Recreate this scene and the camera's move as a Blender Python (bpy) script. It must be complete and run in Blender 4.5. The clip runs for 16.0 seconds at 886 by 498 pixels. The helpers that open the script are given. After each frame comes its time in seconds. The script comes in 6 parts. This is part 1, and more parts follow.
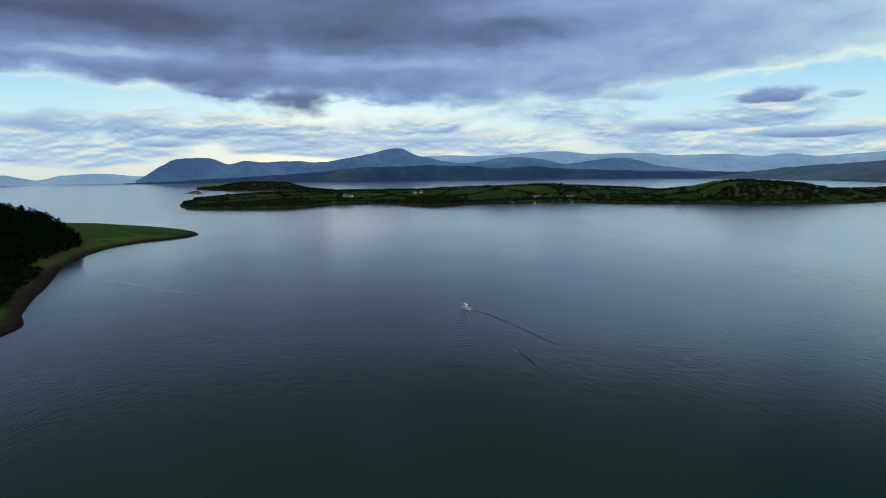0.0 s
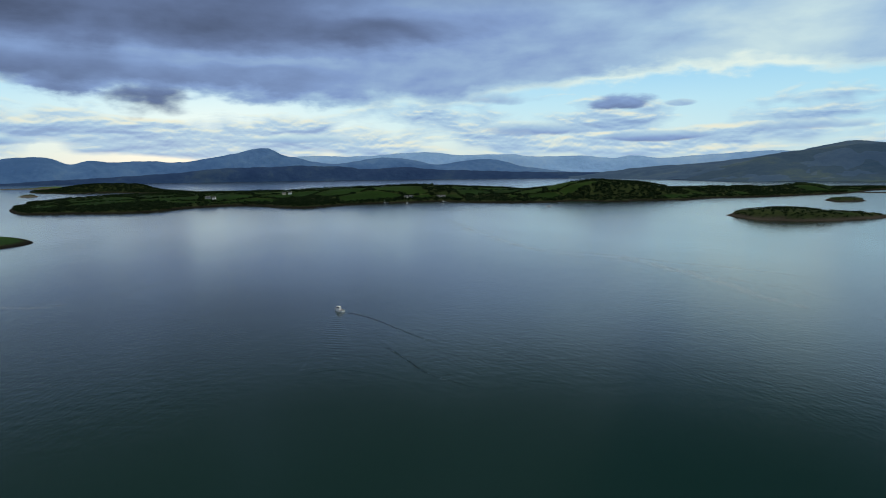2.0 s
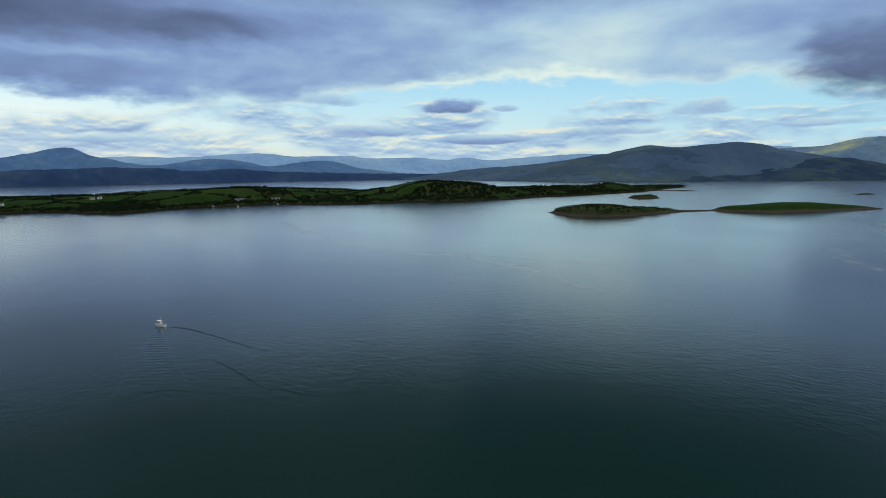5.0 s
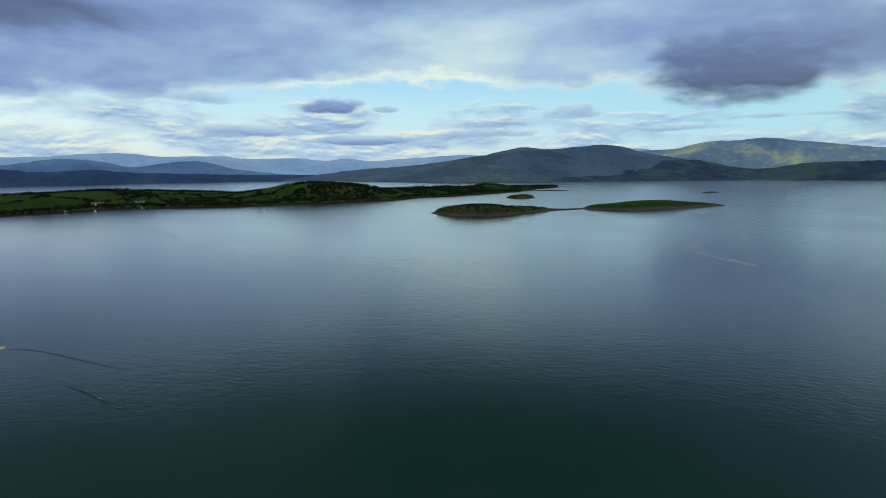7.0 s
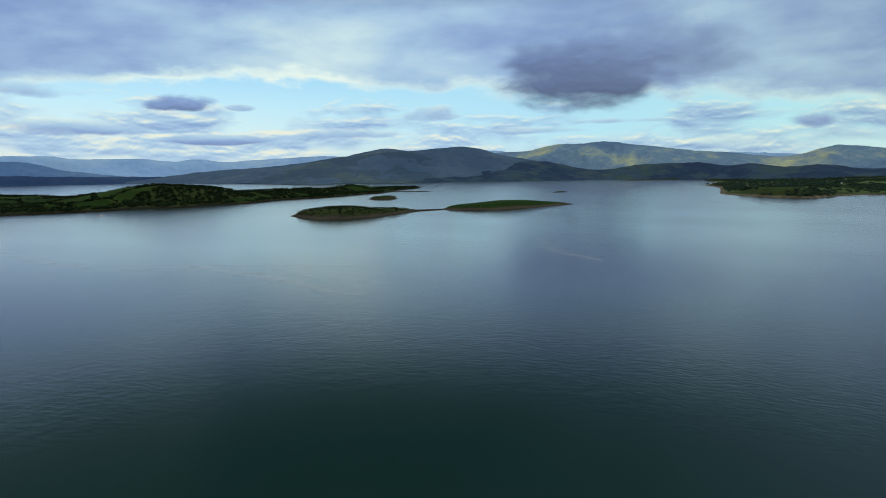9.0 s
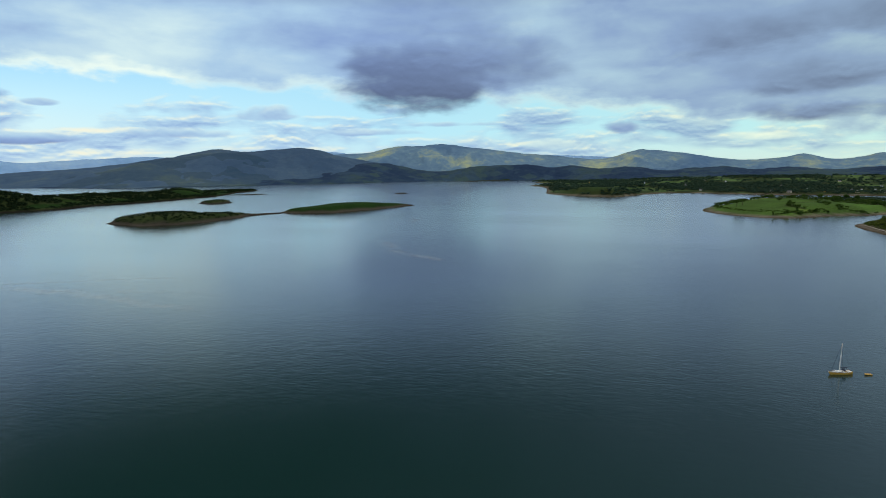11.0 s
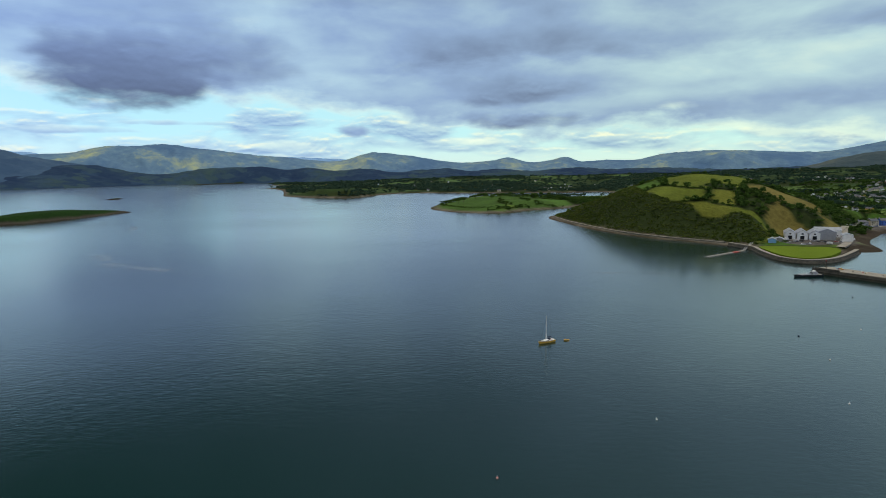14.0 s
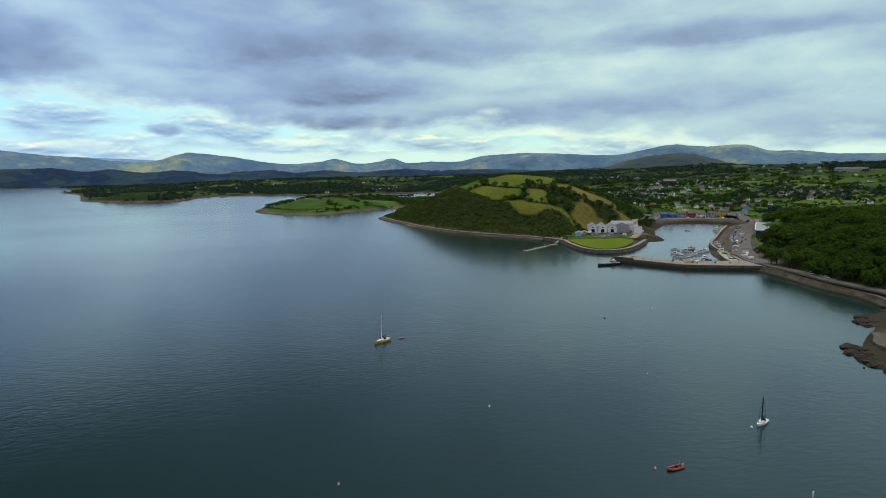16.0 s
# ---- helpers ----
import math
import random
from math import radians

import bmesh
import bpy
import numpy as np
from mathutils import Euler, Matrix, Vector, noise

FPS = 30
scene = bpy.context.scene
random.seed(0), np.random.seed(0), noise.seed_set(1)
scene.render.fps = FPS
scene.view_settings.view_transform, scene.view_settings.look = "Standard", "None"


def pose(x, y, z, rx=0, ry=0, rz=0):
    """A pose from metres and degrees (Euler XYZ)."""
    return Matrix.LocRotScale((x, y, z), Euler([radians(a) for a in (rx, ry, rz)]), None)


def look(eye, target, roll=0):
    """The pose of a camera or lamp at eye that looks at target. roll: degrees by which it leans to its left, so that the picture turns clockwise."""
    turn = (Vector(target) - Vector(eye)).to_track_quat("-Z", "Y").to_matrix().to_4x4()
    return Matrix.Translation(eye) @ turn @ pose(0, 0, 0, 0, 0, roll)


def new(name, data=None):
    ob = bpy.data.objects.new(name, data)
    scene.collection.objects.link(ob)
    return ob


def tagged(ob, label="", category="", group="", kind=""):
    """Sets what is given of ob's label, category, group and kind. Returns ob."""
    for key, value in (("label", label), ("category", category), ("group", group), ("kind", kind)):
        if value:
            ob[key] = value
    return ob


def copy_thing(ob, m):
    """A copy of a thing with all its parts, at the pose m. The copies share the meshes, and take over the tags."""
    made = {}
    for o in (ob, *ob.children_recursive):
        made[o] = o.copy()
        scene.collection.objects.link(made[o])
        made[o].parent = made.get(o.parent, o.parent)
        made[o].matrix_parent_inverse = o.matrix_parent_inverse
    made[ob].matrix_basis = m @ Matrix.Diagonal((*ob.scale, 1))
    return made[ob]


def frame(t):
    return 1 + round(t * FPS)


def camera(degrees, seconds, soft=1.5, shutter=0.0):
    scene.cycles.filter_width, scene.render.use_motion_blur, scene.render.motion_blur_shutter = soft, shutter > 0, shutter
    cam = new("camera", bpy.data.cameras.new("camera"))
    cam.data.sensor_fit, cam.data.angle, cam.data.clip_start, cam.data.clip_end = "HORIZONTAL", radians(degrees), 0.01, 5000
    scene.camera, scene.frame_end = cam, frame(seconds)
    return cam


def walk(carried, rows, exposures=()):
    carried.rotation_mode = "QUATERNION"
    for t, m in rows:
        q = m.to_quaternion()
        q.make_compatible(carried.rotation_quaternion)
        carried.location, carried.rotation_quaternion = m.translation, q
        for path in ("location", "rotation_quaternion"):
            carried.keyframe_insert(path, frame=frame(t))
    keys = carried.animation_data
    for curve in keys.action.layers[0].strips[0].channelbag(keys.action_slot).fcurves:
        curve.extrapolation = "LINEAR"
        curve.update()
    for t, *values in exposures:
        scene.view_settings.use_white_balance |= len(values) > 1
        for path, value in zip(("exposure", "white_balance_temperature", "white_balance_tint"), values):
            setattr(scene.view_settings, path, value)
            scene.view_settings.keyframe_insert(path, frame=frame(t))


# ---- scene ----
# ---- camera ----
cam = camera(73.2, 16.0, soft=0.9)
# seconds, eye, then yaw, pitch and roll in degrees
PATH = [
    (0, 0.00, -0.00, 82.03, -0.000, -7.736, -0.609),
    (0.5, 0.20, 0.58, 81.79, -3.729, -7.763, -0.591),
    (1, 0.40, 1.16, 81.56, -6.818, -7.776, -0.586),
    (1.5, 0.64, 1.73, 81.34, -9.550, -7.779, -0.584),
    (2, 0.95, 2.28, 81.13, -12.171, -7.782, -0.583),
    (2.5, 1.34, 2.79, 80.95, -14.708, -7.772, -0.577),
    (3, 1.79, 3.30, 80.78, -17.243, -7.751, -0.574),
    (3.5, 2.25, 3.83, 80.62, -19.726, -7.737, -0.574),
    (4, 2.73, 4.39, 80.46, -22.355, -7.740, -0.579),
    (6.5, 5.89, 8.68, 79.47, -35.800, -7.765, -0.566),
    (7, 7.01, 9.51, 79.45, -38.772, -7.763, -0.565),
    (7.5, 8.17, 10.32, 79.45, -41.752, -7.768, -0.567),
    (8, 9.35, 11.10, 79.48, -45.009, -7.771, -0.572),
    (10.5, 15.47, 13.03, 80.45, -62.827, -7.774, -0.567),
    (11, 16.07, 12.94, 80.32, -66.842, -7.762, -0.562),
    (11.5, 16.57, 12.77, 80.13, -71.023, -7.758, -0.566),
    (12, 17.05, 12.72, 79.91, -75.246, -7.755, -0.577),
    (12.5, 17.56, 12.78, 79.68, -79.320, -7.755, -0.587),
    (13, 18.06, 12.91, 79.44, -83.393, -7.762, -0.585),
    (13.5, 18.57, 13.06, 79.19, -87.472, -7.769, -0.585),
    (14, 19.09, 13.16, 78.93, -91.558, -7.779, -0.586),
    (14.5, 19.64, 13.20, 78.69, -95.634, -7.798, -0.582),
    (15, 20.19, 13.22, 78.46, -99.662, -7.805, -0.579),
    (15.5, 20.71, 13.27, 78.23, -103.753, -7.798, -0.578),
    (16, 21.24, 13.38, 78.02, -107.852, -7.779, -0.584),
]


def eye_pose(x, y, z, yaw, pitch, lean):
    a, p = radians(yaw), radians(pitch)
    eye = Vector((x, y, z))
    ahead = Vector((-math.sin(a) * math.cos(p), math.cos(a) * math.cos(p), math.sin(p)))
    return look(eye, eye + ahead, lean)


EXPOSURES = [(0.0, -1.6), (4.0, -1.62), (8.0, -1.57), (12.0, -1.42), (16.0, -1.33)]
walk(cam, [(t, eye_pose(*p)) for t, *p in PATH], EXPOSURES)


# ---- node helpers ----
class Nodes:
    """Short hand for a node tree."""

    def __init__(self, tree):
        self.tree = tree
        tree.nodes.clear()

    def add(self, kind, **props):
        n = self.tree.nodes.new(kind)
        for k, v in props.items():
            if k == "operation":
                n.operation = v
            elif k == "blend_type":
                n.blend_type = v
            elif k == "data_type":
                n.data_type = v
        return n

    def link(self, a, b):
        if hasattr(a, "is_output"):
            self.tree.links.new(a, b)
        else:
            b.default_value = a

    def math(self, op, a, b=0.0, clamp=False):
        n = self.add("ShaderNodeMath", operation=op)
        n.use_clamp = clamp
        self.link(a, n.inputs[0])
        self.link(b, n.inputs[1])
        return n.outputs[0]

    def noise(self, vector, scale, detail=4.0, rough=0.5, distortion=0.0):
        n = self.add("ShaderNodeTexNoise")
        if vector is not None:
            self.link(vector, n.inputs["Vector"])
        n.inputs["Scale"].default_value = scale
        n.inputs["Detail"].default_value = detail
        n.inputs["Roughness"].default_value = rough
        n.inputs["Distortion"].default_value = distortion
        return n.outputs[0]

    def ramp(self, fac, stops):
        n = self.add("ShaderNodeValToRGB")
        self.link(fac, n.inputs[0])
        e = n.color_ramp.elements
        while len(e) < len(stops):
            e.new(0.5)
        for k, (p, c) in enumerate(stops):
            e[k].position = p
            e[k].color = (*c, 1) if len(c) == 3 else c
        return n.outputs[0]

    def mix(self, fac, a, b, kind="MIX"):
        n = self.add("ShaderNodeMix", data_type="RGBA", blend_type=kind)
        self.link(fac, n.inputs[0])
        self.link((*a, 1) if isinstance(a, tuple) else a, n.inputs[6])
        self.link((*b, 1) if isinstance(b, tuple) else b, n.inputs[7])
        return n.outputs[2]

    def span(self, v, a, b, c=0.0, d=1.0, soft=False):
        n = self.add("ShaderNodeMapRange")
        n.interpolation_type = "SMOOTHSTEP" if soft else "LINEAR"
        self.link(v, n.inputs[0])
        for k, q in enumerate((a, b, c, d)):
            n.inputs[k + 1].default_value = q
        return n.outputs[0]

    def xyz(self, x, y, z):
        n = self.add("ShaderNodeCombineXYZ")
        for k, v in enumerate((x, y, z)):
            self.link(v, n.inputs[k])
        return n.outputs[0]


# ---- sky and sun ----
SUN_AZ, SUN_EL = -8.0, 5.0  # degrees, azimuth from +y towards +x


def tone(r, g, b):
    """A colour as seen on a screen, as light."""
    return tuple((c / 255) ** 2.2 for c in (r, g, b))


# the lower edge of the high cloud sheet over the compass: azimuth, elevation (degrees)
EDGE = [(-40, 7.6), (-26, 6.6), (-18, 5.9), (-8, 6.2), (2, 5.4), (11, 5.5), (18, 6.2), (26, 7.1), (34, 7.6), (42, 7.3), (55, 6.8), (64, 6.4), (74, 5.9), (82, 4.8), (89, 4.1), (96, 3.5), (103, 2.9), (109, 3.4), (118, 2.3), (130, 1.5), (150, 1.0)]
# how thick that sheet is: azimuth, thickness
BODY = [(-40, 0.53), (-12, 0.50), (2, 0.41), (14, 0.34), (28, 0.37), (42, 0.27), (54, 0.32), (65, 0.36), (78, 0.33), (96, 0.39), (106, 0.36), (116, 0.31), (150, 0.32)]
# thicker and thinner stretches of the sheet: azimuth, elevation, half width, half height (degrees), thickness
SWELLS = [
    (-12, 13.2, 22, 2.2, 0.14), (-32, 12.4, 12, 1.6, 0.12), (-8, 9.4, 12, 0.6, -0.12), (6, 8.6, 10, 1.6, 0.04), (-29, 9.6, 6, 0.7, -0.22), (-26.5, 6.6, 3.6, 0.7, -0.45),
    (-33.5, 7.2, 3, 0.7, -0.3), (30, 7.6, 7, 0.7, -0.25), (38, 12, 12, 2.0, -0.05), (7, 12.0, 7, 1.3, 0.20), (-21, 6.0, 5, 0.8, 0.16),
    (41, 9.4, 12, 1.8, -0.12), (85, 10.5, 9, 2.6, 0.04), (99, 11.0, 9, 1.5, 0.16), (97, 8.6, 9, 1.2, -0.06), (81, 6.2, 7, 1.2, 0.08), (102, 7.4, 6, 1.3, 0.12),
    (114, 8.2, 7, 1.0, -0.08), (122, 9.2, 13, 0.9, -0.06), (133, 11.0, 11, 0.9, 0.12), (133, 6.2, 11, 0.9, 0.06), (118, 5.0, 9, 0.9, 0.12), (76, 12.5, 4, 2.4, -0.08),
]
# single clouds: azimuth, elevation, half width, half height, thickness below, thickness at the top, softness of the edge
MASSES = [
    (-31.5, 3.9, 6.5, 1.25, 0.44, 0.22, 0.9), (-20, 8.0, 9.0, 1.5, 0.72, 0.55, 1.2), (-13.4, 5.6, 3.6, 1.6, 0.68, 0.56, 0.7), (-24, 2.4, 3.0, 0.55, 0.42, 0.10, 0.6),
    (28.8, 5.7, 3.2, 0.85, 0.56, 0.34, 0.45), (18, 6.2, 4.0, 0.7, 0.42, 0.20, 0.8), (33.4, 5.4, 1.5, 0.35, 0.34, 0.20, 0.6), (20.5, 3.4, 7.5, 0.75, 0.46, 0.10, 0.6), (31.5, 2.6, 5.0, 0.62, 0.50, 0.16, 0.5),
    (0, 2.7, 7.0, 0.5, 0.36, 0.05, 0.7), (50.4, 5.0, 3.4, 0.85, 0.34, 0.12, 0.45), (68.6, 4.0, 5.5, 0.30, 0.34, 0.16, 0.7), (44, 3.1, 6.0, 0.5, 0.38, 0.12, 0.6), (60, 3.3, 6.0, 0.4, 0.36, 0.12, 0.7),
    (85, 7.4, 11.0, 2.2, 0.44, 0.32, 1.6), (97, 6.4, 7.0, 1.2, 0.62, 0.46, 0.9), (98.5, 4.2, 7.5, 1.15, 0.58, 0.40, 0.7), (83.3, 3.4, 2.2, 0.7, 0.46, 0.34, 0.6), (94, 2.4, 4.0, 0.45, 0.14, 0.06, 0.9),
    (101.8, 7.0, 4.2, 0.8, 0.56, 0.44, 0.9), (112.8, 5.1, 1.7, 0.6, 0.26, 0.14, 1.3), (142, 2.6, 2.8, 0.62, 0.30, 0.20, 0.9), (77, 2.0, 3.4, 0.55, 0.24, 0.08, 0.6), (107, 2.4, 3.2, 0.4, 0.36, 0.14, 0.6),
    (68.0, 13.5, 10.5, 6.5, 0.48, 0.42, 1.2), (64.8, 8.1, 8.6, 4.1, 0.74, 0.46, 0.5), (72.0, 9.6, 7.6, 3.6, 0.60, 0.42, 0.8),
]
world = bpy.data.worlds.new("sky")
scene.world = world
world.use_nodes = True
W = Nodes(world.node_tree)
way = W.add("ShaderNodeTexCoord").outputs["Generated"]
sep = W.add("ShaderNodeSeparateXYZ")
W.link(way, sep.inputs[0])
dx, dy, dz = sep.outputs
az = W.math("MULTIPLY", W.math("ARCTAN2", dx, dy), 180 / math.pi)
el = W.math("MULTIPLY", W.math("ARCSINE", W.math("MAXIMUM", dz, 0.0)), 180 / math.pi)


def drift(wide, tall, seed, detail=7, rough=0.52, rise=0.0, twist=0.0):
    """Cloud texture over compass and elevation: features wide by tall degrees, looked up a little higher by rise; about -1 to 1."""
    at = W.xyz(W.math("MULTIPLY", az, 1 / wide), W.math("MULTIPLY", W.math("ADD", el, rise), 1 / tall), seed)
    return W.math("MULTIPLY", W.math("SUBTRACT", W.noise(at, 1.0, detail, rough, twist), 0.5), 4.4)


def along(points, low, high):
    """A value that changes with the compass."""
    a0, a1 = points[0][0], points[-1][0]
    n = W.add("ShaderNodeFloatCurve")
    c = n.mapping.curves[0]
    while len(c.points) < len(points):
        c.points.new(0.5, 0.5)
    for k, (a, v) in enumerate(points):
        c.points[k].location = ((a - a0) / (a1 - a0), (v - low) / (high - low))
    n.mapping.update()
    W.link(W.span(az, a0, a1), n.inputs["Value"])
    return W.math("ADD", low, W.math("MULTIPLY", n.outputs[0], high - low))


west = W.math("ADD", W.math("MULTIPLY", dx, math.sin(radians(8))), W.math("MULTIPLY", dy, math.cos(radians(8))))
seaward = W.span(az, 62.0, 34.0)
# clear air between the clouds
clear = W.add("ShaderNodeTexSky")
clear.sky_type = "NISHITA"
clear.sun_disc = False
clear.sun_elevation, clear.sun_rotation = radians(SUN_EL), radians(SUN_AZ)
clear_air = W.mix(1.0, clear.outputs[0], (0.11, 0.11, 0.11), "MULTIPLY")
high_el = W.math("MULTIPLY", el, 1 / 16)
air_w = W.ramp(high_el, [(0.0, tone(214, 228, 220)), (0.18, tone(212, 238, 238)), (0.36, tone(192, 232, 244)), (0.55, tone(160, 214, 244)), (1.0, tone(140, 182, 230))])
air_e = W.ramp(high_el, [(0.0, tone(204, 228, 230)), (0.2, tone(182, 228, 242)), (0.45, tone(172, 222, 240)), (1.0, tone(168, 206, 228))])
sky = W.mix(0.94, clear_air, W.mix(seaward, air_e, air_w))
GREYS = [(0.0, tone(228, 240, 228)), (0.12, tone(200, 222, 224)), (0.26, tone(166, 194, 216)), (0.42, tone(133, 157, 197)), (0.58, tone(107, 124, 158)), (0.75, tone(84, 96, 121)), (1.0, tone(58, 67, 84))]
big = drift(8.0, 3.4, 29.0, 5, 0.48)
# small broken cloud low over the hills, lit along its upper edges
fine, fine_up = drift(8.0, 2.3, 3.0, 8, 0.53, 0.0, 0.2), drift(8.0, 2.3, 3.0, 8, 0.53, 0.22, 0.2)
band = W.math("MULTIPLY", W.span(el, 0.2, 1.6), W.span(el, 6.0, 3.4))
heap = W.math("ADD", W.math("ADD", fine, W.math("MULTIPLY", big, 0.35)), W.math("SUBTRACT", W.math("MULTIPLY", band, W.span(seaward, 0, 1, 0.85, 1.15)), 0.50))
lit = W.math("SUBTRACT", W.span(seaward, 0, 1, 0.27, 0.19), W.math("MULTIPLY", W.math("SUBTRACT", fine, fine_up), 0.62))
lit = W.math("ADD", lit, W.math("MULTIPLY", heap, 0.10))
sky = W.mix(W.span(heap, -0.15, 0.5, 0.0, 0.88), sky, W.ramp(lit, [(0.0, tone(240, 234, 208)), (0.10, tone(224, 230, 216)), (0.25, tone(172, 200, 220)), (0.45, tone(134, 162, 202)), (0.8, tone(108, 130, 170))]))
# the high sheet
broad, broad_up = drift(11.0, 4.6, 11.0, 7, 0.5, 0.0, 0.2), drift(11.0, 4.6, 11.0, 7, 0.5, 0.55, 0.2)
streak = drift(16.0, 2.4, 17.0, 6, 0.5, 0.0, 0.2)
torn = drift(4.4, 1.8, 5.0, 8, 0.56, 0.0, 0.1)
over = W.math("SUBTRACT", el, along(EDGE, 0.0, 10.0))
over = W.math("ADD", over, W.math("ADD", W.math("MULTIPLY", torn, 0.8), W.math("MULTIPLY", broad, 0.6)))
thick = W.math("ADD", along(BODY, 0.0, 1.0), W.math("MULTIPLY", broad, 0.10))
thick = W.math("ADD", thick, W.math("MULTIPLY", W.math("SUBTRACT", broad_up, broad), 0.12))
thick = W.math("ADD", thick, W.math("ADD", W.math("MULTIPLY", streak, 0.03), W.math("MULTIPLY", torn, 0.02)))
wa = W.math("ADD", az, W.math("MULTIPLY", broad, 2.4))
we = W.math("ADD", el, W.math("ADD", W.math("MULTIPLY", streak, 0.45), W.math("MULTIPLY", torn, 0.35)))


def bell(a0, e0, ra, re):
    u = W.math("MULTIPLY", W.math("SUBTRACT", wa, a0), 1 / ra)
    v = W.math("MULTIPLY", W.math("SUBTRACT", we, e0), 1 / re)
    return W.math("ADD", W.math("MULTIPLY", u, u), W.math("MULTIPLY", v, v)), v


for a0, e0, ra, re, amount in SWELLS:
    q, v = bell(a0, e0, ra, re)
    thick = W.math("ADD", thick, W.math("DIVIDE", amount, W.math("ADD", 1.0, W.math("MULTIPLY", q, q))))
# the sheet is thin and bright along its torn edge
thick = W.math("SUBTRACT", thick, W.span(over, 1.5, 0.0, 0.0, 0.22))
sky = W.mix(W.span(over, -0.35, 0.65, soft=True), sky, W.ramp(thick, GREYS))
# single clouds
puff, puff_up = drift(3.6, 1.5, 23.0, 8, 0.5, 0.0, 0.1), drift(3.6, 1.5, 23.0, 8, 0.5, 0.25, 0.1)
ragged = W.math("ADD", W.math("MULTIPLY", puff, 0.62), W.math("MULTIPLY", big, 0.34))
relief = W.math("MULTIPLY", W.math("SUBTRACT", puff_up, puff), 0.10)
for a0, e0, ra, re, below, top, soft in MASSES:
    u = W.math("MULTIPLY", W.math("SUBTRACT", az, a0), 1 / ra)
    v = W.math("MULTIPLY", W.math("SUBTRACT", el, e0), 1 / re)
    # flatter below than above
    vv = W.math("MULTIPLY", v, W.span(v, -0.4, 0.4, 1.25, 0.9))
    q = W.math("ADD", W.math("MULTIPLY", u, u), W.math("MULTIPLY", vv, vv))
    heavy = 0.5 if re > 2.5 else 1.0
    f = W.math("ADD", W.math("SUBTRACT", 1.05, q), W.math("MULTIPLY", ragged, heavy))
    shade = W.math("ADD", W.span(v, -0.7, 1.0, below, top), W.math("MULTIPLY", relief, heavy))
    shade = W.math("SUBTRACT", shade, W.span(f, 0.5, 0.0, 0.0, 0.12))
    sky = W.mix(W.span(f, 0.0, 1.7 * soft, soft=True), sky, W.ramp(shade, GREYS))
# above the view: an added unseen dark lid, heaviest sunward, dims the near water
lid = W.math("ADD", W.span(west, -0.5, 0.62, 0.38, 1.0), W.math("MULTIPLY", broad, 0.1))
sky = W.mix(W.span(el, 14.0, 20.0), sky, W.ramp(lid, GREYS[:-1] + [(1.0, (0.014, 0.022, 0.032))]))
# warmer, greyer light away from the sun
sky = W.mix(1.0, sky, W.mix(W.span(az, 58.0, 110.0), (0.97, 1.01, 1.06), (1.08, 1.07, 0.89)), "MULTIPLY")
# an added bright zenith, also unseen, lights the land from above
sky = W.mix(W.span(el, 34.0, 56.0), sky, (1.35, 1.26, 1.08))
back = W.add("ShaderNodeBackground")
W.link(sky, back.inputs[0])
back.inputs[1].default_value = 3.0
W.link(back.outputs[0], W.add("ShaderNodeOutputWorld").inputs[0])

sun = new("sun", bpy.data.lights.new("sun", "SUN"))
sun.data.energy, sun.data.angle, sun.data.color = 0.12, radians(80), (0.90, 1.0, 0.98)
sa, se = radians(SUN_AZ), radians(SUN_EL)
sun.matrix_world = look((0, 0, 0), (-math.sin(sa) * math.cos(se), -math.cos(sa) * math.cos(se), -math.sin(se)))


# ---- materials ----
def material(name):
    m = bpy.data.materials.new(name)
    m.use_nodes = True
    n = Nodes(m.node_tree)
    b = n.add("ShaderNodeBsdfPrincipled")
    n.link(b.outputs[0], n.add("ShaderNodeOutputMaterial").inputs[0])
    return m, n, b


def bumped(n, b, height, strength, distance):
    k = n.add("ShaderNodeBump")
    k.inputs["Strength"].default_value = strength
    k.inputs["Distance"].default_value = distance
    n.link(height, k.inputs["Height"])
    n.link(k.outputs[0], b.inputs["Normal"])


def place(n):
    return n.add("ShaderNodeNewGeometry").outputs["Position"]


def paint(name, colour, rough=0.5, grain=0.15, scale=3.0, metal=0.0, relief=0.0):
    """Painted, stained or plain surfaces with a little wear at two scales."""
    m, n, b = material(name)
    at = n.add("ShaderNodeTexCoord").outputs["Object"]
    fine, broad = n.noise(at, scale * 5, 4), n.noise(at, scale * 0.6, 3)
    f = n.math("ADD", n.math("MULTIPLY", fine, 0.5), n.math("MULTIPLY", broad, 0.5))
    dark = tuple(c * (1 - 2 * grain) for c in colour)
    light = tuple(min(1, c * (1 + grain)) for c in colour)
    n.link(n.ramp(f, [(0.3, dark), (0.65, light)]), b.inputs["Base Color"])
    n.link(n.span(fine, 0.2, 0.8, rough - 0.08, rough + 0.1), b.inputs["Roughness"])
    b.inputs["Metallic"].default_value = metal
    if relief:
        # courses of uneven stones
        cell = n.add("ShaderNodeTexVoronoi")
        cell.inputs["Scale"].default_value = 1.1
        n.link(at, cell.inputs["Vector"])
        bumped(n, b, n.math("ADD", n.math("MULTIPLY", cell.outputs["Distance"], -1.0), fine), 1.0, relief)
    return m


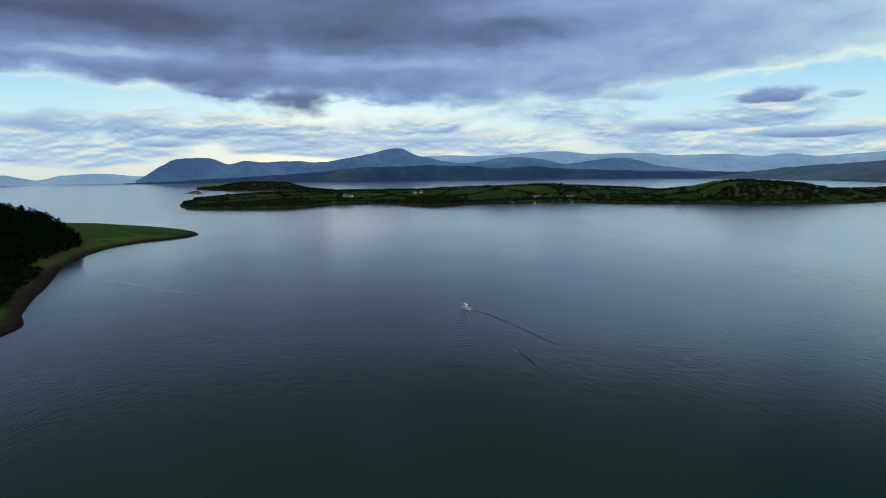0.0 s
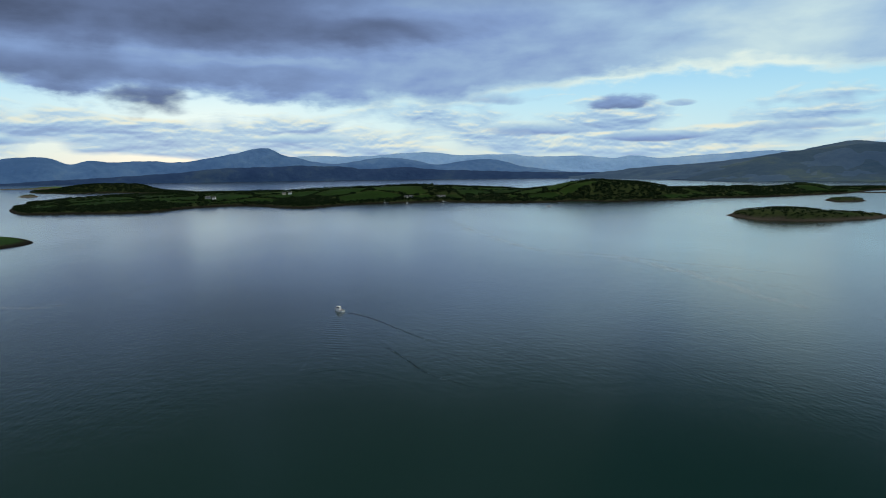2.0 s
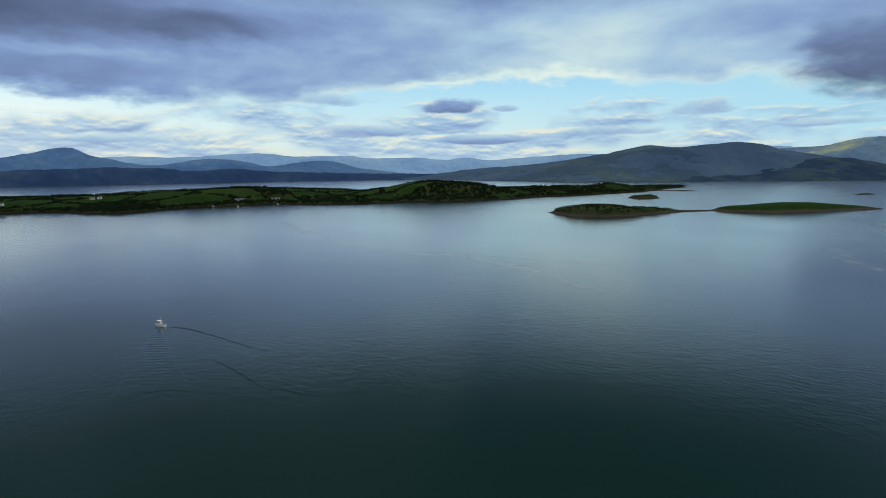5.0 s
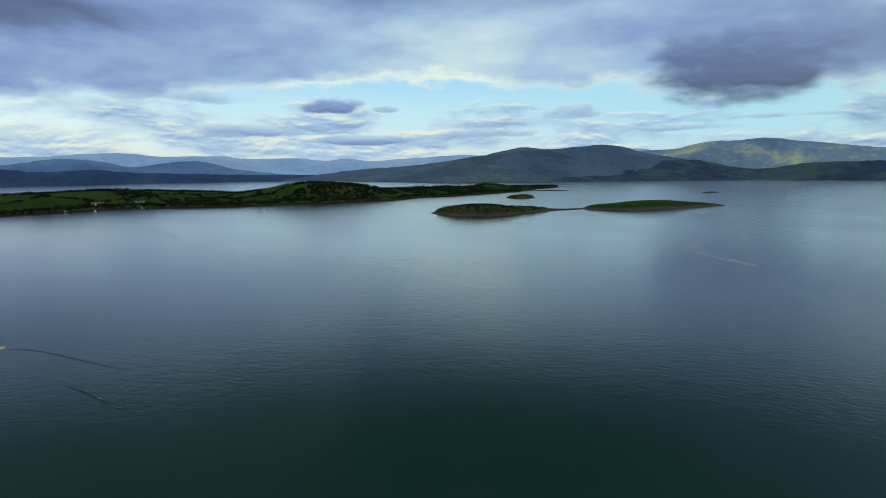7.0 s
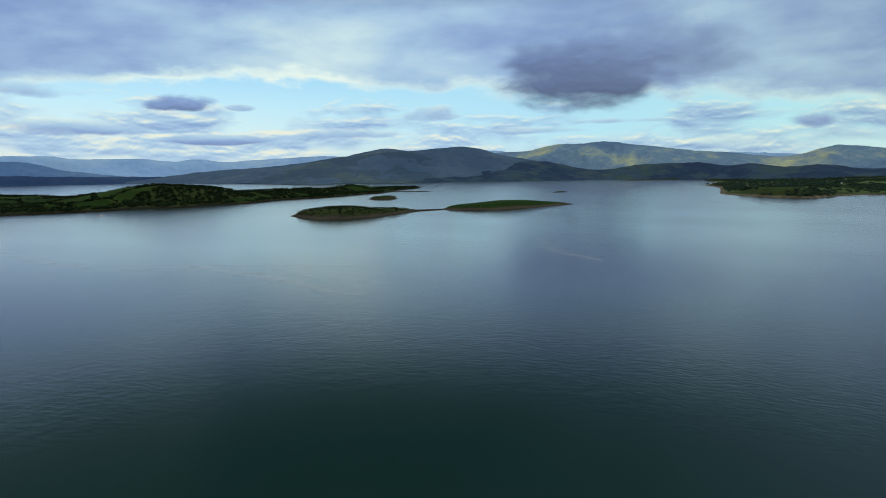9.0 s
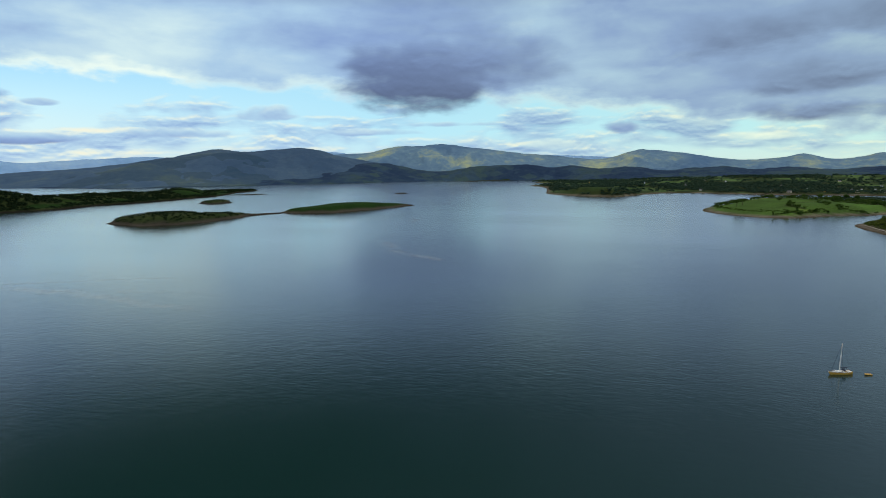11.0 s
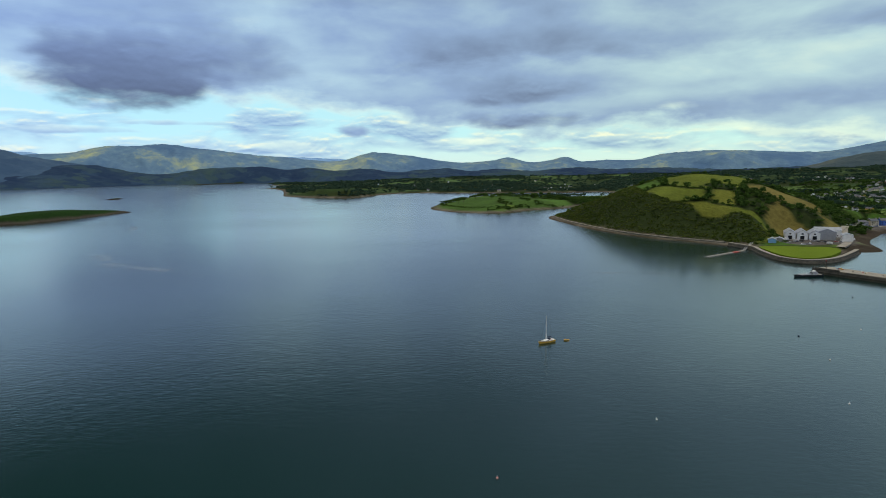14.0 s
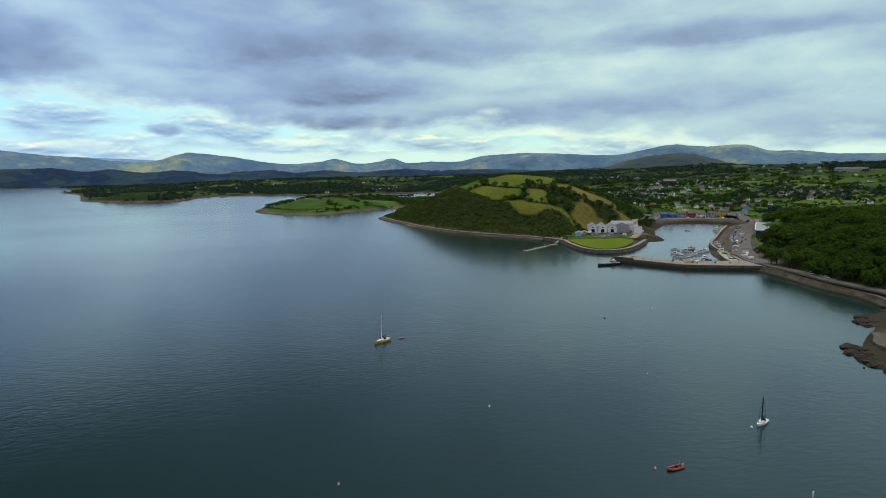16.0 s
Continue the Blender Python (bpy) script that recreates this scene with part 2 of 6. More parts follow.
def ground_material(name, grain=0.5, spot=0.25):
    """Land: the cover's own colour from the mesh, broken up by tufts, patches and stones."""
    m, n, b = material(name)
    c = n.add("ShaderNodeVertexColor")
    c.layer_name = "cover"
    p = place(n)
    f = n.math("ADD", n.math("MULTIPLY", n.noise(p, spot, 8, 0.65), 0.6), n.math("MULTIPLY", n.noise(p, 0.018, 5), 0.5))
    n.link(n.mix(1.0, c.outputs[0], n.ramp(f, [(0.32, (1 - grain,) * 3), (0.75, (1 + grain,) * 3)]), "MULTIPLY"), b.inputs["Base Color"])
    b.inputs["Roughness"].default_value = 0.95
    b.inputs["Specular IOR Level"].default_value = 0.06
    bumped(n, b, n.noise(p, 0.6, 6, 0.7), 0.6, 0.8)
    return m


def leaf_material(name, a, c, e):
    """Foliage: light falls on it and shines through it; tone changes from crown to crown more than from leaf to leaf."""
    m = bpy.data.materials.new(name)
    m.use_nodes = True
    n = Nodes(m.node_tree)
    i = n.add("ShaderNodeNewGeometry").outputs["Random Per Island"]
    p = place(n)
    f = n.math("ADD", n.math("MULTIPLY", i, 0.24), n.math("ADD", n.math("MULTIPLY", n.noise(p, 0.075, 4), 0.65), n.math("MULTIPLY", n.noise(p, 0.011, 3), 0.25)))
    colour = n.ramp(f, [(0.32, a), (0.55, c), (0.80, e)])
    face, through_ = n.add("ShaderNodeBsdfDiffuse"), n.add("ShaderNodeBsdfTranslucent")
    n.link(colour, face.inputs[0])
    n.link(colour, through_.inputs[0])
    both = n.add("ShaderNodeMixShader")
    both.inputs[0].default_value = 0.4
    n.link(face.outputs[0], both.inputs[1])
    n.link(through_.outputs[0], both.inputs[2])
    n.link(both.outputs[0], n.add("ShaderNodeOutputMaterial").inputs[0])
    return m


def moor_material(name, a, c, e, farmed=0.0):
    """Distant hillsides: heather, rock and wood patches, haze and sunlight put into the colours."""
    m, n, b = material(name)
    p = place(n)
    f = n.math("ADD", n.math("MULTIPLY", n.noise(p, 0.0024, 8, 0.6), 0.75), n.math("MULTIPLY", n.noise(p, 0.02, 7, 0.65), 0.3))
    colour = n.ramp(f, [(0.42, a), (0.55, c), (0.68, e)])
    if farmed:
        # small pastures among the woods
        bent = n.add("ShaderNodeVectorMath", operation="ADD")
        n.link(p, bent.inputs[0])
        wave = n.math("MULTIPLY", n.noise(p, 0.02, 3), 60.0)
        n.link(n.xyz(wave, wave, 0.0), bent.inputs[1])
        cell = n.add("ShaderNodeTexVoronoi")
        cell.inputs["Scale"].default_value = 0.016
        n.link(bent.outputs[0], cell.inputs["Vector"])
        pick = n.add("ShaderNodeSeparateColor")
        n.link(cell.outputs["Color"], pick.inputs[0])
        grass = n.mix(pick.outputs[1], tuple(1.3 * v for v in c), e)
        open_land = n.math("MULTIPLY", n.span(pick.outputs[0], 1 - farmed, 1 - farmed + 0.05), n.span(f, 0.42, 0.5))
        colour = n.mix(n.math("MULTIPLY", open_land, 0.7), colour, grass)
    n.link(colour, b.inputs["Base Color"])
    b.inputs["Roughness"].default_value = 1.0
    b.inputs["Specular IOR Level"].default_value = 0.05
    bumped(n, b, n.noise(p, 0.010, 6, 0.55), 1.0, 16.0)
    return m


def water_material():
    m, n, b = material("sea_water")
    p = place(n)
    tr = n.add("ShaderNodeMapping")
    tr.inputs["Rotation"].default_value = (0, 0, radians(25))
    tr.inputs["Scale"].default_value = (1.0, 0.45, 1.0)
    n.link(p, tr.inputs[0])
    broad = n.noise(tr.outputs[0], 0.0045, 2, 0.5, 0.4)
    lanes = n.noise(tr.outputs[0], 0.011, 1, 0.5, 0.4)
    calm = n.span(n.math("ADD", n.math("MULTIPLY", broad, 0.6), n.math("MULTIPLY", lanes, 0.4)), 0.38, 0.62)
    body = n.mix(broad, (0.0026, 0.0205, 0.0175), (0.0036, 0.0260, 0.0220))
    n.link(body, b.inputs["Base Color"])
    # open water is rougher than the near bay, in waves too small to tell apart
    reach = n.add("ShaderNodeVectorMath", operation="LENGTH")
    n.link(p, reach.inputs[0])
    near_by = n.span(reach.outputs["Value"], 220.0, 680.0, 1.0, 0.0)
    n.link(n.math("ADD", n.span(calm, 0, 1, 0.13, 0.165), n.span(reach.outputs["Value"], 600.0, 1500.0, 0.0, 0.07)), b.inputs["Roughness"])
    b.inputs["IOR"].default_value = 1.33
    n.link(n.span(reach.outputs["Value"], 500.0, 1600.0, 0.55, 1.0), b.inputs["Coat Weight"])
    b.inputs["Coat IOR"].default_value = 1.33
    n.link(n.span(reach.outputs["Value"], 600.0, 1500.0, 0.19, 0.22), b.inputs["Coat Roughness"])
    ripple = n.math("ADD", n.noise(tr.outputs[0], 0.55, 3, 0.55), n.math("MULTIPLY", n.noise(p, 0.12, 3, 0.5), 0.8))
    bumped(n, b, n.math("MULTIPLY", n.math("MULTIPLY", ripple, n.span(calm, 0, 1, 0.5, 1.2)), near_by), 0.13, 0.9)
    return m


def churned_water():
    m, n, b = material("churned_water")
    f = n.noise(place(n), 0.8, 5, 0.6)
    n.link(n.ramp(f, [(0.3, (0.001, 0.010, 0.012)), (0.8, (0.004, 0.024, 0.025))]), b.inputs["Base Color"])
    b.inputs["Roughness"].default_value = 0.36
    b.inputs["IOR"].default_value = 1.33
    c = n.add("ShaderNodeVertexColor")
    c.layer_name = "cover"
    n.link(n.math("MULTIPLY", c.outputs[0], 0.6), b.inputs["Alpha"])
    bumped(n, b, f, 0.5, 0.4)
    return m


def foam_material():
    """Scattered foam: pale flecks with clear water between, thinning to the sides of the streak."""
    m, n, b = material("sea_foam")
    p = place(n)
    c = n.add("ShaderNodeVertexColor")
    c.layer_name = "cover"
    flecks = n.math("MULTIPLY", n.span(n.noise(p, 0.035, 5, 0.6, 0.6), 0.42, 0.66), n.span(n.noise(p, 0.5, 4, 0.6), 0.3, 0.65))
    b.inputs["Base Color"].default_value = (0.74, 0.84, 0.92, 1)
    b.inputs["Roughness"].default_value = 0.7
    n.link(n.math("MULTIPLY", n.math("MULTIPLY", flecks, c.outputs[0]), 0.34), b.inputs["Alpha"])
    return m


WATER = water_material()
FOAM = foam_material()
WAKE = churned_water()
LAND = ground_material("turf_and_shore")
WOOD = leaf_material("broadleaf", (0.026, 0.054, 0.014), (0.050, 0.096, 0.022), (0.098, 0.156, 0.036))
DARK_WOOD = leaf_material("old_oakwood", (0.030, 0.062, 0.012), (0.054, 0.098, 0.016), (0.092, 0.140, 0.024))
SCRUB = leaf_material("scrub", (0.040, 0.066, 0.014), (0.078, 0.112, 0.024), (0.14, 0.165, 0.040))
# broadleaf green shifted to blue for far trees: distance haze in the colour
HAZED_LEAF = leaf_material("hazed_woodland", (0.024, 0.050, 0.038), (0.040, 0.074, 0.052), (0.066, 0.108, 0.064))
# island foliage with its backlit shade put into a darker colour
BACKLIT_ISLAND_LEAF = leaf_material("backlit_island_wood", (0.011, 0.022, 0.011), (0.018, 0.034, 0.016), (0.032, 0.052, 0.022))
# near black: backlit shade of the headland's conifers and broadleaves put into colour
BACKLIT_LEAF = leaf_material("conifer", (0.004, 0.009, 0.004), (0.008, 0.017, 0.007), (0.015, 0.027, 0.010))
BARK = paint("bark", (0.06, 0.045, 0.03), 0.9, 0.3)
STONE = paint("quay_stone", (0.135, 0.122, 0.095), 0.9, 0.36, 0.6, 0.0, 0.5)
WET_STONE = paint("weeded_stone", (0.04, 0.034, 0.020), 0.7, 0.4, 0.6, 0.0, 0.4)
RUBBLE = paint("tan_rubble", (0.15, 0.122, 0.08), 0.95, 0.42, 0.25, 0.0, 0.5)
PALE_DECK = paint("pale_green_concrete", (0.46, 0.48, 0.42), 0.9, 0.2, 0.4)
PALE_RUBBLE = paint("pale_shingle_wall", (0.21, 0.19, 0.15), 0.95, 0.3, 0.25, 0.0, 0.4)
TARMAC = paint("tarmac", (0.135, 0.13, 0.13), 0.9, 0.2, 0.4)
CONCRETE = paint("concrete", (0.29, 0.268, 0.222), 0.9, 0.2, 0.5)
WHITE = paint("white_paint", (0.86, 0.86, 0.84), 0.6, 0.08, 0.5)
CREAM = paint("cream_render", (0.62, 0.54, 0.40), 0.8, 0.1, 0.5)
GREY = paint("grey_render", (0.34, 0.35, 0.37), 0.8, 0.12, 0.5)
BLUE = paint("blue_render", (0.05, 0.13, 0.45), 0.7, 0.1, 0.5)
PALE_BLUE = paint("pale_blue_render", (0.22, 0.42, 0.68), 0.7, 0.1, 0.5)
RED = paint("red_render", (0.42, 0.07, 0.05), 0.7, 0.1, 0.5)
YELLOW = paint("yellow_render", (0.62, 0.42, 0.07), 0.7, 0.1, 0.5)
SLATE = paint("roof_slate", (0.085, 0.09, 0.105), 0.65, 0.2, 0.6)
TIN = paint("grey_sheet_roof", (0.30, 0.33, 0.38), 0.5, 0.12, 0.4)
GLASS = paint("dark_glass", (0.015, 0.018, 0.022), 0.12, 0.1)
BLUE_GLASS = paint("blue_glass", (0.02, 0.045, 0.085), 0.15, 0.1)
RUBBER = paint("black_rubber", (0.018, 0.018, 0.018), 0.7, 0.1)
GELCOAT = paint("white_gelcoat", (0.88, 0.88, 0.86), 0.25, 0.04)
OCHRE = paint("yellow_hull", (0.62, 0.36, 0.05), 0.3, 0.06)
TEAK = paint("teak_deck", (0.30, 0.20, 0.11), 0.7, 0.2)
NAVY = paint("navy_canvas", (0.02, 0.03, 0.06), 0.9, 0.2)
ALLOY = paint("alloy", (0.66, 0.68, 0.70), 0.35, 0.05, 3, 0.6)
ORANGE = paint("orange_red_tube", (0.30, 0.05, 0.03), 0.5, 0.1)
BLACK_HULL = paint("black_hull", (0.02, 0.021, 0.024), 0.45, 0.1)
ROCK = paint("dark_rock", (0.028, 0.024, 0.018), 0.95, 0.4, 0.4)


# ---- mesh helpers ----
def quick_mesh(name, verts, faces, mats=(), smooth=False, cover=None, index=None):
    """A mesh from arrays: verts (n, 3), faces (m, k) of one size."""
    me = bpy.data.meshes.new(name)
    verts, faces = np.asarray(verts, np.float32), np.asarray(faces, np.int32)
    k = faces.shape[1]
    me.vertices.add(len(verts))
    me.vertices.foreach_set("co", verts.ravel())
    me.loops.add(faces.size)
    me.loops.foreach_set("vertex_index", faces.ravel())
    me.polygons.add(len(faces))
    me.polygons.foreach_set("loop_start", np.arange(0, faces.size, k, dtype=np.int32))
    me.polygons.foreach_set("loop_total", np.full(len(faces), k, np.int32))
    me.polygons.foreach_set("use_smooth", np.full(len(faces), smooth))
    if index is not None:
        me.polygons.foreach_set("material_index", np.asarray(index, np.int32))
    for m in mats:
        me.materials.append(m)
    me.update(calc_edges=True)
    if cover is not None:
        a = me.color_attributes.new("cover", "FLOAT_COLOR", "POINT")
        a.data.foreach_set("color", np.concatenate([cover, np.ones((len(cover), 1))], 1).astype(np.float32).ravel())
    return me


def part(name, bm, mat, parent=None, label=""):
    """Links a bmesh as one mesh object under a thing or part."""
    me = bpy.data.meshes.new(name)
    bm.to_mesh(me)
    bm.free()
    me.materials.append(mat)
    ob = new(name, me)
    if parent is not None:
        ob.parent = parent
    return tagged(ob, label)


def box(bm, x0, x1, y0, y1, z0, z1, bevel=0.0):
    r = bmesh.ops.create_cube(bm, size=1.0)
    for v in r["verts"]:
        v.co = ((x0 + x1) / 2 + v.co.x * (x1 - x0), (y0 + y1) / 2 + v.co.y * (y1 - y0), (z0 + z1) / 2 + v.co.z * (z1 - z0))
    if bevel:
        edges = list({e for v in r["verts"] for e in v.link_edges})
        bmesh.ops.bevel(bm, geom=edges, offset=bevel, segments=1, affect="EDGES")
    return bm


def rod(bm, a, b, r0, r1=None, sides=8):
    a, b = Vector(a), Vector(b)
    d = b - a
    r1 = r0 if r1 is None else r1
    m = Matrix.Translation((a + b) / 2) @ d.to_track_quat("Z", "Y").to_matrix().to_4x4()
    bmesh.ops.create_cone(bm, cap_ends=True, segments=sides, radius1=r0, radius2=r1, depth=d.length, matrix=m)
    return bm


def prism(bm, outline, z0, z1):
    """An upright prism over a plan outline."""
    lo = [bm.verts.new((x, y, z0)) for x, y in outline]
    hi = [bm.verts.new((x, y, z1)) for x, y in outline]
    n = len(outline)
    for i in range(n):
        bm.faces.new((lo[i], lo[(i + 1) % n], hi[(i + 1) % n], hi[i]))
    bm.faces.new(hi)
    bm.faces.new(lo[::-1])
    bmesh.ops.recalc_face_normals(bm, faces=bm.faces)
    return bm


def B():
    return bmesh.new()


# ---- land forms ----
def fbm(x, y, scale, octaves=5, seed=0):
    """Smooth value noise in -1 to 1 over arrays."""
    total, amp, norm = np.zeros_like(x, float), 1.0, 0.0
    for o in range(octaves):
        s = scale * 2.0**o
        u, v = x * s + 37.7 * o + seed * 11.3, y * s - 19.1 * o + seed * 5.7
        iu, iv = np.floor(u), np.floor(v)
        fu, fv = u - iu, v - iv
        fu, fv = fu * fu * (3 - 2 * fu), fv * fv * (3 - 2 * fv)

        def rnd(a, b):
            h = np.sin(a * 127.1 + b * 311.7 + seed * 74.7) * 43758.5453
            return h - np.floor(h)

        n = (rnd(iu, iv) * (1 - fu) + rnd(iu + 1, iv) * fu) * (1 - fv) + (rnd(iu, iv + 1) * (1 - fu) + rnd(iu + 1, iv + 1) * fu) * fv
        total += amp * (2 * n - 1)
        norm += amp
        amp *= 0.5
    return total / norm


def smooth(v, a, b):
    t = np.clip((v - a) / (b - a), 0, 1)
    return t * t * (3 - 2 * t)


def rounded(points, steps=5, rough=3.0, seed=0):
    """A closed Catmull-Rom line through the corners of a plan, slightly uneven."""
    p = np.array(points, float)
    a, b, c, d = np.roll(p, 1, 0), p, np.roll(p, -1, 0), np.roll(p, -2, 0)
    out = []
    for t in np.arange(steps) / steps:
        out.append(0.5 * (2 * b + (c - a) * t + (2 * a - 5 * b + 4 * c - d) * t**2 + (3 * b - a - 3 * c + d) * t**3))
    q = np.stack(out, 1).reshape(-1, 2)
    return q + rough * np.stack([fbm(q[:, 0], q[:, 1], 0.02, 3, seed + 1), fbm(q[:, 0], q[:, 1], 0.02, 3, seed + 2)], 1)


def inland(poly, x, y):
    """Distance from the shore: positive on land."""
    best, inside = np.full(x.shape, 1e18), np.zeros(x.shape, bool)
    for (ax, ay), (bx, by) in zip(poly, np.roll(poly, -1, 0)):
        ex, ey = bx - ax, by - ay
        t = np.clip(((x - ax) * ex + (y - ay) * ey) / (ex * ex + ey * ey + 1e-9), 0, 1)
        best = np.minimum(best, (x - ax - t * ex) ** 2 + (y - ay - t * ey) ** 2)
        hit = ((ay > y) != (by > y)) & (x < (bx - ax) * (y - ay) / (by - ay + 1e-12) + ax)
        inside ^= hit
    return np.where(inside, 1, -1) * np.sqrt(best)


def fields(x, y, size, turn, seed=0, squash=0.7):
    """Field number, and the distance to the next field's edge, in a patchwork of uneven fields."""
    c, s = math.cos(turn), math.sin(turn)
    u, v = (c * x + s * y) / size, (c * y - s * x) / (size * squash)
    iu, iv = np.floor(u), np.floor(v)
    d1, d2, who = np.full(x.shape, 9.0), np.full(x.shape, 9.0), np.zeros(x.shape)
    for a in (-1, 0, 1):
        for b in (-1, 0, 1):
            ca, cb = iu + a, iv + b
            h1 = np.sin(ca * 127.1 + cb * 311.7 + seed) * 43758.5453
            h2 = np.sin(ca * 269.5 + cb * 183.3 + seed) * 43758.5453
            h1, h2 = h1 - np.floor(h1), h2 - np.floor(h2)
            d = np.hypot(ca + 0.15 + 0.7 * h1 - u, cb + 0.15 + 0.7 * h2 - v)
            near = d < d1
            d2 = np.where(near, d1, np.minimum(d2, d))
            who = np.where(near, h1 * 7.13 + h2 * 3.71, who)
            d1 = np.where(near, d, d1)
    return who - np.floor(who), (d2 - d1) * size * 0.5


GRASSES = np.array([(0.062, 0.120, 0.020), (0.048, 0.094, 0.018), (0.090, 0.142, 0.026), (0.112, 0.124, 0.020), (0.092, 0.116, 0.017), (0.126, 0.108, 0.030), (0.056, 0.115, 0.020)])
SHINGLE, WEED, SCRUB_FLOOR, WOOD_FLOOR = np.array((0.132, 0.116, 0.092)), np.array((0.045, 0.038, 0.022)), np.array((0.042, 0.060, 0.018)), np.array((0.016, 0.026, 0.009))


class Landmass:
    """A piece of land: its shore, its hills and what grows where."""

    def __init__(self, name, shore, hills, field=(90, 0.4), beach=9.0, bank=3.0, rise=(0.0, 0.0), rough=1.5, seed=0, woods=(), wood_level=0.35, steep=60.0, bare=(), shore_rough=3.0, plots=(), pads=(), flats=(), paved=(), grass_light=1.0, fringe=0.0, open_=(), weedy=(), shore_tone=None):
        # values under 1 darken shore and grass: backlit shade put into their colours
        self.shore_tone = min(1.0, grass_light) ** 1.6 if shore_tone is None else shore_tone
        self.name, self.hills, self.field, self.beach, self.bank, self.rise, self.rough, self.seed = name, hills, field, beach, bank, rise, rough, seed
        self.woods, self.wood_level, self.steep, self.bare = woods, wood_level, steep, bare
        self.plots, self.pads, self.flats, self.paved, self.grass_light, self.fringe, self.open_ = plots, pads, flats, paved, grass_light, fringe, open_
        self.weedy = weedy
        self.shore = rounded(shore, 5, shore_rough, seed)

    def height(self, x, y, d=None):
        d = inland(self.shore, x, y) if d is None else d
        for fx, fy, rx, ry in self.flats:
            d = d * (1 - 0.72 * np.exp(-(((x - fx) / rx) ** 2 + ((y - fy) / ry) ** 2) ** 2))
        top = np.zeros_like(x, float)
        for hx, hy, h, rx, ry in self.hills:
            r = ((x - hx) / rx) ** 2 + ((y - hy) / ry) ** 2
            top = np.maximum(top, 0) + h / (1 + r * r)
        top += np.clip(self.rise[0] * (d - 120), 0, self.rise[1])
        top += self.rough * fbm(x, y, 0.006, 5, self.seed) * smooth(d, 10, 150) * (1 + top / 14)
        h = np.where(d < 0, np.maximum(d * 0.2, -4), np.minimum(d, self.beach) * (1.6 / self.beach))
        h = h + smooth(d, self.beach, self.beach + 8) * self.bank * 0.5 + smooth(d, self.beach * 0.8, self.steep) * (top + self.bank * 0.5)
        for qx, qy, r in self.paved:
            k = (1 - smooth(np.hypot(x - qx, y - qy), r - 2, r + 9)) * smooth(d, 6, 14)
            h = h * (1 - k) + 3.7 * k
        for qx, qy, rx, ry, z in self.pads:
            k = np.exp(-(((x - qx) / rx) ** 2 + ((y - qy) / ry) ** 2) ** 3) * smooth(d, 6, 14)
            h = h * (1 - k) + z * k
        return h + np.where(d > 0, 0.25 * fbm(x, y, 0.08, 3, self.seed + 3), 0)

    def woodness(self, x, y, d):
        """Over 0: trees or scrub."""
        w = fbm(x, y, 0.0042, 5, self.seed + 9) - self.wood_level
        if self.fringe:
            w = w + self.fringe * (1 - smooth(d + 14 * fbm(x, y, 0.02, 3, 8), 16, 40))
        for wx, wy, rx, ry, a in self.woods:
            w = w + a * np.exp(-(((x - wx) / rx) ** 2 + ((y - wy) / ry) ** 2) ** 2)
        for wx, wy, rx, ry in self.bare:
            w = w - 2.0 * np.exp(-(((x - wx) / rx) ** 2 + ((y - wy) / ry) ** 2) ** 3)
        return w

    def patchwork(self, x, y):
        """Colour number and distance to the field's edge: laid-out plots near the middle, a patchwork elsewhere."""
        who, edge = fields(x, y, *self.field, seed=self.seed)
        # green pasture but for the laid-out plots
        who = np.array((0, 2, 6, 0, 1, 2, 6))[np.minimum((who * len(GRASSES)).astype(int), len(GRASSES) - 1)]
        if self.plots:
            d1, d2, g, c = np.full(x.shape, 1e9), np.full(x.shape, 1e9), np.full(x.shape, -1), np.zeros(x.shape, int)
            for px, py, group, colour in self.plots:
                d = np.hypot(x - px, y - py)
                near, same = d < d1, g == group
                d2 = np.where(near, np.where(same, d2, d1), np.where(same, d2, np.minimum(d2, d)))
                g, c, d1 = np.where(near, group, g), np.where(near, colour, c), np.where(near, d, d1)
            laid = d1 < 75
            who, edge = np.where(laid, c, who), np.where(laid, np.minimum((d2 - d1) * 0.5, 75 - d1), edge)
        return who, edge

    def build(self, xs, ys, label, category="island"):
        X, Y = np.meshgrid(xs, ys, indexing="ij")
        D = inland(self.shore, X, Y)
        Z = self.height(X, Y, D)
        who, edge = self.patchwork(X, Y)
        # darkened islands also lose their yellow, as backlit land does
        g = GRASSES[np.where((who == 5) & (self.grass_light < 0.8), 1, who)] * self.grass_light
        if self.grass_light < 0.8:
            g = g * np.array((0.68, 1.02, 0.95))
        cover = g * (1 + 0.12 * fbm(X, Y, 0.03, 4, self.seed)[..., None])
        # beyond 1350 m the grass turns duller and bluer: haze put into the colour
        far_off = smooth(np.hypot(X, Y), 1350, 1750)[..., None] * (self.grass_light > 0.8)
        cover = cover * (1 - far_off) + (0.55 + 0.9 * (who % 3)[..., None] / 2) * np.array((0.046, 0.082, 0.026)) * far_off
        hedge = (1 - smooth(edge, 1.5, 5.0))[..., None]
        cover = cover * (1 - hedge) + SCRUB_FLOOR * hedge
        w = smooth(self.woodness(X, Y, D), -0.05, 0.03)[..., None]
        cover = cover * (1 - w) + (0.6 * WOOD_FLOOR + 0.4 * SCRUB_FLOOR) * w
        for fx, fy, rx, ry in self.flats:
            D = D * (1 - 0.72 * np.exp(-(((X - fx) / rx) ** 2 + ((Y - fy) / ry) ** 2) ** 2))
        ragged = D + 3.0 * fbm(X, Y, 0.05, 3, self.seed + 4)
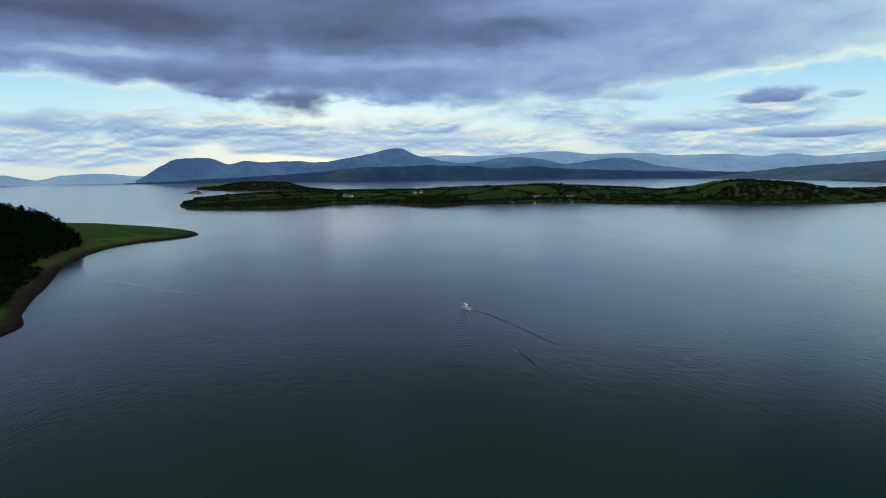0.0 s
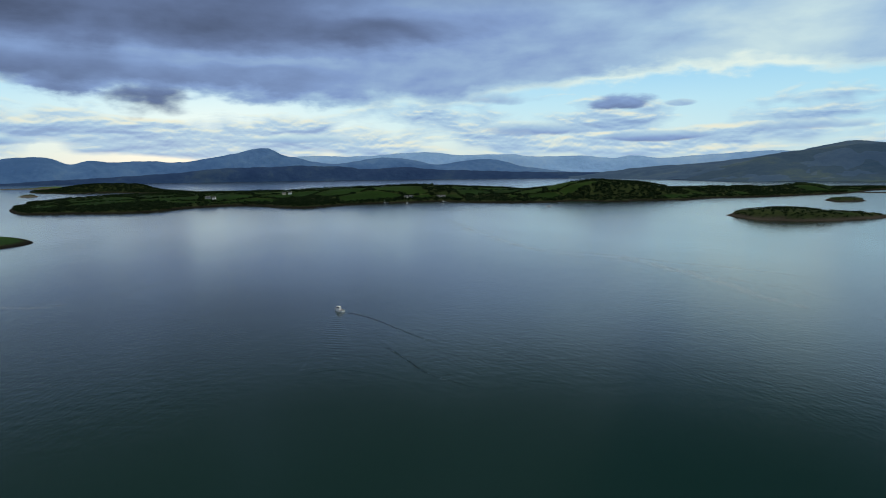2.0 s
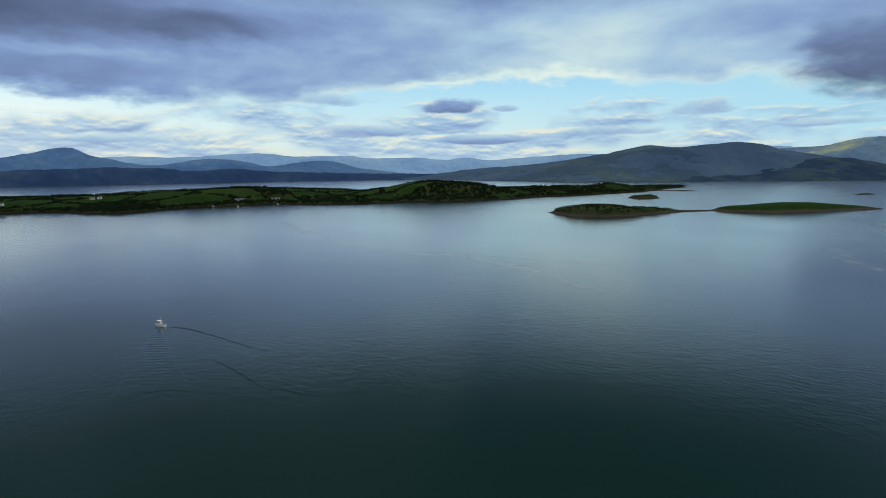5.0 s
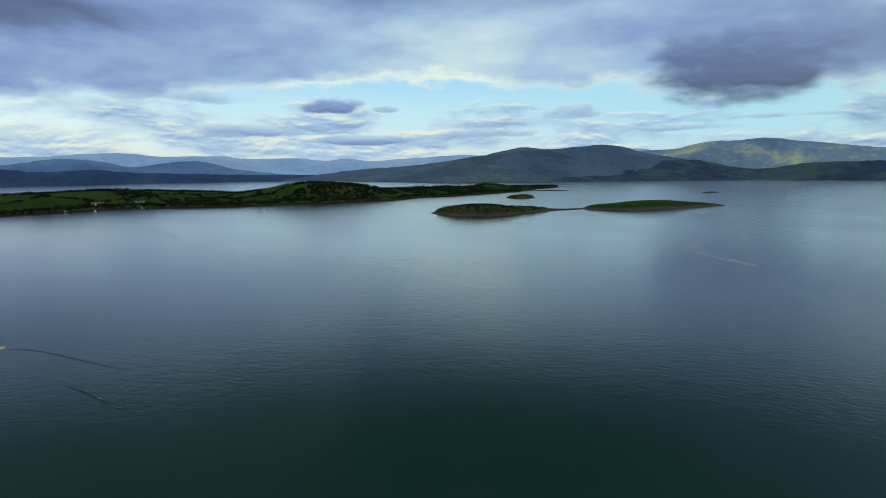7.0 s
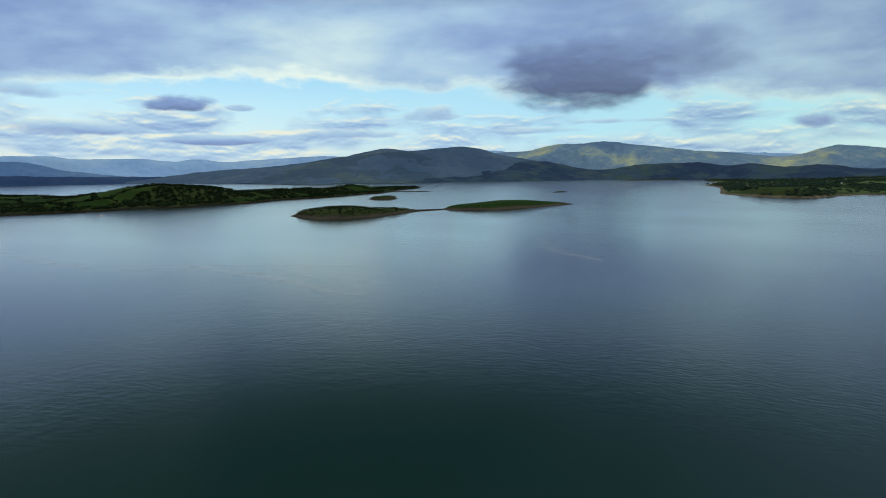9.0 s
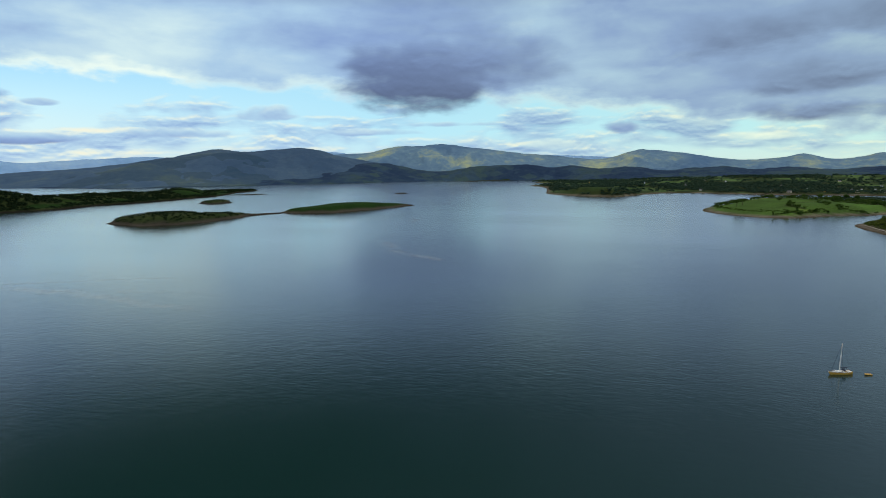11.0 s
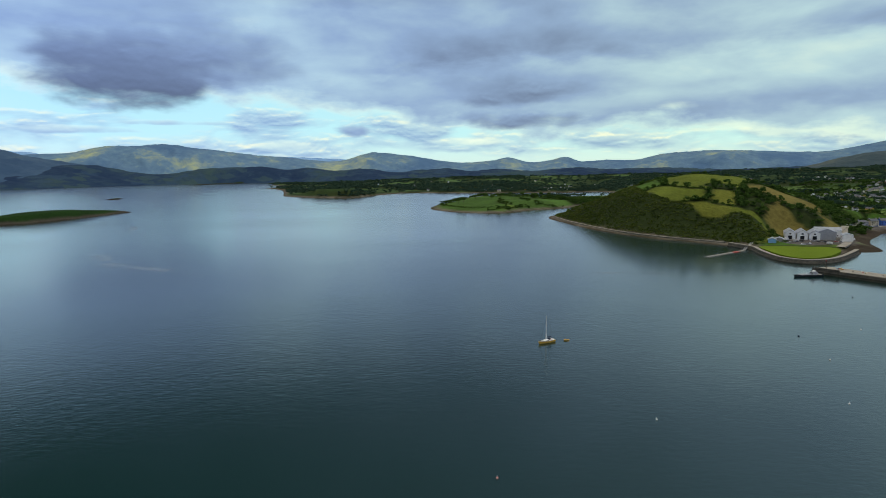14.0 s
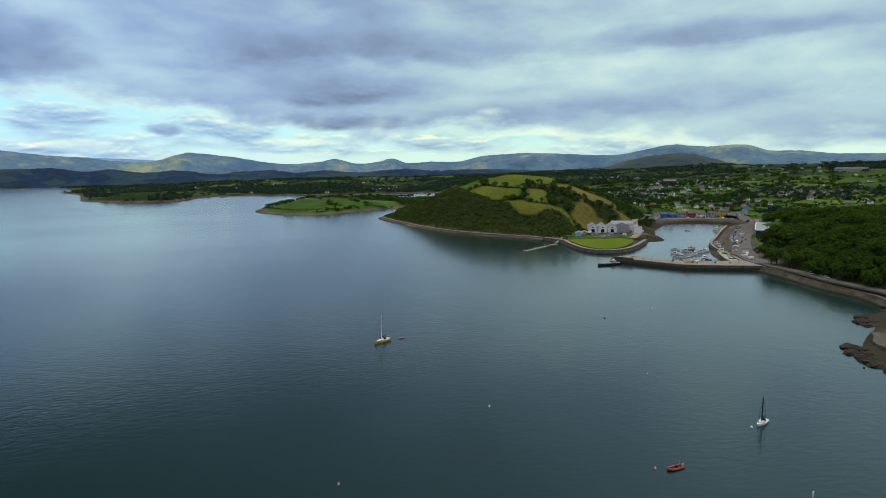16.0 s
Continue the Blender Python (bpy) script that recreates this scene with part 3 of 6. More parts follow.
        s = (1 - smooth(ragged, self.beach + 1, self.beach + 7))[..., None]
        k = smooth(ragged, 0.2 * self.beach, 0.6 * self.beach)[..., None]
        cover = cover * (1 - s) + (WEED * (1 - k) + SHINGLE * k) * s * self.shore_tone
        muddy = np.zeros(X.shape)
        for fx, fy, rx, ry in self.flats:
            muddy = np.maximum(muddy, np.exp(-(((X - fx) / (1.5 * rx)) ** 2 + ((Y - fy) / (1.5 * ry)) ** 2) ** 3))
        for px, py, r in self.paved:
            k = (1 - smooth(np.hypot(X - px, Y - py), r - 3, r + 2))[..., None] * smooth(ragged, self.beach, self.beach + 4)[..., None]
            cover = cover * (1 - k) + np.array((0.10, 0.092, 0.085)) * k
        # mud and weed below the quays
        muddy = (muddy * (1 - smooth(Z, 2.4, 3.1)))[..., None]
        cover = cover * (1 - muddy) + np.array((0.040, 0.032, 0.022)) * muddy
        # bare weedy rock along the shore
        for px, py, rx, ry in self.weedy:
            k = np.exp(-(((X - px) / rx) ** 2 + ((Y - py) / ry) ** 2) ** 3)[..., None]
            cover = cover * (1 - k) + np.array((0.052, 0.047, 0.033)) * k
        n, m = X.shape
        i = np.arange(n * m).reshape(n, m)
        keep = (np.maximum.reduce([D[:-1, :-1], D[1:, :-1], D[1:, 1:], D[:-1, 1:]]) > -14).ravel()
        f = np.stack([i[:-1, :-1], i[1:, :-1], i[1:, 1:], i[:-1, 1:]], -1).reshape(-1, 4)[keep]
        used = np.unique(f)
        back = np.zeros(n * m, np.int64)
        back[used] = np.arange(len(used))
        v = np.stack([X, Y, Z], -1).reshape(-1, 3)[used]
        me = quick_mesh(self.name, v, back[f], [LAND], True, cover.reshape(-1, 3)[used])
        return tagged(new(self.name, me), label, category, kind="structure")

    def at(self, x, y):
        return float(self.height(np.array([float(x)]), np.array([float(y)]))[0])


def steps(*spans):
    """Grid lines: (start, stop, step) stretches joined end to end."""
    out = [np.arange(a, b, s) for a, b, s in spans]
    return np.concatenate(out)


# ---- plants ----
def leaf_cloud(rng, leaves, size, lobes=6, tall=1.0, pointed=False):
    """A crown of leaf sprays round several lobes, about 1 across and tall high, standing on z = 0."""
    v = []
    centre = []
    for k in range(lobes):
        a = rng.uniform(0, 2 * math.pi)
        if pointed:
            h = (k + 0.5) / lobes
            centre.append((0.05 * math.cos(a), 0.05 * math.sin(a), h * tall, 0.42 * (1 - h) + 0.05))
        else:
            r = rng.uniform(0.1, 0.28)
            centre.append((r * math.cos(a), r * math.sin(a), tall * rng.uniform(0.35, 0.75), rng.uniform(0.2, 0.3)))
    for k in range(leaves):
        cx, cy, cz, r = centre[k % lobes]
        d = rng.normal(size=3)
        d /= np.linalg.norm(d)
        if d[2] < -0.3:
            d[2] *= -1
        p = np.array((cx, cy, cz)) + d * r * rng.uniform(0.75, 1.1) * np.array((1, 1, 0.9 if not pointed else 0.5))
        n = d + rng.normal(size=3) * 0.28
        a = np.cross(n, rng.normal(size=3))
        a /= np.linalg.norm(a) + 1e-9
        b = np.cross(n, a)
        b /= np.linalg.norm(b) + 1e-9
        s = size * rng.uniform(0.7, 1.4)
        v += [p + a * s, p + b * s * 0.9 - a * s * 0.5, p - b * s * 0.9 - a * s * 0.6]
    v = np.array(v)
    return v, np.arange(len(v)).reshape(-1, 3)


def trunked(crown, rng, tall):
    """Adds a tapered trunk with three limbs to a crown. Returns verts, faces, material numbers."""
    v, f = crown
    vs, fs = [v], [f]
    n = len(v)
    for a, b, r0, r1 in [((0, 0, -0.1), (0, 0, tall * 0.55), 0.045, 0.022)] + [((0, 0, tall * 0.3), (0.22 * math.cos(t), 0.22 * math.sin(t), tall * 0.6), 0.02, 0.008) for t in (0.3, 2.4, 4.5)]:
        ring = [(math.cos(q), math.sin(q), 0) for q in np.arange(5) * 2 * math.pi / 5]
        vs.append(np.array([np.array(a) + r0 * np.array(q) for q in ring] + [np.array(b) + r1 * np.array(q) for q in ring]))
        for k in range(5):
            fs.append(np.array([(n + k, n + (k + 1) % 5, n + 5 + (k + 1) % 5), (n + k, n + 5 + (k + 1) % 5, n + 5 + k)]))
        n += 10
    mats = np.concatenate([np.zeros(len(f), int), np.ones(sum(len(q) for q in fs[1:]), int)])
    return np.concatenate(vs), np.concatenate(fs), mats


RNG = np.random.default_rng(5)
BROAD_NEAR = [trunked(leaf_cloud(RNG, 260, 0.062, 9, 1.0), RNG, 1.0) for _ in range(6)]
BROAD_FAR = [(*leaf_cloud(RNG, 54, 0.125, 6, 0.95), None) for _ in range(6)]
BUSH_FAR = [(*leaf_cloud(RNG, 26, 0.17, 5, 0.75), None) for _ in range(5)]
SPRUCE = [trunked(leaf_cloud(RNG, 64, 0.14, 7, 2.0, True), RNG, 2.0) for _ in range(4)]


def planted(name, kinds, x, y, z, width, tall, mats, label, category, seed):
    """One mesh of many plants of the given kinds."""
    rng = np.random.default_rng(seed)
    who = rng.integers(0, len(kinds), len(x))
    turn = rng.uniform(0, 2 * math.pi, len(x))
    V, F, M, n = [], [], [], 0
    for k, (v, f, m) in enumerate(kinds):
        s = np.where(who == k)[0]
        if not len(s):
            continue
        c, d = np.cos(turn[s])[:, None], np.sin(turn[s])[:, None]
        w, h = width[s][:, None], tall[s][:, None]
        q = np.stack([x[s][:, None] + w * (c * v[:, 0] - d * v[:, 1]), y[s][:, None] + w * (d * v[:, 0] + c * v[:, 1]), z[s][:, None] + h * v[:, 2]], -1)
        V.append(q.reshape(-1, 3))
        F.append((f[None] + (np.arange(len(s)) * len(v))[:, None, None] + n).reshape(-1, 3))
        M.append(np.tile(m if m is not None else np.zeros(len(f), int), len(s)))
        n += len(s) * len(v)
    me = quick_mesh(name, np.concatenate(V), np.concatenate(F), mats, False, None, np.concatenate(M))
    return tagged(new(name, me), label, category, kind="stuff")


def scatter(land, x0, x1, y0, y1, gap, seed, hedge=4.0, near=None, wood_only=False, hedge_only=False):
    """Places of plants in the woods and along the hedges of a landmass."""
    rng = np.random.default_rng(seed)
    n = int((x1 - x0) * (y1 - y0) / gap**2)
    x, y = rng.uniform(x0, x1, n), rng.uniform(y0, y1, n)
    if near is not None:
        ok = near(x, y)
        x, y = x[ok], y[ok]
    if hedge_only:
        ok = land.patchwork(x, y)[1] < hedge
        x, y = x[ok], y[ok]
    d = inland(land.shore, x, y)
    ok = d > land.beach + 3
    x, y, d = x[ok], y[ok], d[ok]
    w = land.woodness(x, y, d) > 0
    who, edge = land.patchwork(x, y)
    bare = np.zeros(len(x), bool)
    for bx, by, rx, ry in land.open_:
        bare |= ((x - bx) / rx) ** 2 + ((y - by) / ry) ** 2 < 1
    for px, py, r in land.paved:
        bare |= np.hypot(x - px, y - py) < r
    h = (edge < hedge) & (rng.uniform(size=len(x)) < 0.9)
    ok = (w if wood_only else ((h & ~w) if hedge_only else (w | h))) & ~bare
    x, y, d = x[ok], y[ok], d[ok]
    return x, y, land.height(x, y, d) - 0.3


# ---- sea ----
bm = B()
bmesh.ops.create_grid(bm, x_segments=24, y_segments=24, size=6500)
sea = part("water", bm, WATER)
tagged(sea, "calm grey-green sea bay with faint ripples", "water", kind="structure")


# ---- far mountains ----
def mountains(name, label, far, depth, crest, mat, shore=None, seed=0, base=-3.0, step=0.09):
    """A range: crest heights over the compass (azimuth, elevation in degrees), at distance far, with slopes before and behind."""
    ca = np.array(crest, float)
    a = np.arange(ca[0, 0], ca[-1, 0], step)
    t = np.interp(a, ca[:, 0], np.arange(len(ca)))
    i = np.clip(np.floor(t).astype(int), 0, len(ca) - 2)
    u = t - i
    e = ca[:, 1]
    p0, p1, p2, p3 = e[np.maximum(i - 1, 0)], e[i], e[i + 1], e[np.minimum(i + 2, len(e) - 1)]
    el = 0.5 * (2 * p1 + (p2 - p0) * u + (2 * p0 - 5 * p1 + 4 * p2 - p3) * u**2 + (3 * p1 - p0 - 3 * p2 + p3) * u**3)
    fr = np.full(len(a), far - depth, float) if shore is None else np.interp(a, *np.array(shore, float).T)
    rows = np.concatenate([np.linspace(0, 1, 26), np.linspace(1.08, 1.5, 5)])
    R = fr[:, None] + (far - fr)[:, None] * np.minimum(rows, 1)[None] + (depth * 0.7) * np.maximum(rows - 1, 0)[None]
    A = np.radians(a)[:, None]
    X, Y = R * np.sin(A) + 10, R * np.cos(A) + 8
    top = 80 + np.tan(np.radians(el)) * far
    prof = np.where(rows < 1, smooth(rows, -0.25, 1.08) * 0.75 + rows * 0.25, 1 - (rows - 1) * 1.2)
    prof = (prof - prof[0]) / (prof[25] - prof[0])
    Z = base + (top - base)[:, None] * prof[None]
    n = fbm(X, Y, 0.0022, 6, seed)
    mid = np.clip(rows * (1.0 - rows) * 3.6, 0, 1)[None]
    n = n * 0.8 + 0.5 * (0.35 - np.abs(fbm(X, Y, 0.006, 5, seed + 20)))
    Z = Z + n * mid * np.maximum(top, 30)[:, None] * 0.5
    Z[:, 25] += fbm(a * 1.7, a * 0 + seed, 1.0, 5, seed) * 5.0
    Z[:, 1:] = np.maximum(Z[:, 1:], 0.8)
    k, m = Z.shape
    q = np.arange(k * m).reshape(k, m)
    f = np.stack([q[:-1, :-1], q[:-1, 1:], q[1:, 1:], q[1:, :-1]], -1).reshape(-1, 4)
    me = quick_mesh(name, np.stack([X, Y, Z], -1).reshape(-1, 3), f, [mat], True)
    return tagged(new(name, me), label, "mountain", kind="structure")


# distance haze is put into these base colours, bluest and palest farthest off
M_PALE = moor_material("hazed_far_hills", (0.21, 0.37, 0.60), (0.25, 0.42, 0.66), (0.31, 0.47, 0.66))
M_BLUE = moor_material("hazed_blue_mountain", (0.060, 0.135, 0.29), (0.088, 0.180, 0.345), (0.13, 0.23, 0.36))
M_COAST = moor_material("hazed_wooded_coast", (0.020, 0.046, 0.116), (0.028, 0.060, 0.134), (0.052, 0.090, 0.138))
M_FAR_WOOD = moor_material("hazed_wooded_country", (0.016, 0.034, 0.078), (0.024, 0.048, 0.090), (0.046, 0.080, 0.080), 0.3)
M_BROWN = moor_material("hazed_brown_mountain", (0.044, 0.084, 0.150), (0.060, 0.106, 0.172), (0.090, 0.132, 0.160))
M_SHOULDER = moor_material("hazed_brown_shoulder", (0.033, 0.068, 0.118), (0.048, 0.086, 0.132), (0.078, 0.118, 0.122))
# the yellow third colour paints sunlit slopes into the material
M_GREEN = moor_material("hazed_green_mountain", (0.085, 0.160, 0.275), (0.138, 0.232, 0.320), (0.37, 0.42, 0.26))

mountains("mountain_range", "far skyline hills, tinted pale blue as haze", 4880, 250, [(-45, -0.2), (-36.3, -0.2), (-34.2, -0.6), (-32.6, -0.3), (-29.5, -0.15), (-26.6, -0.4), (-20, 0.1), (-10, 0.5), (-0.1, 1.2), (3.6, 1.11), (8.9, 1.41), (11.5, 1.42), (13.6, 1.18), (16.6, 1.18), (19, 1.19), (20.4, 0.97), (25, 0.98), (28, 0.73), (29.6, 0.93), (32, 0.7), (36.3, 0.95), (40.8, 1.15), (44, 0.95), (50, 1.2), (56, 1.55), (60, 1.2), (66, 1.4), (75, 1.2), (80.3, 0.96), (83, 0.8), (88, 0.5)], M_PALE, seed=1)
mountains("mountain_range", "mountain with a hooked summit beyond the bay, tinted blue as haze", 4620, 290, [(-27.2, -0.75), (-24.8, 0.62), (-23.9, 1.05), (-22, 1.14), (-20.9, 1.04), (-19.7, 0.58), (-18.3, 0.83), (-16.8, 0.71), (-13.8, 0.8), (-11.8, 0.68), (-9.7, 0.92), (-7, 1.42), (-4.9, 1.88), (-4.1, 1.93), (-3.6, 1.76), (-2.8, 1.3), (-1.7, 1.11), (-0.7, 0.85), (-0.1, 0.67), (2, 0.45), (3.6, 0.63), (6.3, 1.02), (9.5, 0.72), (11.5, 0.3), (14.1, 0.61), (16.1, 0.78), (17.6, 0.61), (19.5, 0.08), (23.7, -0.46), (27, -0.8)], M_BLUE, seed=2)
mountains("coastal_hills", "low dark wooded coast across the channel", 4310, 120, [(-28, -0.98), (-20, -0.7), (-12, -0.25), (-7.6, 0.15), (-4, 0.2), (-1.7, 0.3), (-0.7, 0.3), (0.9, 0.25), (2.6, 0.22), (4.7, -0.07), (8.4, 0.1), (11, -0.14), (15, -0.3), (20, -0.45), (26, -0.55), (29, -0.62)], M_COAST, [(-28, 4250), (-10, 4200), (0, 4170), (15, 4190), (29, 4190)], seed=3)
SHORE_N = [(24, 4100), (26, 4050), (28, 3900), (30.5, 3700), (35, 3400), (38, 3100), (43, 3150), (48, 3180), (54, 3330), (60, 3500), (66, 3700), (71, 3900), (80, 3700), (95, 3600), (150, 3600)]
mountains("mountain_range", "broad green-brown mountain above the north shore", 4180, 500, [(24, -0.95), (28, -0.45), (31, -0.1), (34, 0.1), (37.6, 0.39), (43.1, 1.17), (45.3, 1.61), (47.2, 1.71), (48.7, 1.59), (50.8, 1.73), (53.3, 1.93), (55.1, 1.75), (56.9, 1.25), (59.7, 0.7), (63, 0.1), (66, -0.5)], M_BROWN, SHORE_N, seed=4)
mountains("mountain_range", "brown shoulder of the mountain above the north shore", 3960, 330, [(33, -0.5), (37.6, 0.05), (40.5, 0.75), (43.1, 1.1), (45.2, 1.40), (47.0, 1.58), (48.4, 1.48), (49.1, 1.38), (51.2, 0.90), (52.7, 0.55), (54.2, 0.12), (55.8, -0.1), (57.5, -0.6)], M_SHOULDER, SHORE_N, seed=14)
mountains("mountain_range", "green moorland mountain with slopes painted yellow as sunlit", 4600, 600, [(54, 0.9), (56.9, 1.3), (59.7, 1.46), (62.1, 1.96), (64.6, 2.06), (67.1, 2.21), (69.1, 1.94), (71.7, 1.62), (74.9, 1.22), (77.1, 1.05), (80.3, 0.7), (82.2, 0.75), (84.5, 1.39), (85.6, 1.43), (88.8, 1.07), (91.4, 0.62), (93.9, 0.43), (96.4, 0.6), (97.8, 0.84), (99.8, 0.41), (101.6, 0.55), (103, 0.85), (104.5, 0.44), (106.5, 0.55), (109.4, 0.55), (111.4, 1.0), (115.7, 1.23), (119.4, 1.12), (121.9, 0.98), (124.4, 1.05), (126.8, 1.51), (128.7, 1.77), (131, 1.57), (134.5, 1.63), (136.2, 1.12), (138, 1.08), (141.8, 0.75), (150, 0.9)], M_GREEN, seed=5)
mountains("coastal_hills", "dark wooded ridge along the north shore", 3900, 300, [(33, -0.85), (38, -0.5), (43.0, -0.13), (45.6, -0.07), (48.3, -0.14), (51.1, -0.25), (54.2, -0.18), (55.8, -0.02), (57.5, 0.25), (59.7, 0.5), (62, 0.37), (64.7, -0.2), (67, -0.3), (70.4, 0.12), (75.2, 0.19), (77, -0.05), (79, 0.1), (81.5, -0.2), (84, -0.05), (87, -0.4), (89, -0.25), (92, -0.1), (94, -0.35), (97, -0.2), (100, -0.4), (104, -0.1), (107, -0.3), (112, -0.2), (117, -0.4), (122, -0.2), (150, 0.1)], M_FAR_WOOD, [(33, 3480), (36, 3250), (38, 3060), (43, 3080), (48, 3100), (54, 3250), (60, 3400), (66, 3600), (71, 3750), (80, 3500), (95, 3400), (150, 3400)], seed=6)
M_HEATH = moor_material("heather_hill", (0.048, 0.074, 0.088), (0.070, 0.096, 0.104), (0.110, 0.130, 0.112))
mountains("mountain", "dark brown heather hill behind the town", 3700, 400, [(120.5, -0.6), (122.5, -0.2), (125.4, 0.58), (128.7, 1.02), (130.6, 0.84), (133.8, 0.0), (136, -0.4)], M_HEATH, seed=7)

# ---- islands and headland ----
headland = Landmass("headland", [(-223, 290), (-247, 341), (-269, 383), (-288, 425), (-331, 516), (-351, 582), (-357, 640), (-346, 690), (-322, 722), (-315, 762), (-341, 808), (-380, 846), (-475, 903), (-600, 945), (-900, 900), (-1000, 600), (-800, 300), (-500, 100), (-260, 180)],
                    [(-520, 560, 36, 98, 190), (-400, 330, 16, 90, 120)], (160, 0.5), 5, 2.0, seed=2, woods=[(-480, 520, 130, 170, 4.5), (-330, 360, 75, 110, 2.0), (-700, 600, 200, 200, 2.0)], wood_level=1.2, shore_rough=1.5, grass_light=0.36, rough=0.5, shore_tone=0.09)
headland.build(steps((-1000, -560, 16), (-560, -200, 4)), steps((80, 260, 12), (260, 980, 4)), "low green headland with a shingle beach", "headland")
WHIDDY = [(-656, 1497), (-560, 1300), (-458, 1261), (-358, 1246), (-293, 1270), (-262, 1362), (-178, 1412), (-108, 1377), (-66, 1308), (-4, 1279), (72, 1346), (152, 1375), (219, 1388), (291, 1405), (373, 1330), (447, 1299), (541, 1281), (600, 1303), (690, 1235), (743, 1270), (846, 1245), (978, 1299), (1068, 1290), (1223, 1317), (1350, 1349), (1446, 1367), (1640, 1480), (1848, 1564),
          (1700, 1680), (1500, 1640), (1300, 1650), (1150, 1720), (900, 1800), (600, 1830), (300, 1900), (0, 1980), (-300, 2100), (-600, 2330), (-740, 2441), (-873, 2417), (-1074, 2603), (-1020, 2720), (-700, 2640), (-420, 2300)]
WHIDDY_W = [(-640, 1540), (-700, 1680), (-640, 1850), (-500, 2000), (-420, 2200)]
island = Landmass("island", WHIDDY + WHIDDY_W[::-1], [(740, 1420, 34, 170, 110), (180, 1600, 22, 230, 160), (-300, 1700, 12, 300, 250), (-700, 2530, 24, 240, 130), (420, 1620, 10, 200, 150), (1200, 1460, 14, 260, 90), (1420, 1500, 10, 60, 60)], (130, 0.35), 5, 4.0, seed=3, wood_level=0.12, grass_light=0.27, fringe=0.45, rough=2.0, woods=[(-680, 2530, 300, 120, 1.5), (740, 1330, 160, 45, 0.5), (-330, 1330, 200, 40, 0.3)], steep=90)
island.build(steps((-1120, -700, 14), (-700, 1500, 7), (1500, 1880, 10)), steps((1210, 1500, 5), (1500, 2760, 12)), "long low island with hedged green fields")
eyot_a = Landmass("islet", [(655, 850), (635, 781), (646, 737), (686, 712), (752, 712), (810, 722), (850, 728), (905, 712), (915, 722), (860, 745), (800, 775), (740, 820), (700, 850)], [(700, 775, 7, 60, 50)], (400, 0.2), 6, 6.0, seed=4, grass_light=0.24, shore_tone=0.34, wood_level=0.3, steep=22, rough=0.6)
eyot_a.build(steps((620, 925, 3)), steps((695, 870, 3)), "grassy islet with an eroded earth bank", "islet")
eyot_b = Landmass("islet", [(905, 711), (914, 657), (948, 621), (1006, 601), (1081, 588), (1150, 583), (1182, 577), (1175, 600), (1120, 650), (1050, 700), (980, 735), (930, 735)], [(1030, 650, 6.5, 90, 50)], (4000, 0.9), 6, 5.0, seed=5, grass_light=0.34, shore_tone=0.42, wood_level=0.4, steep=26, rough=0.6)
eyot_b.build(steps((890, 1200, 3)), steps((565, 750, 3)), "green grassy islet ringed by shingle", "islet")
eyot_c = Landmass("islet", [(1115, 1125), (1099, 1075), (1130, 1065), (1170, 1072), (1175, 1110), (1140, 1130)], [(1140, 1095, 3, 40, 30)], (300, 0.2), 3, 3.0, seed=6, wood_level=0.0, steep=15, rough=0.3, grass_light=0.22, shore_tone=0.25)
eyot_c.build(steps((1080, 1190, 3)), steps((1050, 1145, 3)), "small scrubby islet", "islet")
eyot_d = Landmass("islet", [(1700, 900), (1680, 880), (1700, 862), (1740, 870), (1750, 890)], [], (300, 0.2), 8, 1.0, seed=7, wood_level=0.4, steep=15, rough=0.2, grass_light=0.3, shore_tone=0.3)
eyot_d.build(steps((1660, 1770, 4)), steps((845, 915, 4)), "flat rocky islet", "islet")
eyot_e = Landmass("islet", [(-930, 2165), (-895, 2150), (-860, 2160), (-880, 2190), (-920, 2195)], [(-893, 2170, 5, 18, 18)], (300, 0.2), 6, 2.0, seed=8, wood_level=0.5, steep=14, rough=0.3)
eyot_e.build(steps((-950, -840, 4)), steps((2130, 2215, 4)), "dark rock islet", "islet")
eyot_f = Landmass("islet", [(-1420, 3110), (-1300, 3090), (-1150, 3050), (-1100, 3090), (-1200, 3160), (-1330, 3170)], [(-1180, 3090, 8, 60, 40)], (300, 0.2), 8, 2.0, seed=9, wood_level=0.2, steep=20, rough=0.4)
eyot_f.build(steps((-1440, -1080, 9)), steps((3020, 3200, 9)), "low dark reef islet", "islet")
spit = Landmass("islet", [(1490, 1385), (1547, 1306), (1580, 1300), (1570, 1330), (1520, 1390)], [], (300, 0.2), 8, 0.6, seed=10, wood_level=0.8, steep=15, rough=0.2, grass_light=0.3, shore_tone=0.35)
spit.build(steps((1470, 1600, 5)), steps((1285, 1400, 5)), "flat shingle spit", "islet")

reef = Landmass("islet", [(3170, 1215), (3230, 1190), (3400, 1150), (3560, 1060), (3640, 1000), (3680, 1030), (3600, 1110), (3440, 1200), (3240, 1240)], [(3560, 1080, 5, 50, 40)], (300, 0.2), 9, 2.0, seed=12, wood_level=0.1, steep=24, rough=0.4, grass_light=0.4)
reef.build(steps((3140, 3710, 10)), steps((970, 1270, 10)), "low scrubby spit at the head of the bay", "islet")

# ---- mainland ----
NORTH = [(3300, 760), (2900, 690), (2733, 640), (2560, 640), (2543, 704), (2500, 660), (2300, 560), (2000, 480), (1785, 428), (1681, 336), (1644, 267), (1637, 203), (1789, 149), (1895, 80), (1889, 0), (1836, -160), (1823, -327), (1816, -413), (1827, -520), (1700, -560)]
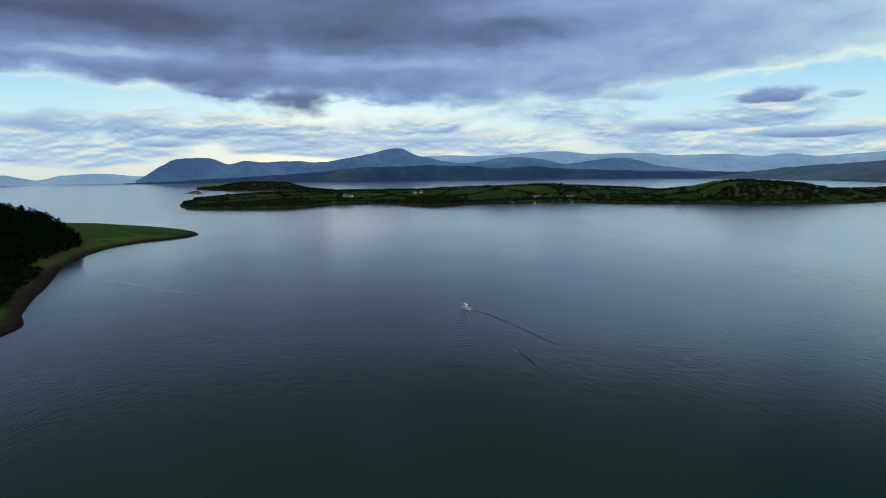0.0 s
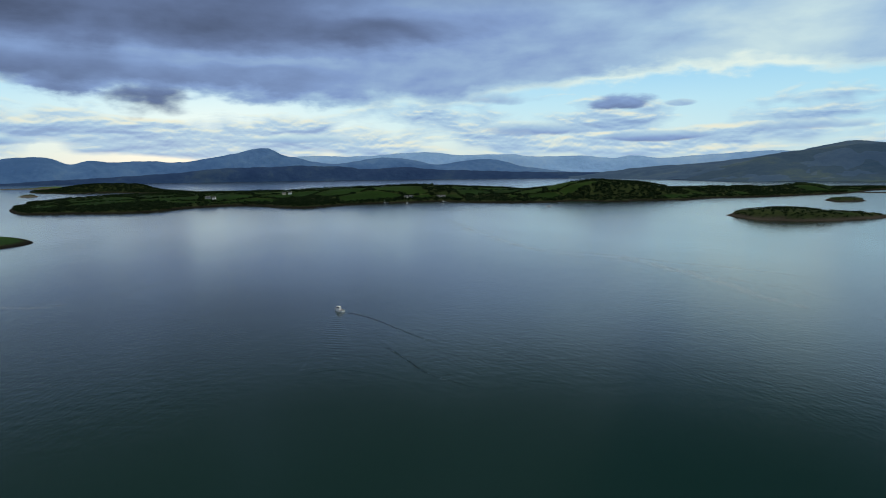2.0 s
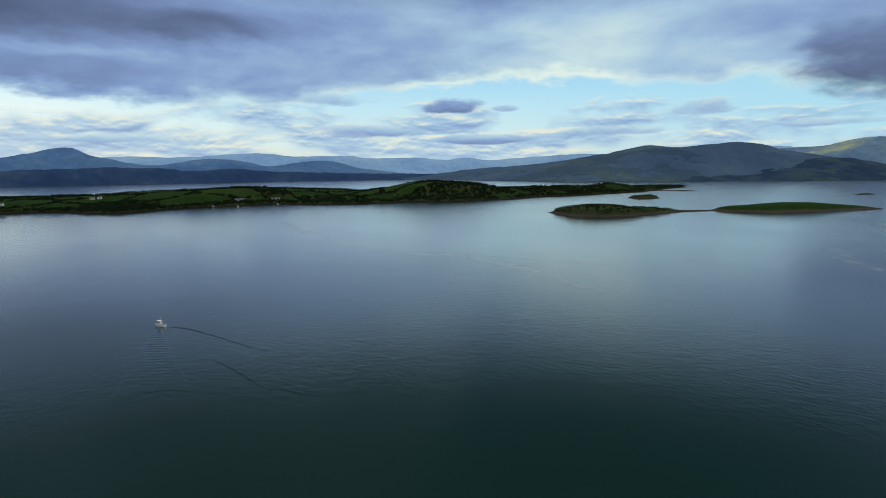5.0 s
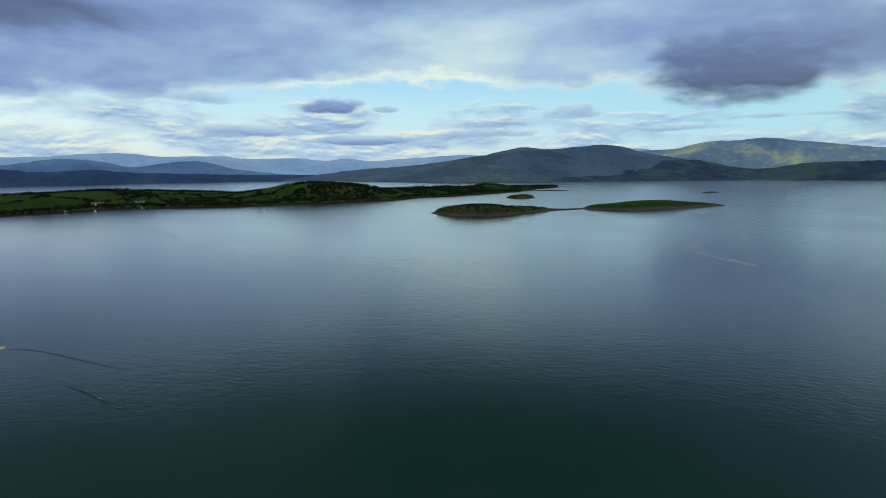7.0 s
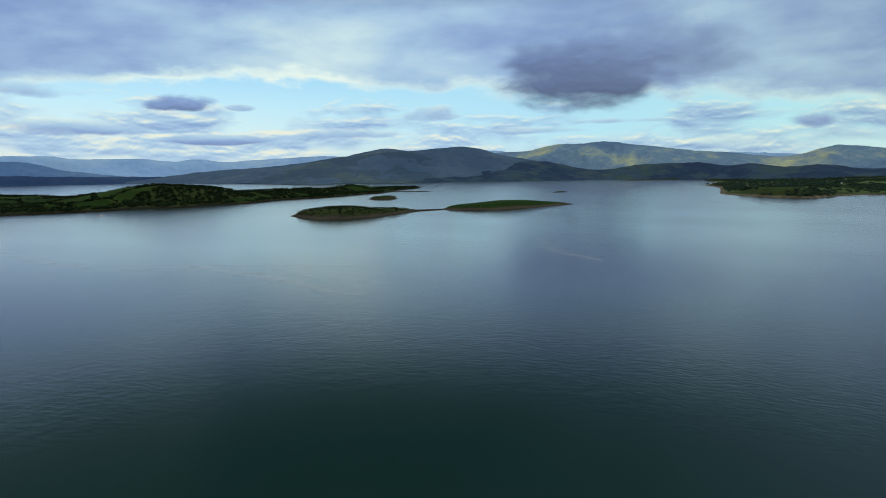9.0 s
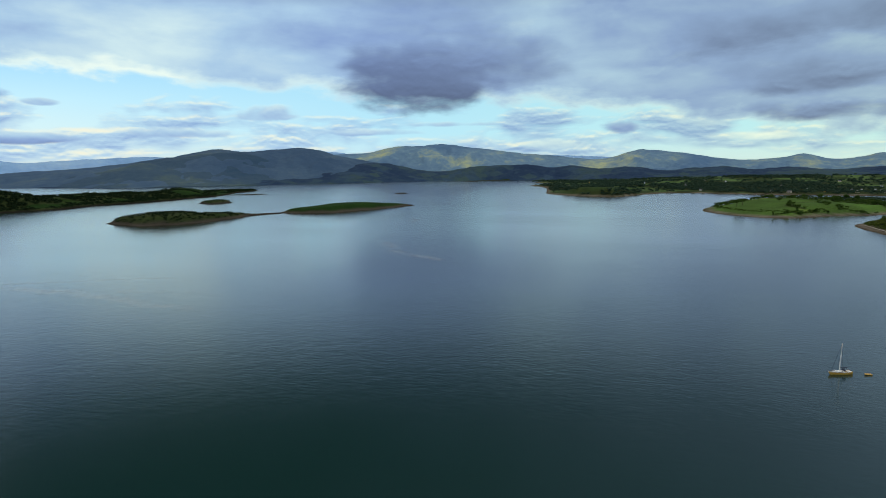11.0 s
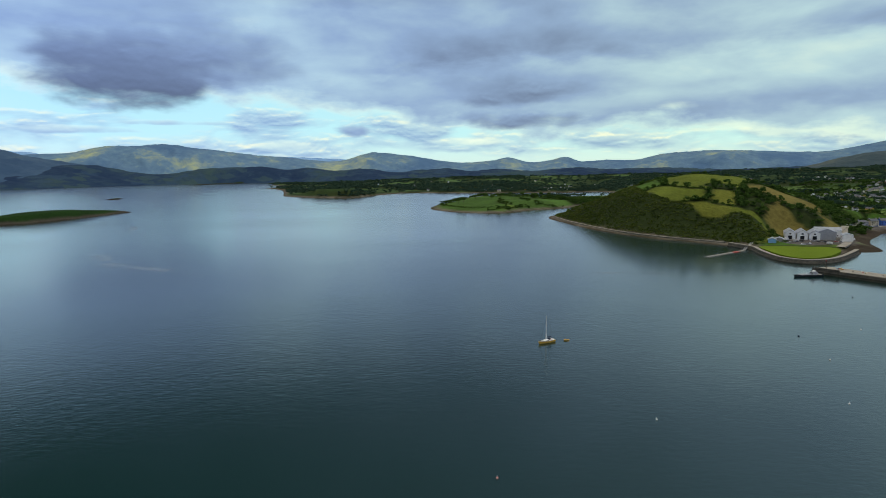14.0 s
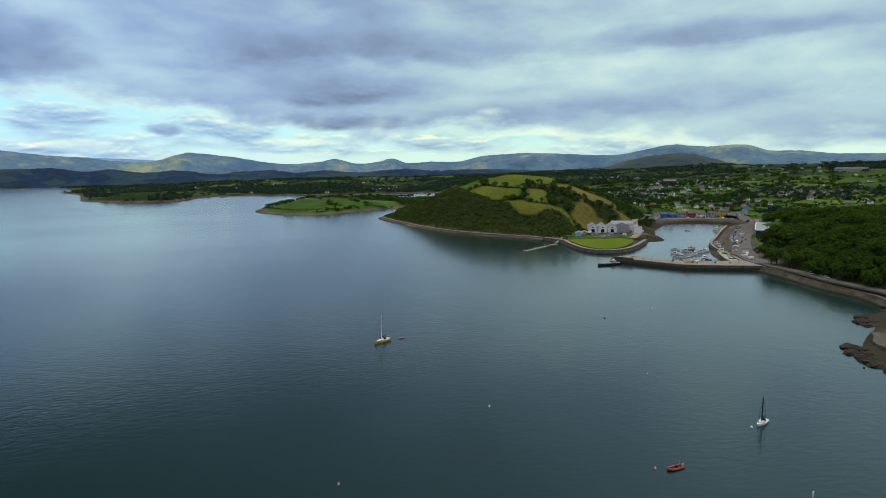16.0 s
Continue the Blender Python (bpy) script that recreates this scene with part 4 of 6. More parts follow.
ABBEY = [(1560, -480), (1544, -410), (1532, -316), (1520, -226), (1500, -140), (1400, -60), (1280, -10), (1170, 5), (1099, -21), (1056, -56), (1039, -92), (1047, -131), (1097, -178), (1142, -253), (1230, -330), (1290, -400), (1240, -400), (1150, -310)]
BLUFF = [(1069, -240), (1009, -211), (938, -176), (843, -181), (752, -196), (694, -215), (653, -235), (626, -258), (595, -277), (571, -292), (537, -285), (500, -279), (481, -287), (482, -305), (497, -328), (532, -366)]
HARBOUR = [(534, -385), (545, -402), (600, -430), (641, -468), (679, -510), (673, -542), (655, -570), (625, -555), (570, -495), (524, -446), (474, -396), (420, -356), (365, -342)]
SOUTH = [(329, -335), (301, -327), (280, -325), (261, -321), (249, -313), (242, -296), (235, -278), (222, -268), (211, -248), (201, -233), (192, -222), (178, -214), (120, -240), (60, -330), (40, -600), (100, -1300), (300, -2600), (3300, -2600)]
mainland = Landmass("mainland", NORTH + ABBEY + BLUFF + HARBOUR + SOUTH,
                    [(800, -335, 41, 150, 120), (900, -440, 27, 150, 120), (400, -560, 15, 130, 150), (1290, -150, 11, 160, 90), (1718, 275, 18, 85, 100), (240, -480, 12, 130, 140), (900, -1300, 26, 350, 250), (1700, -900, 22, 300, 200), (1700, -1700, 20, 600, 350)],
                    (105, 0.55), 8, 3.2, (0.046, 66), 3.0, 11, wood_level=0.22, steep=55, shore_rough=1.2, grass_light=1.05,
                    plots=[(742, -280, 1, 4), (716, -294, 1, 4), (682, -288, 2, 3), (664, -306, 2, 3), (648, -326, 2, 4), (693, -332, 3, 3), (722, -420, 4, 5), (645, -372, 5, 5), (665, -362, 5, 5), (807, -250, 6, 0), (790, -360, 7, 4), (760, -330, 7, 4), (850, -440, 8, 2), (880, -400, 8, 2), (930, -500, 9, 6), (770, -470, 10, 0), (830, -520, 11, 3), (1290, -170, 20, 1), (1240, -110, 20, 1), (1180, -65, 20, 1), (1120, -60, 20, 1), (1330, -230, 21, 1), (1370, -180, 22, 6), (1690, 250, 23, 0), (1730, 300, 23, 0), (1710, 350, 24, 6), (1420, -150, 20, 1), (1450, -230, 21, 6), (1400, -300, 21, 1), (1480, -300, 22, 6), (1680, 200, 23, 0), (1760, 250, 23, 0), (1780, 350, 24, 6), (1650, 300, 23, 0), (1180, -190, 25, 1), (1230, -250, 25, 6)],
                    pads=[(596, -372, 58, 46, 3.6), (520, -315, 55, 50, 2.8), (470, -448, 60, 60, 3.8)], flats=[(548, -385, 26, 20), (600, -428, 36, 24), (655, -482, 30, 30), (675, -545, 26, 34), (640, -575, 24, 20)],
                    paved=[(585, -352, 24), (728, -500, 16), (735, -545, 18), (722, -590, 18), (590, -375, 30), (605, -395, 26), (700, -520, 26), (700, -560, 26), (690, -600, 26), (650, -600, 24), (610, -572, 24), (570, -528, 24), (530, -484, 26), (490, -442, 26), (450, -404, 24), (412, -374, 20), (380, -360, 14), (720, -650, 22)],
                    woods=[(1656, 270, 22, 75, 2.0), (1705, 190, 70, 24, 2.0), (1800, 300, 40, 90, 1.5), (1400, -120, 80, 22, 1.2), (2500, -500, 1050, 1300, 0.20), (1200, -2000, 1200, 800, 0.12), (400, -540, 190, 190, 2.5), (230, -480, 150, 160, 2.5), (780, -222, 170, 40, 2.0), (705, -240, 60, 36, 2.0), (655, -268, 48, 30, 2.0), (622, -305, 34, 34, 2.0), (676, -346, 20, 16, 2.2), (702, -366, 24, 16, 2.2), (662, -400, 24, 14, 2.2), (700, -470, 55, 32, 1.4), (745, -345, 20, 14, 2.2)],
                    weedy=[(196, -232, 34, 26), (232, -284, 26, 30), (252, -306, 22, 20), (150, -240, 50, 40)],
                    open_=[(515, -315, 62, 52), (548, -355, 32, 30), (1285, -150, 90, 60), (1720, 270, 50, 60)],
                    bare=[(500, -487, 22, 22), (521, -509, 20, 20), (540, -528, 22, 22), (515, -315, 60, 50), (548, -355, 30, 30), (590, -375, 48, 36), (640, -610, 120, 80), (470, -455, 60, 70), (735, -300, 40, 28), (668, -300, 26, 16), (690, -325, 14, 12), (720, -420, 34, 30), (640, -372, 24, 16), (800, -375, 50, 34), (860, -450, 50, 40), (1280, -150, 200, 110), (1728, 278, 44, 52)])
mainland.build(steps((30, 160, 12), (160, 960, 4.5), (960, 1900, 11), (1900, 3310, 24)), steps((-2610, -1100, 26), (-1100, -640, 11), (-640, -140, 4.5), (-140, 780, 11)), "hedged green mainland rising behind the harbour", "mainland")

# ---- woods, hedges and scrub ----
BROAD = [WOOD, BARK]
x, y, z = scatter(mainland, 180, 620, -760, -290, 7.0, 21, near=lambda x, y: (((x - 330) / 260) ** 2 + ((y + 520) / 240) ** 2 < 1.0) & (0.694 * (y + 335) + 0.719 * (x - 359) < -4), wood_only=True)
rng = np.random.default_rng(1)
planted("wood", BROAD_NEAR, x, y, z, rng.uniform(9, 17, len(x)), rng.uniform(9, 15, len(x)), [DARK_WOOD, BARK], "dense dark green broadleaf wood on the hill", "wood", 1)
x, y, z = scatter(mainland, 560, 1000, -330, -170, 2.9, 22, wood_only=True)
planted("scrub", BUSH_FAR, x, y, z, rng.uniform(2.5, 4.5, len(x)), rng.uniform(1.4, 3.2, len(x)), [SCRUB], "olive green scrub on the steep bluff", "scrub", 2)
across = lambda x, y: 0.694 * (y + 335) + 0.719 * (x - 359)
keep = lambda x, y: (((x - 330) / 260) ** 2 + ((y + 520) / 240) ** 2 >= 1.0) & ~((x < 640) & (y < -335) & (across(x, y) > -4) & (across(x, y) < 90))
x, y, z = scatter(mainland, 400, 1400, -1200, 100, 6.5, 23, 3.2, keep)
ok = ~((x > 560) & (x < 1000) & (y > -330) & (y < -170) & (mainland.woodness(x, y, x) > 0))
x, y, z = x[ok], y[ok], z[ok]
planted("hedgerow_trees", BROAD_FAR, x, y, z, rng.uniform(5, 11, len(x)), rng.uniform(3.5, 9, len(x)), BROAD, "dark green hedgerow trees and copses round the town", "trees", 3)
x, y, z = scatter(mainland, 560, 1400, -1150, 60, 2.4, 33, 2.0, keep, hedge_only=True)
planted("hedge", BUSH_FAR, x, y, z, rng.uniform(2.6, 4.6, len(x)), rng.uniform(1.8, 3.8, len(x)), BROAD, "dark green field hedges on the hill", "hedge", 13)
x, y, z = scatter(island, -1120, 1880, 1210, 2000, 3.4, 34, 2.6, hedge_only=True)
planted("hedge", BUSH_FAR, x, y, z, rng.uniform(4, 7, len(x)), rng.uniform(2.5, 5, len(x)), [BACKLIT_ISLAND_LEAF], "dark field hedges on the long island", "hedge", 14)
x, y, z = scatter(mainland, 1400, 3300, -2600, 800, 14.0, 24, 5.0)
planted("hedgerow_trees", BUSH_FAR, x, y, z, rng.uniform(11, 18, len(x)), rng.uniform(7, 11, len(x)), [HAZED_LEAF, BARK], "far woods and hedges on rolling country", "trees", 4)
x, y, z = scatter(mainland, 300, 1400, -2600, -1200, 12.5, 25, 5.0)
planted("hedgerow_trees", BUSH_FAR, x, y, z, rng.uniform(11, 18, len(x)), rng.uniform(7, 11, len(x)), [HAZED_LEAF, BARK], "far woods and hedges behind the town", "trees", 5)
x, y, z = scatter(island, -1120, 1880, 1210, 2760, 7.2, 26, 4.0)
planted("hedgerow_trees", BUSH_FAR, x, y, z, rng.uniform(7, 12, len(x)), rng.uniform(4, 8, len(x)), [BACKLIT_ISLAND_LEAF], "dark hedges and copses on the long island", "trees", 6)
x, y, z = scatter(headland, -620, -200, 250, 760, 5.2, 27, near=lambda x, y: (inland(headland.shore, x, y) > np.where(y < 470, 10, 22)) & (y + 0.8 * x < 322), wood_only=True)
con = ((x + 480) / 150) ** 2 + ((y - 520) / 170) ** 2 < 1.0
planted("conifer_wood", SPRUCE, x[con], y[con], z[con], rng.uniform(7, 10, con.sum()), rng.uniform(5, 7.5, con.sum()), [BACKLIT_LEAF, BARK], "conifer plantation on the headland, painted dark as backlit", "wood", 7)
planted("wood", BROAD_NEAR, x[~con], y[~con], z[~con], rng.uniform(7, 11, (~con).sum()), rng.uniform(6, 9, (~con).sum()), [BACKLIT_LEAF, BARK], "broadleaf trees above the shingle beach, painted dark as backlit", "wood", 8)
def row_of(line, gap, seed, spread):
    """Places strung loosely along a line on the mainland."""
    r = np.random.default_rng(seed)
    p = np.array(line, float)
    run = np.r_[0, np.cumsum(np.hypot(*np.diff(p, axis=0).T))]
    t = np.arange(0, run[-1], gap) + r.uniform(-0.5, 0.5, len(np.arange(0, run[-1], gap))) * gap
    x, y = (np.interp(t, run, p[:, k]) + r.normal(0, spread, len(t)) for k in (0, 1))
    ok = inland(mainland.shore, x, y) > 5
    return x[ok], y[ok], mainland.height(x[ok], y[ok]) - 0.3


for line, gap, spread, wide, tall, leaf, label, s in (
        ([(1250, -24), (1340, -62), (1365, -109), (1300, -158), (1262, -190), (1330, -246), (1294, -275), (1252, -310)], 4.5, 6.0, (6, 11), (4, 9), BROAD_FAR, "dark trees along the back of the green spit", 41),
        ([(1208, -176), (1170, -190), (1148, -205), (1137, -236), (1150, -272)], 2.5, 5.0, (5, 8), (3, 5.5), BROAD_FAR, "dark hedgerow trees across the green spit", 42),
        ([(1225, -16), (1170, -30), (1128, -46), (1095, -70), (1082, -95), (1090, -122), (1104, -150), (1133, -175)], 2.6, 3.5, (3, 6), (1.5, 3.2), BUSH_FAR, "low scrub on the bank of the green spit", 43)):
    x, y, z = row_of(line, gap, s, spread)
    planted("hedgerow_trees" if s < 43 else "scrub", leaf, x, y, z, rng.uniform(*wide, len(x)), rng.uniform(*tall, len(x)), BROAD, label, "trees" if s < 43 else "scrub", s)
for land, b, s in ((eyot_a, (620, 925, 695, 870), 28), (eyot_c, (1080, 1190, 1050, 1145), 30)):
    x, y, z = scatter(land, *b, 6.0, s, 0.0)
    if len(x):
        planted("scrub", BUSH_FAR, x, y, z, rng.uniform(3, 6, len(x)), rng.uniform(2, 4, len(x)), [BACKLIT_ISLAND_LEAF], "low scrub on the grassy islet", "scrub", s)


# ---- roads, quays and piers ----
def thing(name, label, category, group=""):
    ob = new(name)
    ob.empty_display_size = 0.5
    return tagged(ob, label, category, group)


def dense(points, gap):
    p = np.array(points, float)
    out = []
    for a, b in zip(p[:-1], p[1:]):
        n = max(1, int(np.hypot(*(b - a)) / gap))
        out += [a + (b - a) * k / n for k in range(n)]
    return np.array(out + [p[-1]])


def curve(points, steps_=6):
    """An open smooth line through plan points."""
    p = np.array(points, float)
    q = np.concatenate([[2 * p[0] - p[1]], p, [2 * p[-1] - p[-2]]])
    out = []
    for i in range(len(p) - 1):
        a, b, c, d = q[i : i + 4]
        for t in np.arange(steps_) / steps_:
            out.append(0.5 * (2 * b + (c - a) * t + (2 * a - 5 * b + 4 * c - d) * t**2 + (3 * b - a - 3 * c + d) * t**3))
    return np.array(out + [p[-1]])


def sides(line, width):
    d = np.gradient(line, axis=0)
    n = np.stack([-d[:, 1], d[:, 0]], 1) / (np.linalg.norm(d, axis=1)[:, None] + 1e-9)
    return line + n * width / 2, line - n * width / 2


def road(name, points, width, mat, label, lift=0.25, land=mainland, thick=1.2):
    """A paved strip laid on the land, with side faces down into it."""
    line = curve(points, 8)
    l, r = sides(line, width)
    h = land.height(line[:, 0], line[:, 1])
    h = np.maximum(h, np.maximum(land.height(l[:, 0], l[:, 1]), land.height(r[:, 0], r[:, 1]))) + lift
    bm = B()
    rows = [[bm.verts.new((*l[k], h[k] - thick)), bm.verts.new((*l[k], h[k])), bm.verts.new((*r[k], h[k])), bm.verts.new((*r[k], h[k] - thick))] for k in range(len(line))]
    for a, b in zip(rows[:-1], rows[1:]):
        for i in range(3):
            bm.faces.new((a[i], a[i + 1], b[i + 1], b[i]))
    bmesh.ops.recalc_face_normals(bm, faces=bm.faces)
    ob = part(name, bm, mat)
    tagged(ob, label, "road", kind="structure")
    ROADS.append((line, h))
    return line, h


ROADS = []


def road_level(x, y, reach=9.0):
    """The height of the paving at a place: the road's where one is near, else the land's."""
    z = mainland.at(x, y)
    for line, h in ROADS:
        d = np.hypot(line[:, 0] - x, line[:, 1] - y)
        if d.min() < reach:
            z = max(z, float(h[d.argmin()]))
    return z


def sea_wall(name, points, width, top, mat, label, foot=None, lean=1.0):
    """A wall along the shore: a battered stone face with a coping."""
    line = curve(points, 6)
    root = thing(name, label, "sea wall")
    root["kind"] = "structure"
    bm = B()
    l, r = sides(line, width)
    l2, r2 = sides(line, width + 2 * lean)
    rows = [[bm.verts.new((*l2[k], -2.5)), bm.verts.new((*l[k], top)), bm.verts.new((*r[k], top)), bm.verts.new((*r2[k], -2.5))] for k in range(len(line))]
    for a, b in zip(rows[:-1], rows[1:]):
        for i in range(3):
            bm.faces.new((a[i], a[i + 1], b[i + 1], b[i]))
    bm.faces.new(rows[0])
    bm.faces.new(rows[-1][::-1])
    bmesh.ops.recalc_face_normals(bm, faces=bm.faces)
    part("wall", bm, mat, root)
    bm = B()
    l, r = sides(line, width + 0.3)
    rows = [[bm.verts.new((*l[k], top)), bm.verts.new((*l[k], top + 0.35)), bm.verts.new((*r[k], top + 0.35)), bm.verts.new((*r[k], top))] for k in range(len(line))]
    for a, b in zip(rows[:-1], rows[1:]):
        for i in range(3):
            bm.faces.new((a[i], a[i + 1], b[i + 1], b[i]))
    bmesh.ops.recalc_face_normals(bm, faces=bm.faces)
    part("coping", bm, STONE if mat is RUBBLE else CONCRETE, root, "worn coping")
    if foot:
        bm = B()
        l, r = sides(line, width + 2 * lean + 1.2)
        l2, r2 = sides(line, width + 2 * lean + 3.0)
        rows = [[bm.verts.new((*l2[k], -2.5)), bm.verts.new((*l[k], foot)), bm.verts.new((*r[k], foot)), bm.verts.new((*r2[k], -2.5))] for k in range(len(line))]
        for a, b in zip(rows[:-1], rows[1:]):
            for i in range(3):
                bm.faces.new((a[i], a[i + 1], b[i + 1], b[i]))
        bmesh.ops.recalc_face_normals(bm, faces=bm.faces)
        part("footing", bm, WET_STONE, root, "dark weed-covered footing")
    return root


def ringed(outline, grow):
    p = np.array(outline, float)
    c = p.mean(0)
    return [tuple(q + (q - c) / np.linalg.norm(q - c) * grow) for q in p]


PIER = [(440, -267), (424, -275), (407, -284), (388, -295), (376, -316), (362, -345), (388, -353), (392, -330), (396, -311), (412, -298), (430, -290), (445, -282)]
pier = thing("pier", "old stone harbour pier with a gravel top", "pier")
part("pier_wall", prism(B(), PIER, -3, 3.6), STONE, pier)
part("weed_band", prism(B(), ringed(PIER, 0.7), -3, 1.7), WET_STONE, pier, "dark weed below the tide line")
part("deck", prism(B(), ringed(PIER, -1.0), 3.0, 3.75), CONCRETE, pier, "pale concrete and gravel deck")
part("parapet", box(B(), -9, 9, -0.4, 0.4, 3.7, 4.7), STONE, pier).matrix_basis = pose(431, -271.5, 0, 0, 0, 27)
part("hut", box(B(), -2.2, 2.2, -1.4, 1.4, 3.7, 6.0, 0.1), CREAM, pier, "small cream pier hut").matrix_basis = pose(393, -303, 0, 0, 0, 60)
for k, (px, py) in enumerate([(436, -275), (420, -283), (404, -292), (388, -308), (379, -330)]):
    bm = rod(B(), (px, py, 3.7), (px, py, 4.6), 0.28, 0.22)
    rod(bm, (px, py, 4.5), (px, py, 4.75), 0.4, 0.35)
    part("bollard", bm, BLACK_HULL, pier)
light = thing("harbour_light", "rusty brown beacon post on the pier head", "beacon")
part("pole", rod(B(), (441, -278, 3.7), (441, -278, 8.2), 0.35, 0.18), BARK, light)
part("lantern", rod(B(), (441, -278, 8.2), (441, -278, 9.0), 0.4, 0.3), RED, light)

MOLE = [(486, -409), (470, -402), (452, -384), (430, -366), (408, -352), (392, -344), (388, -353), (402, -364), (424, -380), (446, -399), (462, -415)]
mole = thing("jetty", "rounded stone jetty with a pale green concrete top", "jetty")
part("jetty_wall", prism(B(), MOLE, -3, 2.4), STONE, mole)
part("weed_band", prism(B(), ringed(MOLE, 0.6), -3, 0.8), WET_STONE, mole, "dark weed below the tide line")
part("deck", prism(B(), ringed(MOLE, -1.4), 2.0, 2.7), PALE_DECK, mole, "worn pale greenish concrete deck")

sea_wall("sea_wall_lawn", [(590, -283), (560, -290), (537, -284), (500, -278), (481, -286), (481, -305), (496, -329), (531, -367)], 3.0, 3.2, STONE, "rough stone revetment round the lawn", 0.7)
sea_wall("sea_wall_road", [(372, -346), (350, -341), (329, -336), (301, -328), (280, -326), (261, -322), (248, -314)], 1.0, 3.0, RUBBLE, "tan rubble slope and wall below the coast road", 0.7, 2.6)
sea_wall("sea_wall_quay", [(390, -352), (474, -399), (524, -449), (570, -498), (612, -545)], 2.0, 3.2, STONE, "stone quay wall round the inner harbour", 1.5, 0.4)
sea_wall("sea_wall_bluff", [(925, -184), (843, -189), (752, -204), (700, -219), (684, -226), (653, -243), (628, -264), (600, -284)], 2.0, 2.3, PALE_RUBBLE, "low pale concrete wall along the foreshore path", 0.3, 0.4)
road("road_verge", [(368, -349), (340, -342), (315, -335.5), (291, -330.5), (270, -328.5), (252, -322)], 8, PALE_RUBBLE, "stony verge between the coast road and its sea wall", 0.2)
road("road_coast", [(392, -364), (366, -352), (330, -346), (302, -338), (280, -336), (258, -332), (236, -318), (200, -300), (150, -330)], 8, TARMAC, "grey tarmac coast road under the wood", 0.5)
quay_line, quay_h = road("road_quay", [(366, -352), (396, -366), (440, -402), (486, -446), (530, -494), (570, -545), (610, -590), (660, -620), (720, -640), (800, -700)], 15, TARMAC, "wide grey tarmac quay road", 0.5)
road("road_north_quay", [(545, -362), (575, -390), (612, -414), (655, -444), (700, -494), (714, -540), (700, -585), (668, -618)], 7, CONCRETE, "pale road along the north quay", 0.5)
road("parking", [(410, -368), (450, -408), (500, -452), (545, -500), (590, -552)], 12, TARMAC, "dark tarmac car park on the quay", 0.42)

LAWN = [(560, -297), (537, -289), (505, -284), (488, -291), (488, -304), (502, -326), (530, -352), (548, -352), (556, -328)]
lawn_cover = ground_material("mown_lawn", 0.25, 0.8)
p = rounded(LAWN, 5, 0.5)
bm = prism(B(), [tuple(q) for q in p], 1.0, 3.45)
lawn = part("lawn", bm, lawn_cover)
col = lawn.data.color_attributes.new("cover", "FLOAT_COLOR", "POINT")
for c in col.data:
    c.color = (0.125, 0.185, 0.014, 1)
tagged(lawn, "bright mown green lawn behind the revetment", "lawn", kind="structure")


# ---- buildings ----
def gable_house(name, label, wall_mat, roof_mat, w=11.0, d=7.5, h=4.8, rise=2.8, windows=3, floors=2, chimneys=1, category="house", door=True, deep_base=3.0):
    """A gabled house: front along x at -y."""
    root = thing(name, label, category)
    bm = B()
    o = [(-d / 2, -deep_base), (d / 2, -deep_base), (d / 2, h), (0, h + rise), (-d / 2, h)]
    a = [bm.verts.new((-w / 2, y, z)) for y, z in o]
    b = [bm.verts.new((w / 2, y, z)) for y, z in o]
    bm.faces.new(a)
    bm.faces.new(b[::-1])
    for i in range(5):
        bm.faces.new((a[i], a[(i + 1) % 5], b[(i + 1) % 5], b[i]))
    bmesh.ops.recalc_face_normals(bm, faces=bm.faces)
    part("wall", bm, wall_mat, root)
    bm = B()
    t, e = 0.25, 0.45
    k = rise / (d / 2)
    for s in (-1, 1):
        q = [(s * (d / 2 + e), h - e * k + 0.05), (0, h + rise + 0.05), (0, h + rise + t + 0.1), (s * (d / 2 + e), h - e * k + t + 0.05)]
        va = [bm.verts.new((-w / 2 - 0.3, y, z)) for y, z in q]
        vb = [bm.verts.new((w / 2 + 0.3, y, z)) for y, z in q]
        bm.faces.new(va)
        bm.faces.new(vb[::-1])
        for i in range(4):
            bm.faces.new((va[i], va[(i + 1) % 4], vb[(i + 1) % 4], vb[i]))
    bmesh.ops.recalc_face_normals(bm, faces=bm.faces)
    tiles = part("roof", bm, roof_mat, root)
    for c in range(chimneys):
        x = (-1) ** c * (w / 2 - 0.7)
        bm = box(B(), x - 0.5, x + 0.5, -0.4, 0.4, h + rise - 0.8, h + rise + 1.1)
        box(bm, x - 0.6, x + 0.6, -0.5, 0.5, h + rise + 1.0, h + rise + 1.2)
        part("chimney", bm, GREY, tiles)
    for f in range(floors):
        z = 0.9 + f * 2.5
        for i in range(windows):
            x = (i - (windows - 1) / 2) * w / (windows + 0.2)
            if door and f == 0 and i == windows // 2:
                part("door", box(B(), x - 0.5, x + 0.5, -d / 2 - 0.06, -d / 2 + 0.1, 0, 2.05), NAVY, root)
                continue
            for side in (-1, 1):
                y = side * d / 2
                part("window", box(B(), x - 0.6, x + 0.6, min(y - 0.05, y + 0.05), max(y - 0.05, y + 0.05), z, z + 1.35), GLASS, root)
    return root


def put(ob, x, y, turn, z=None, land=mainland):
    ob.matrix_basis = pose(x, y, land.at(x, y) + 0.1 if z is None else z, 0, 0, turn)
    return ob


GROUND_4 = 3.9
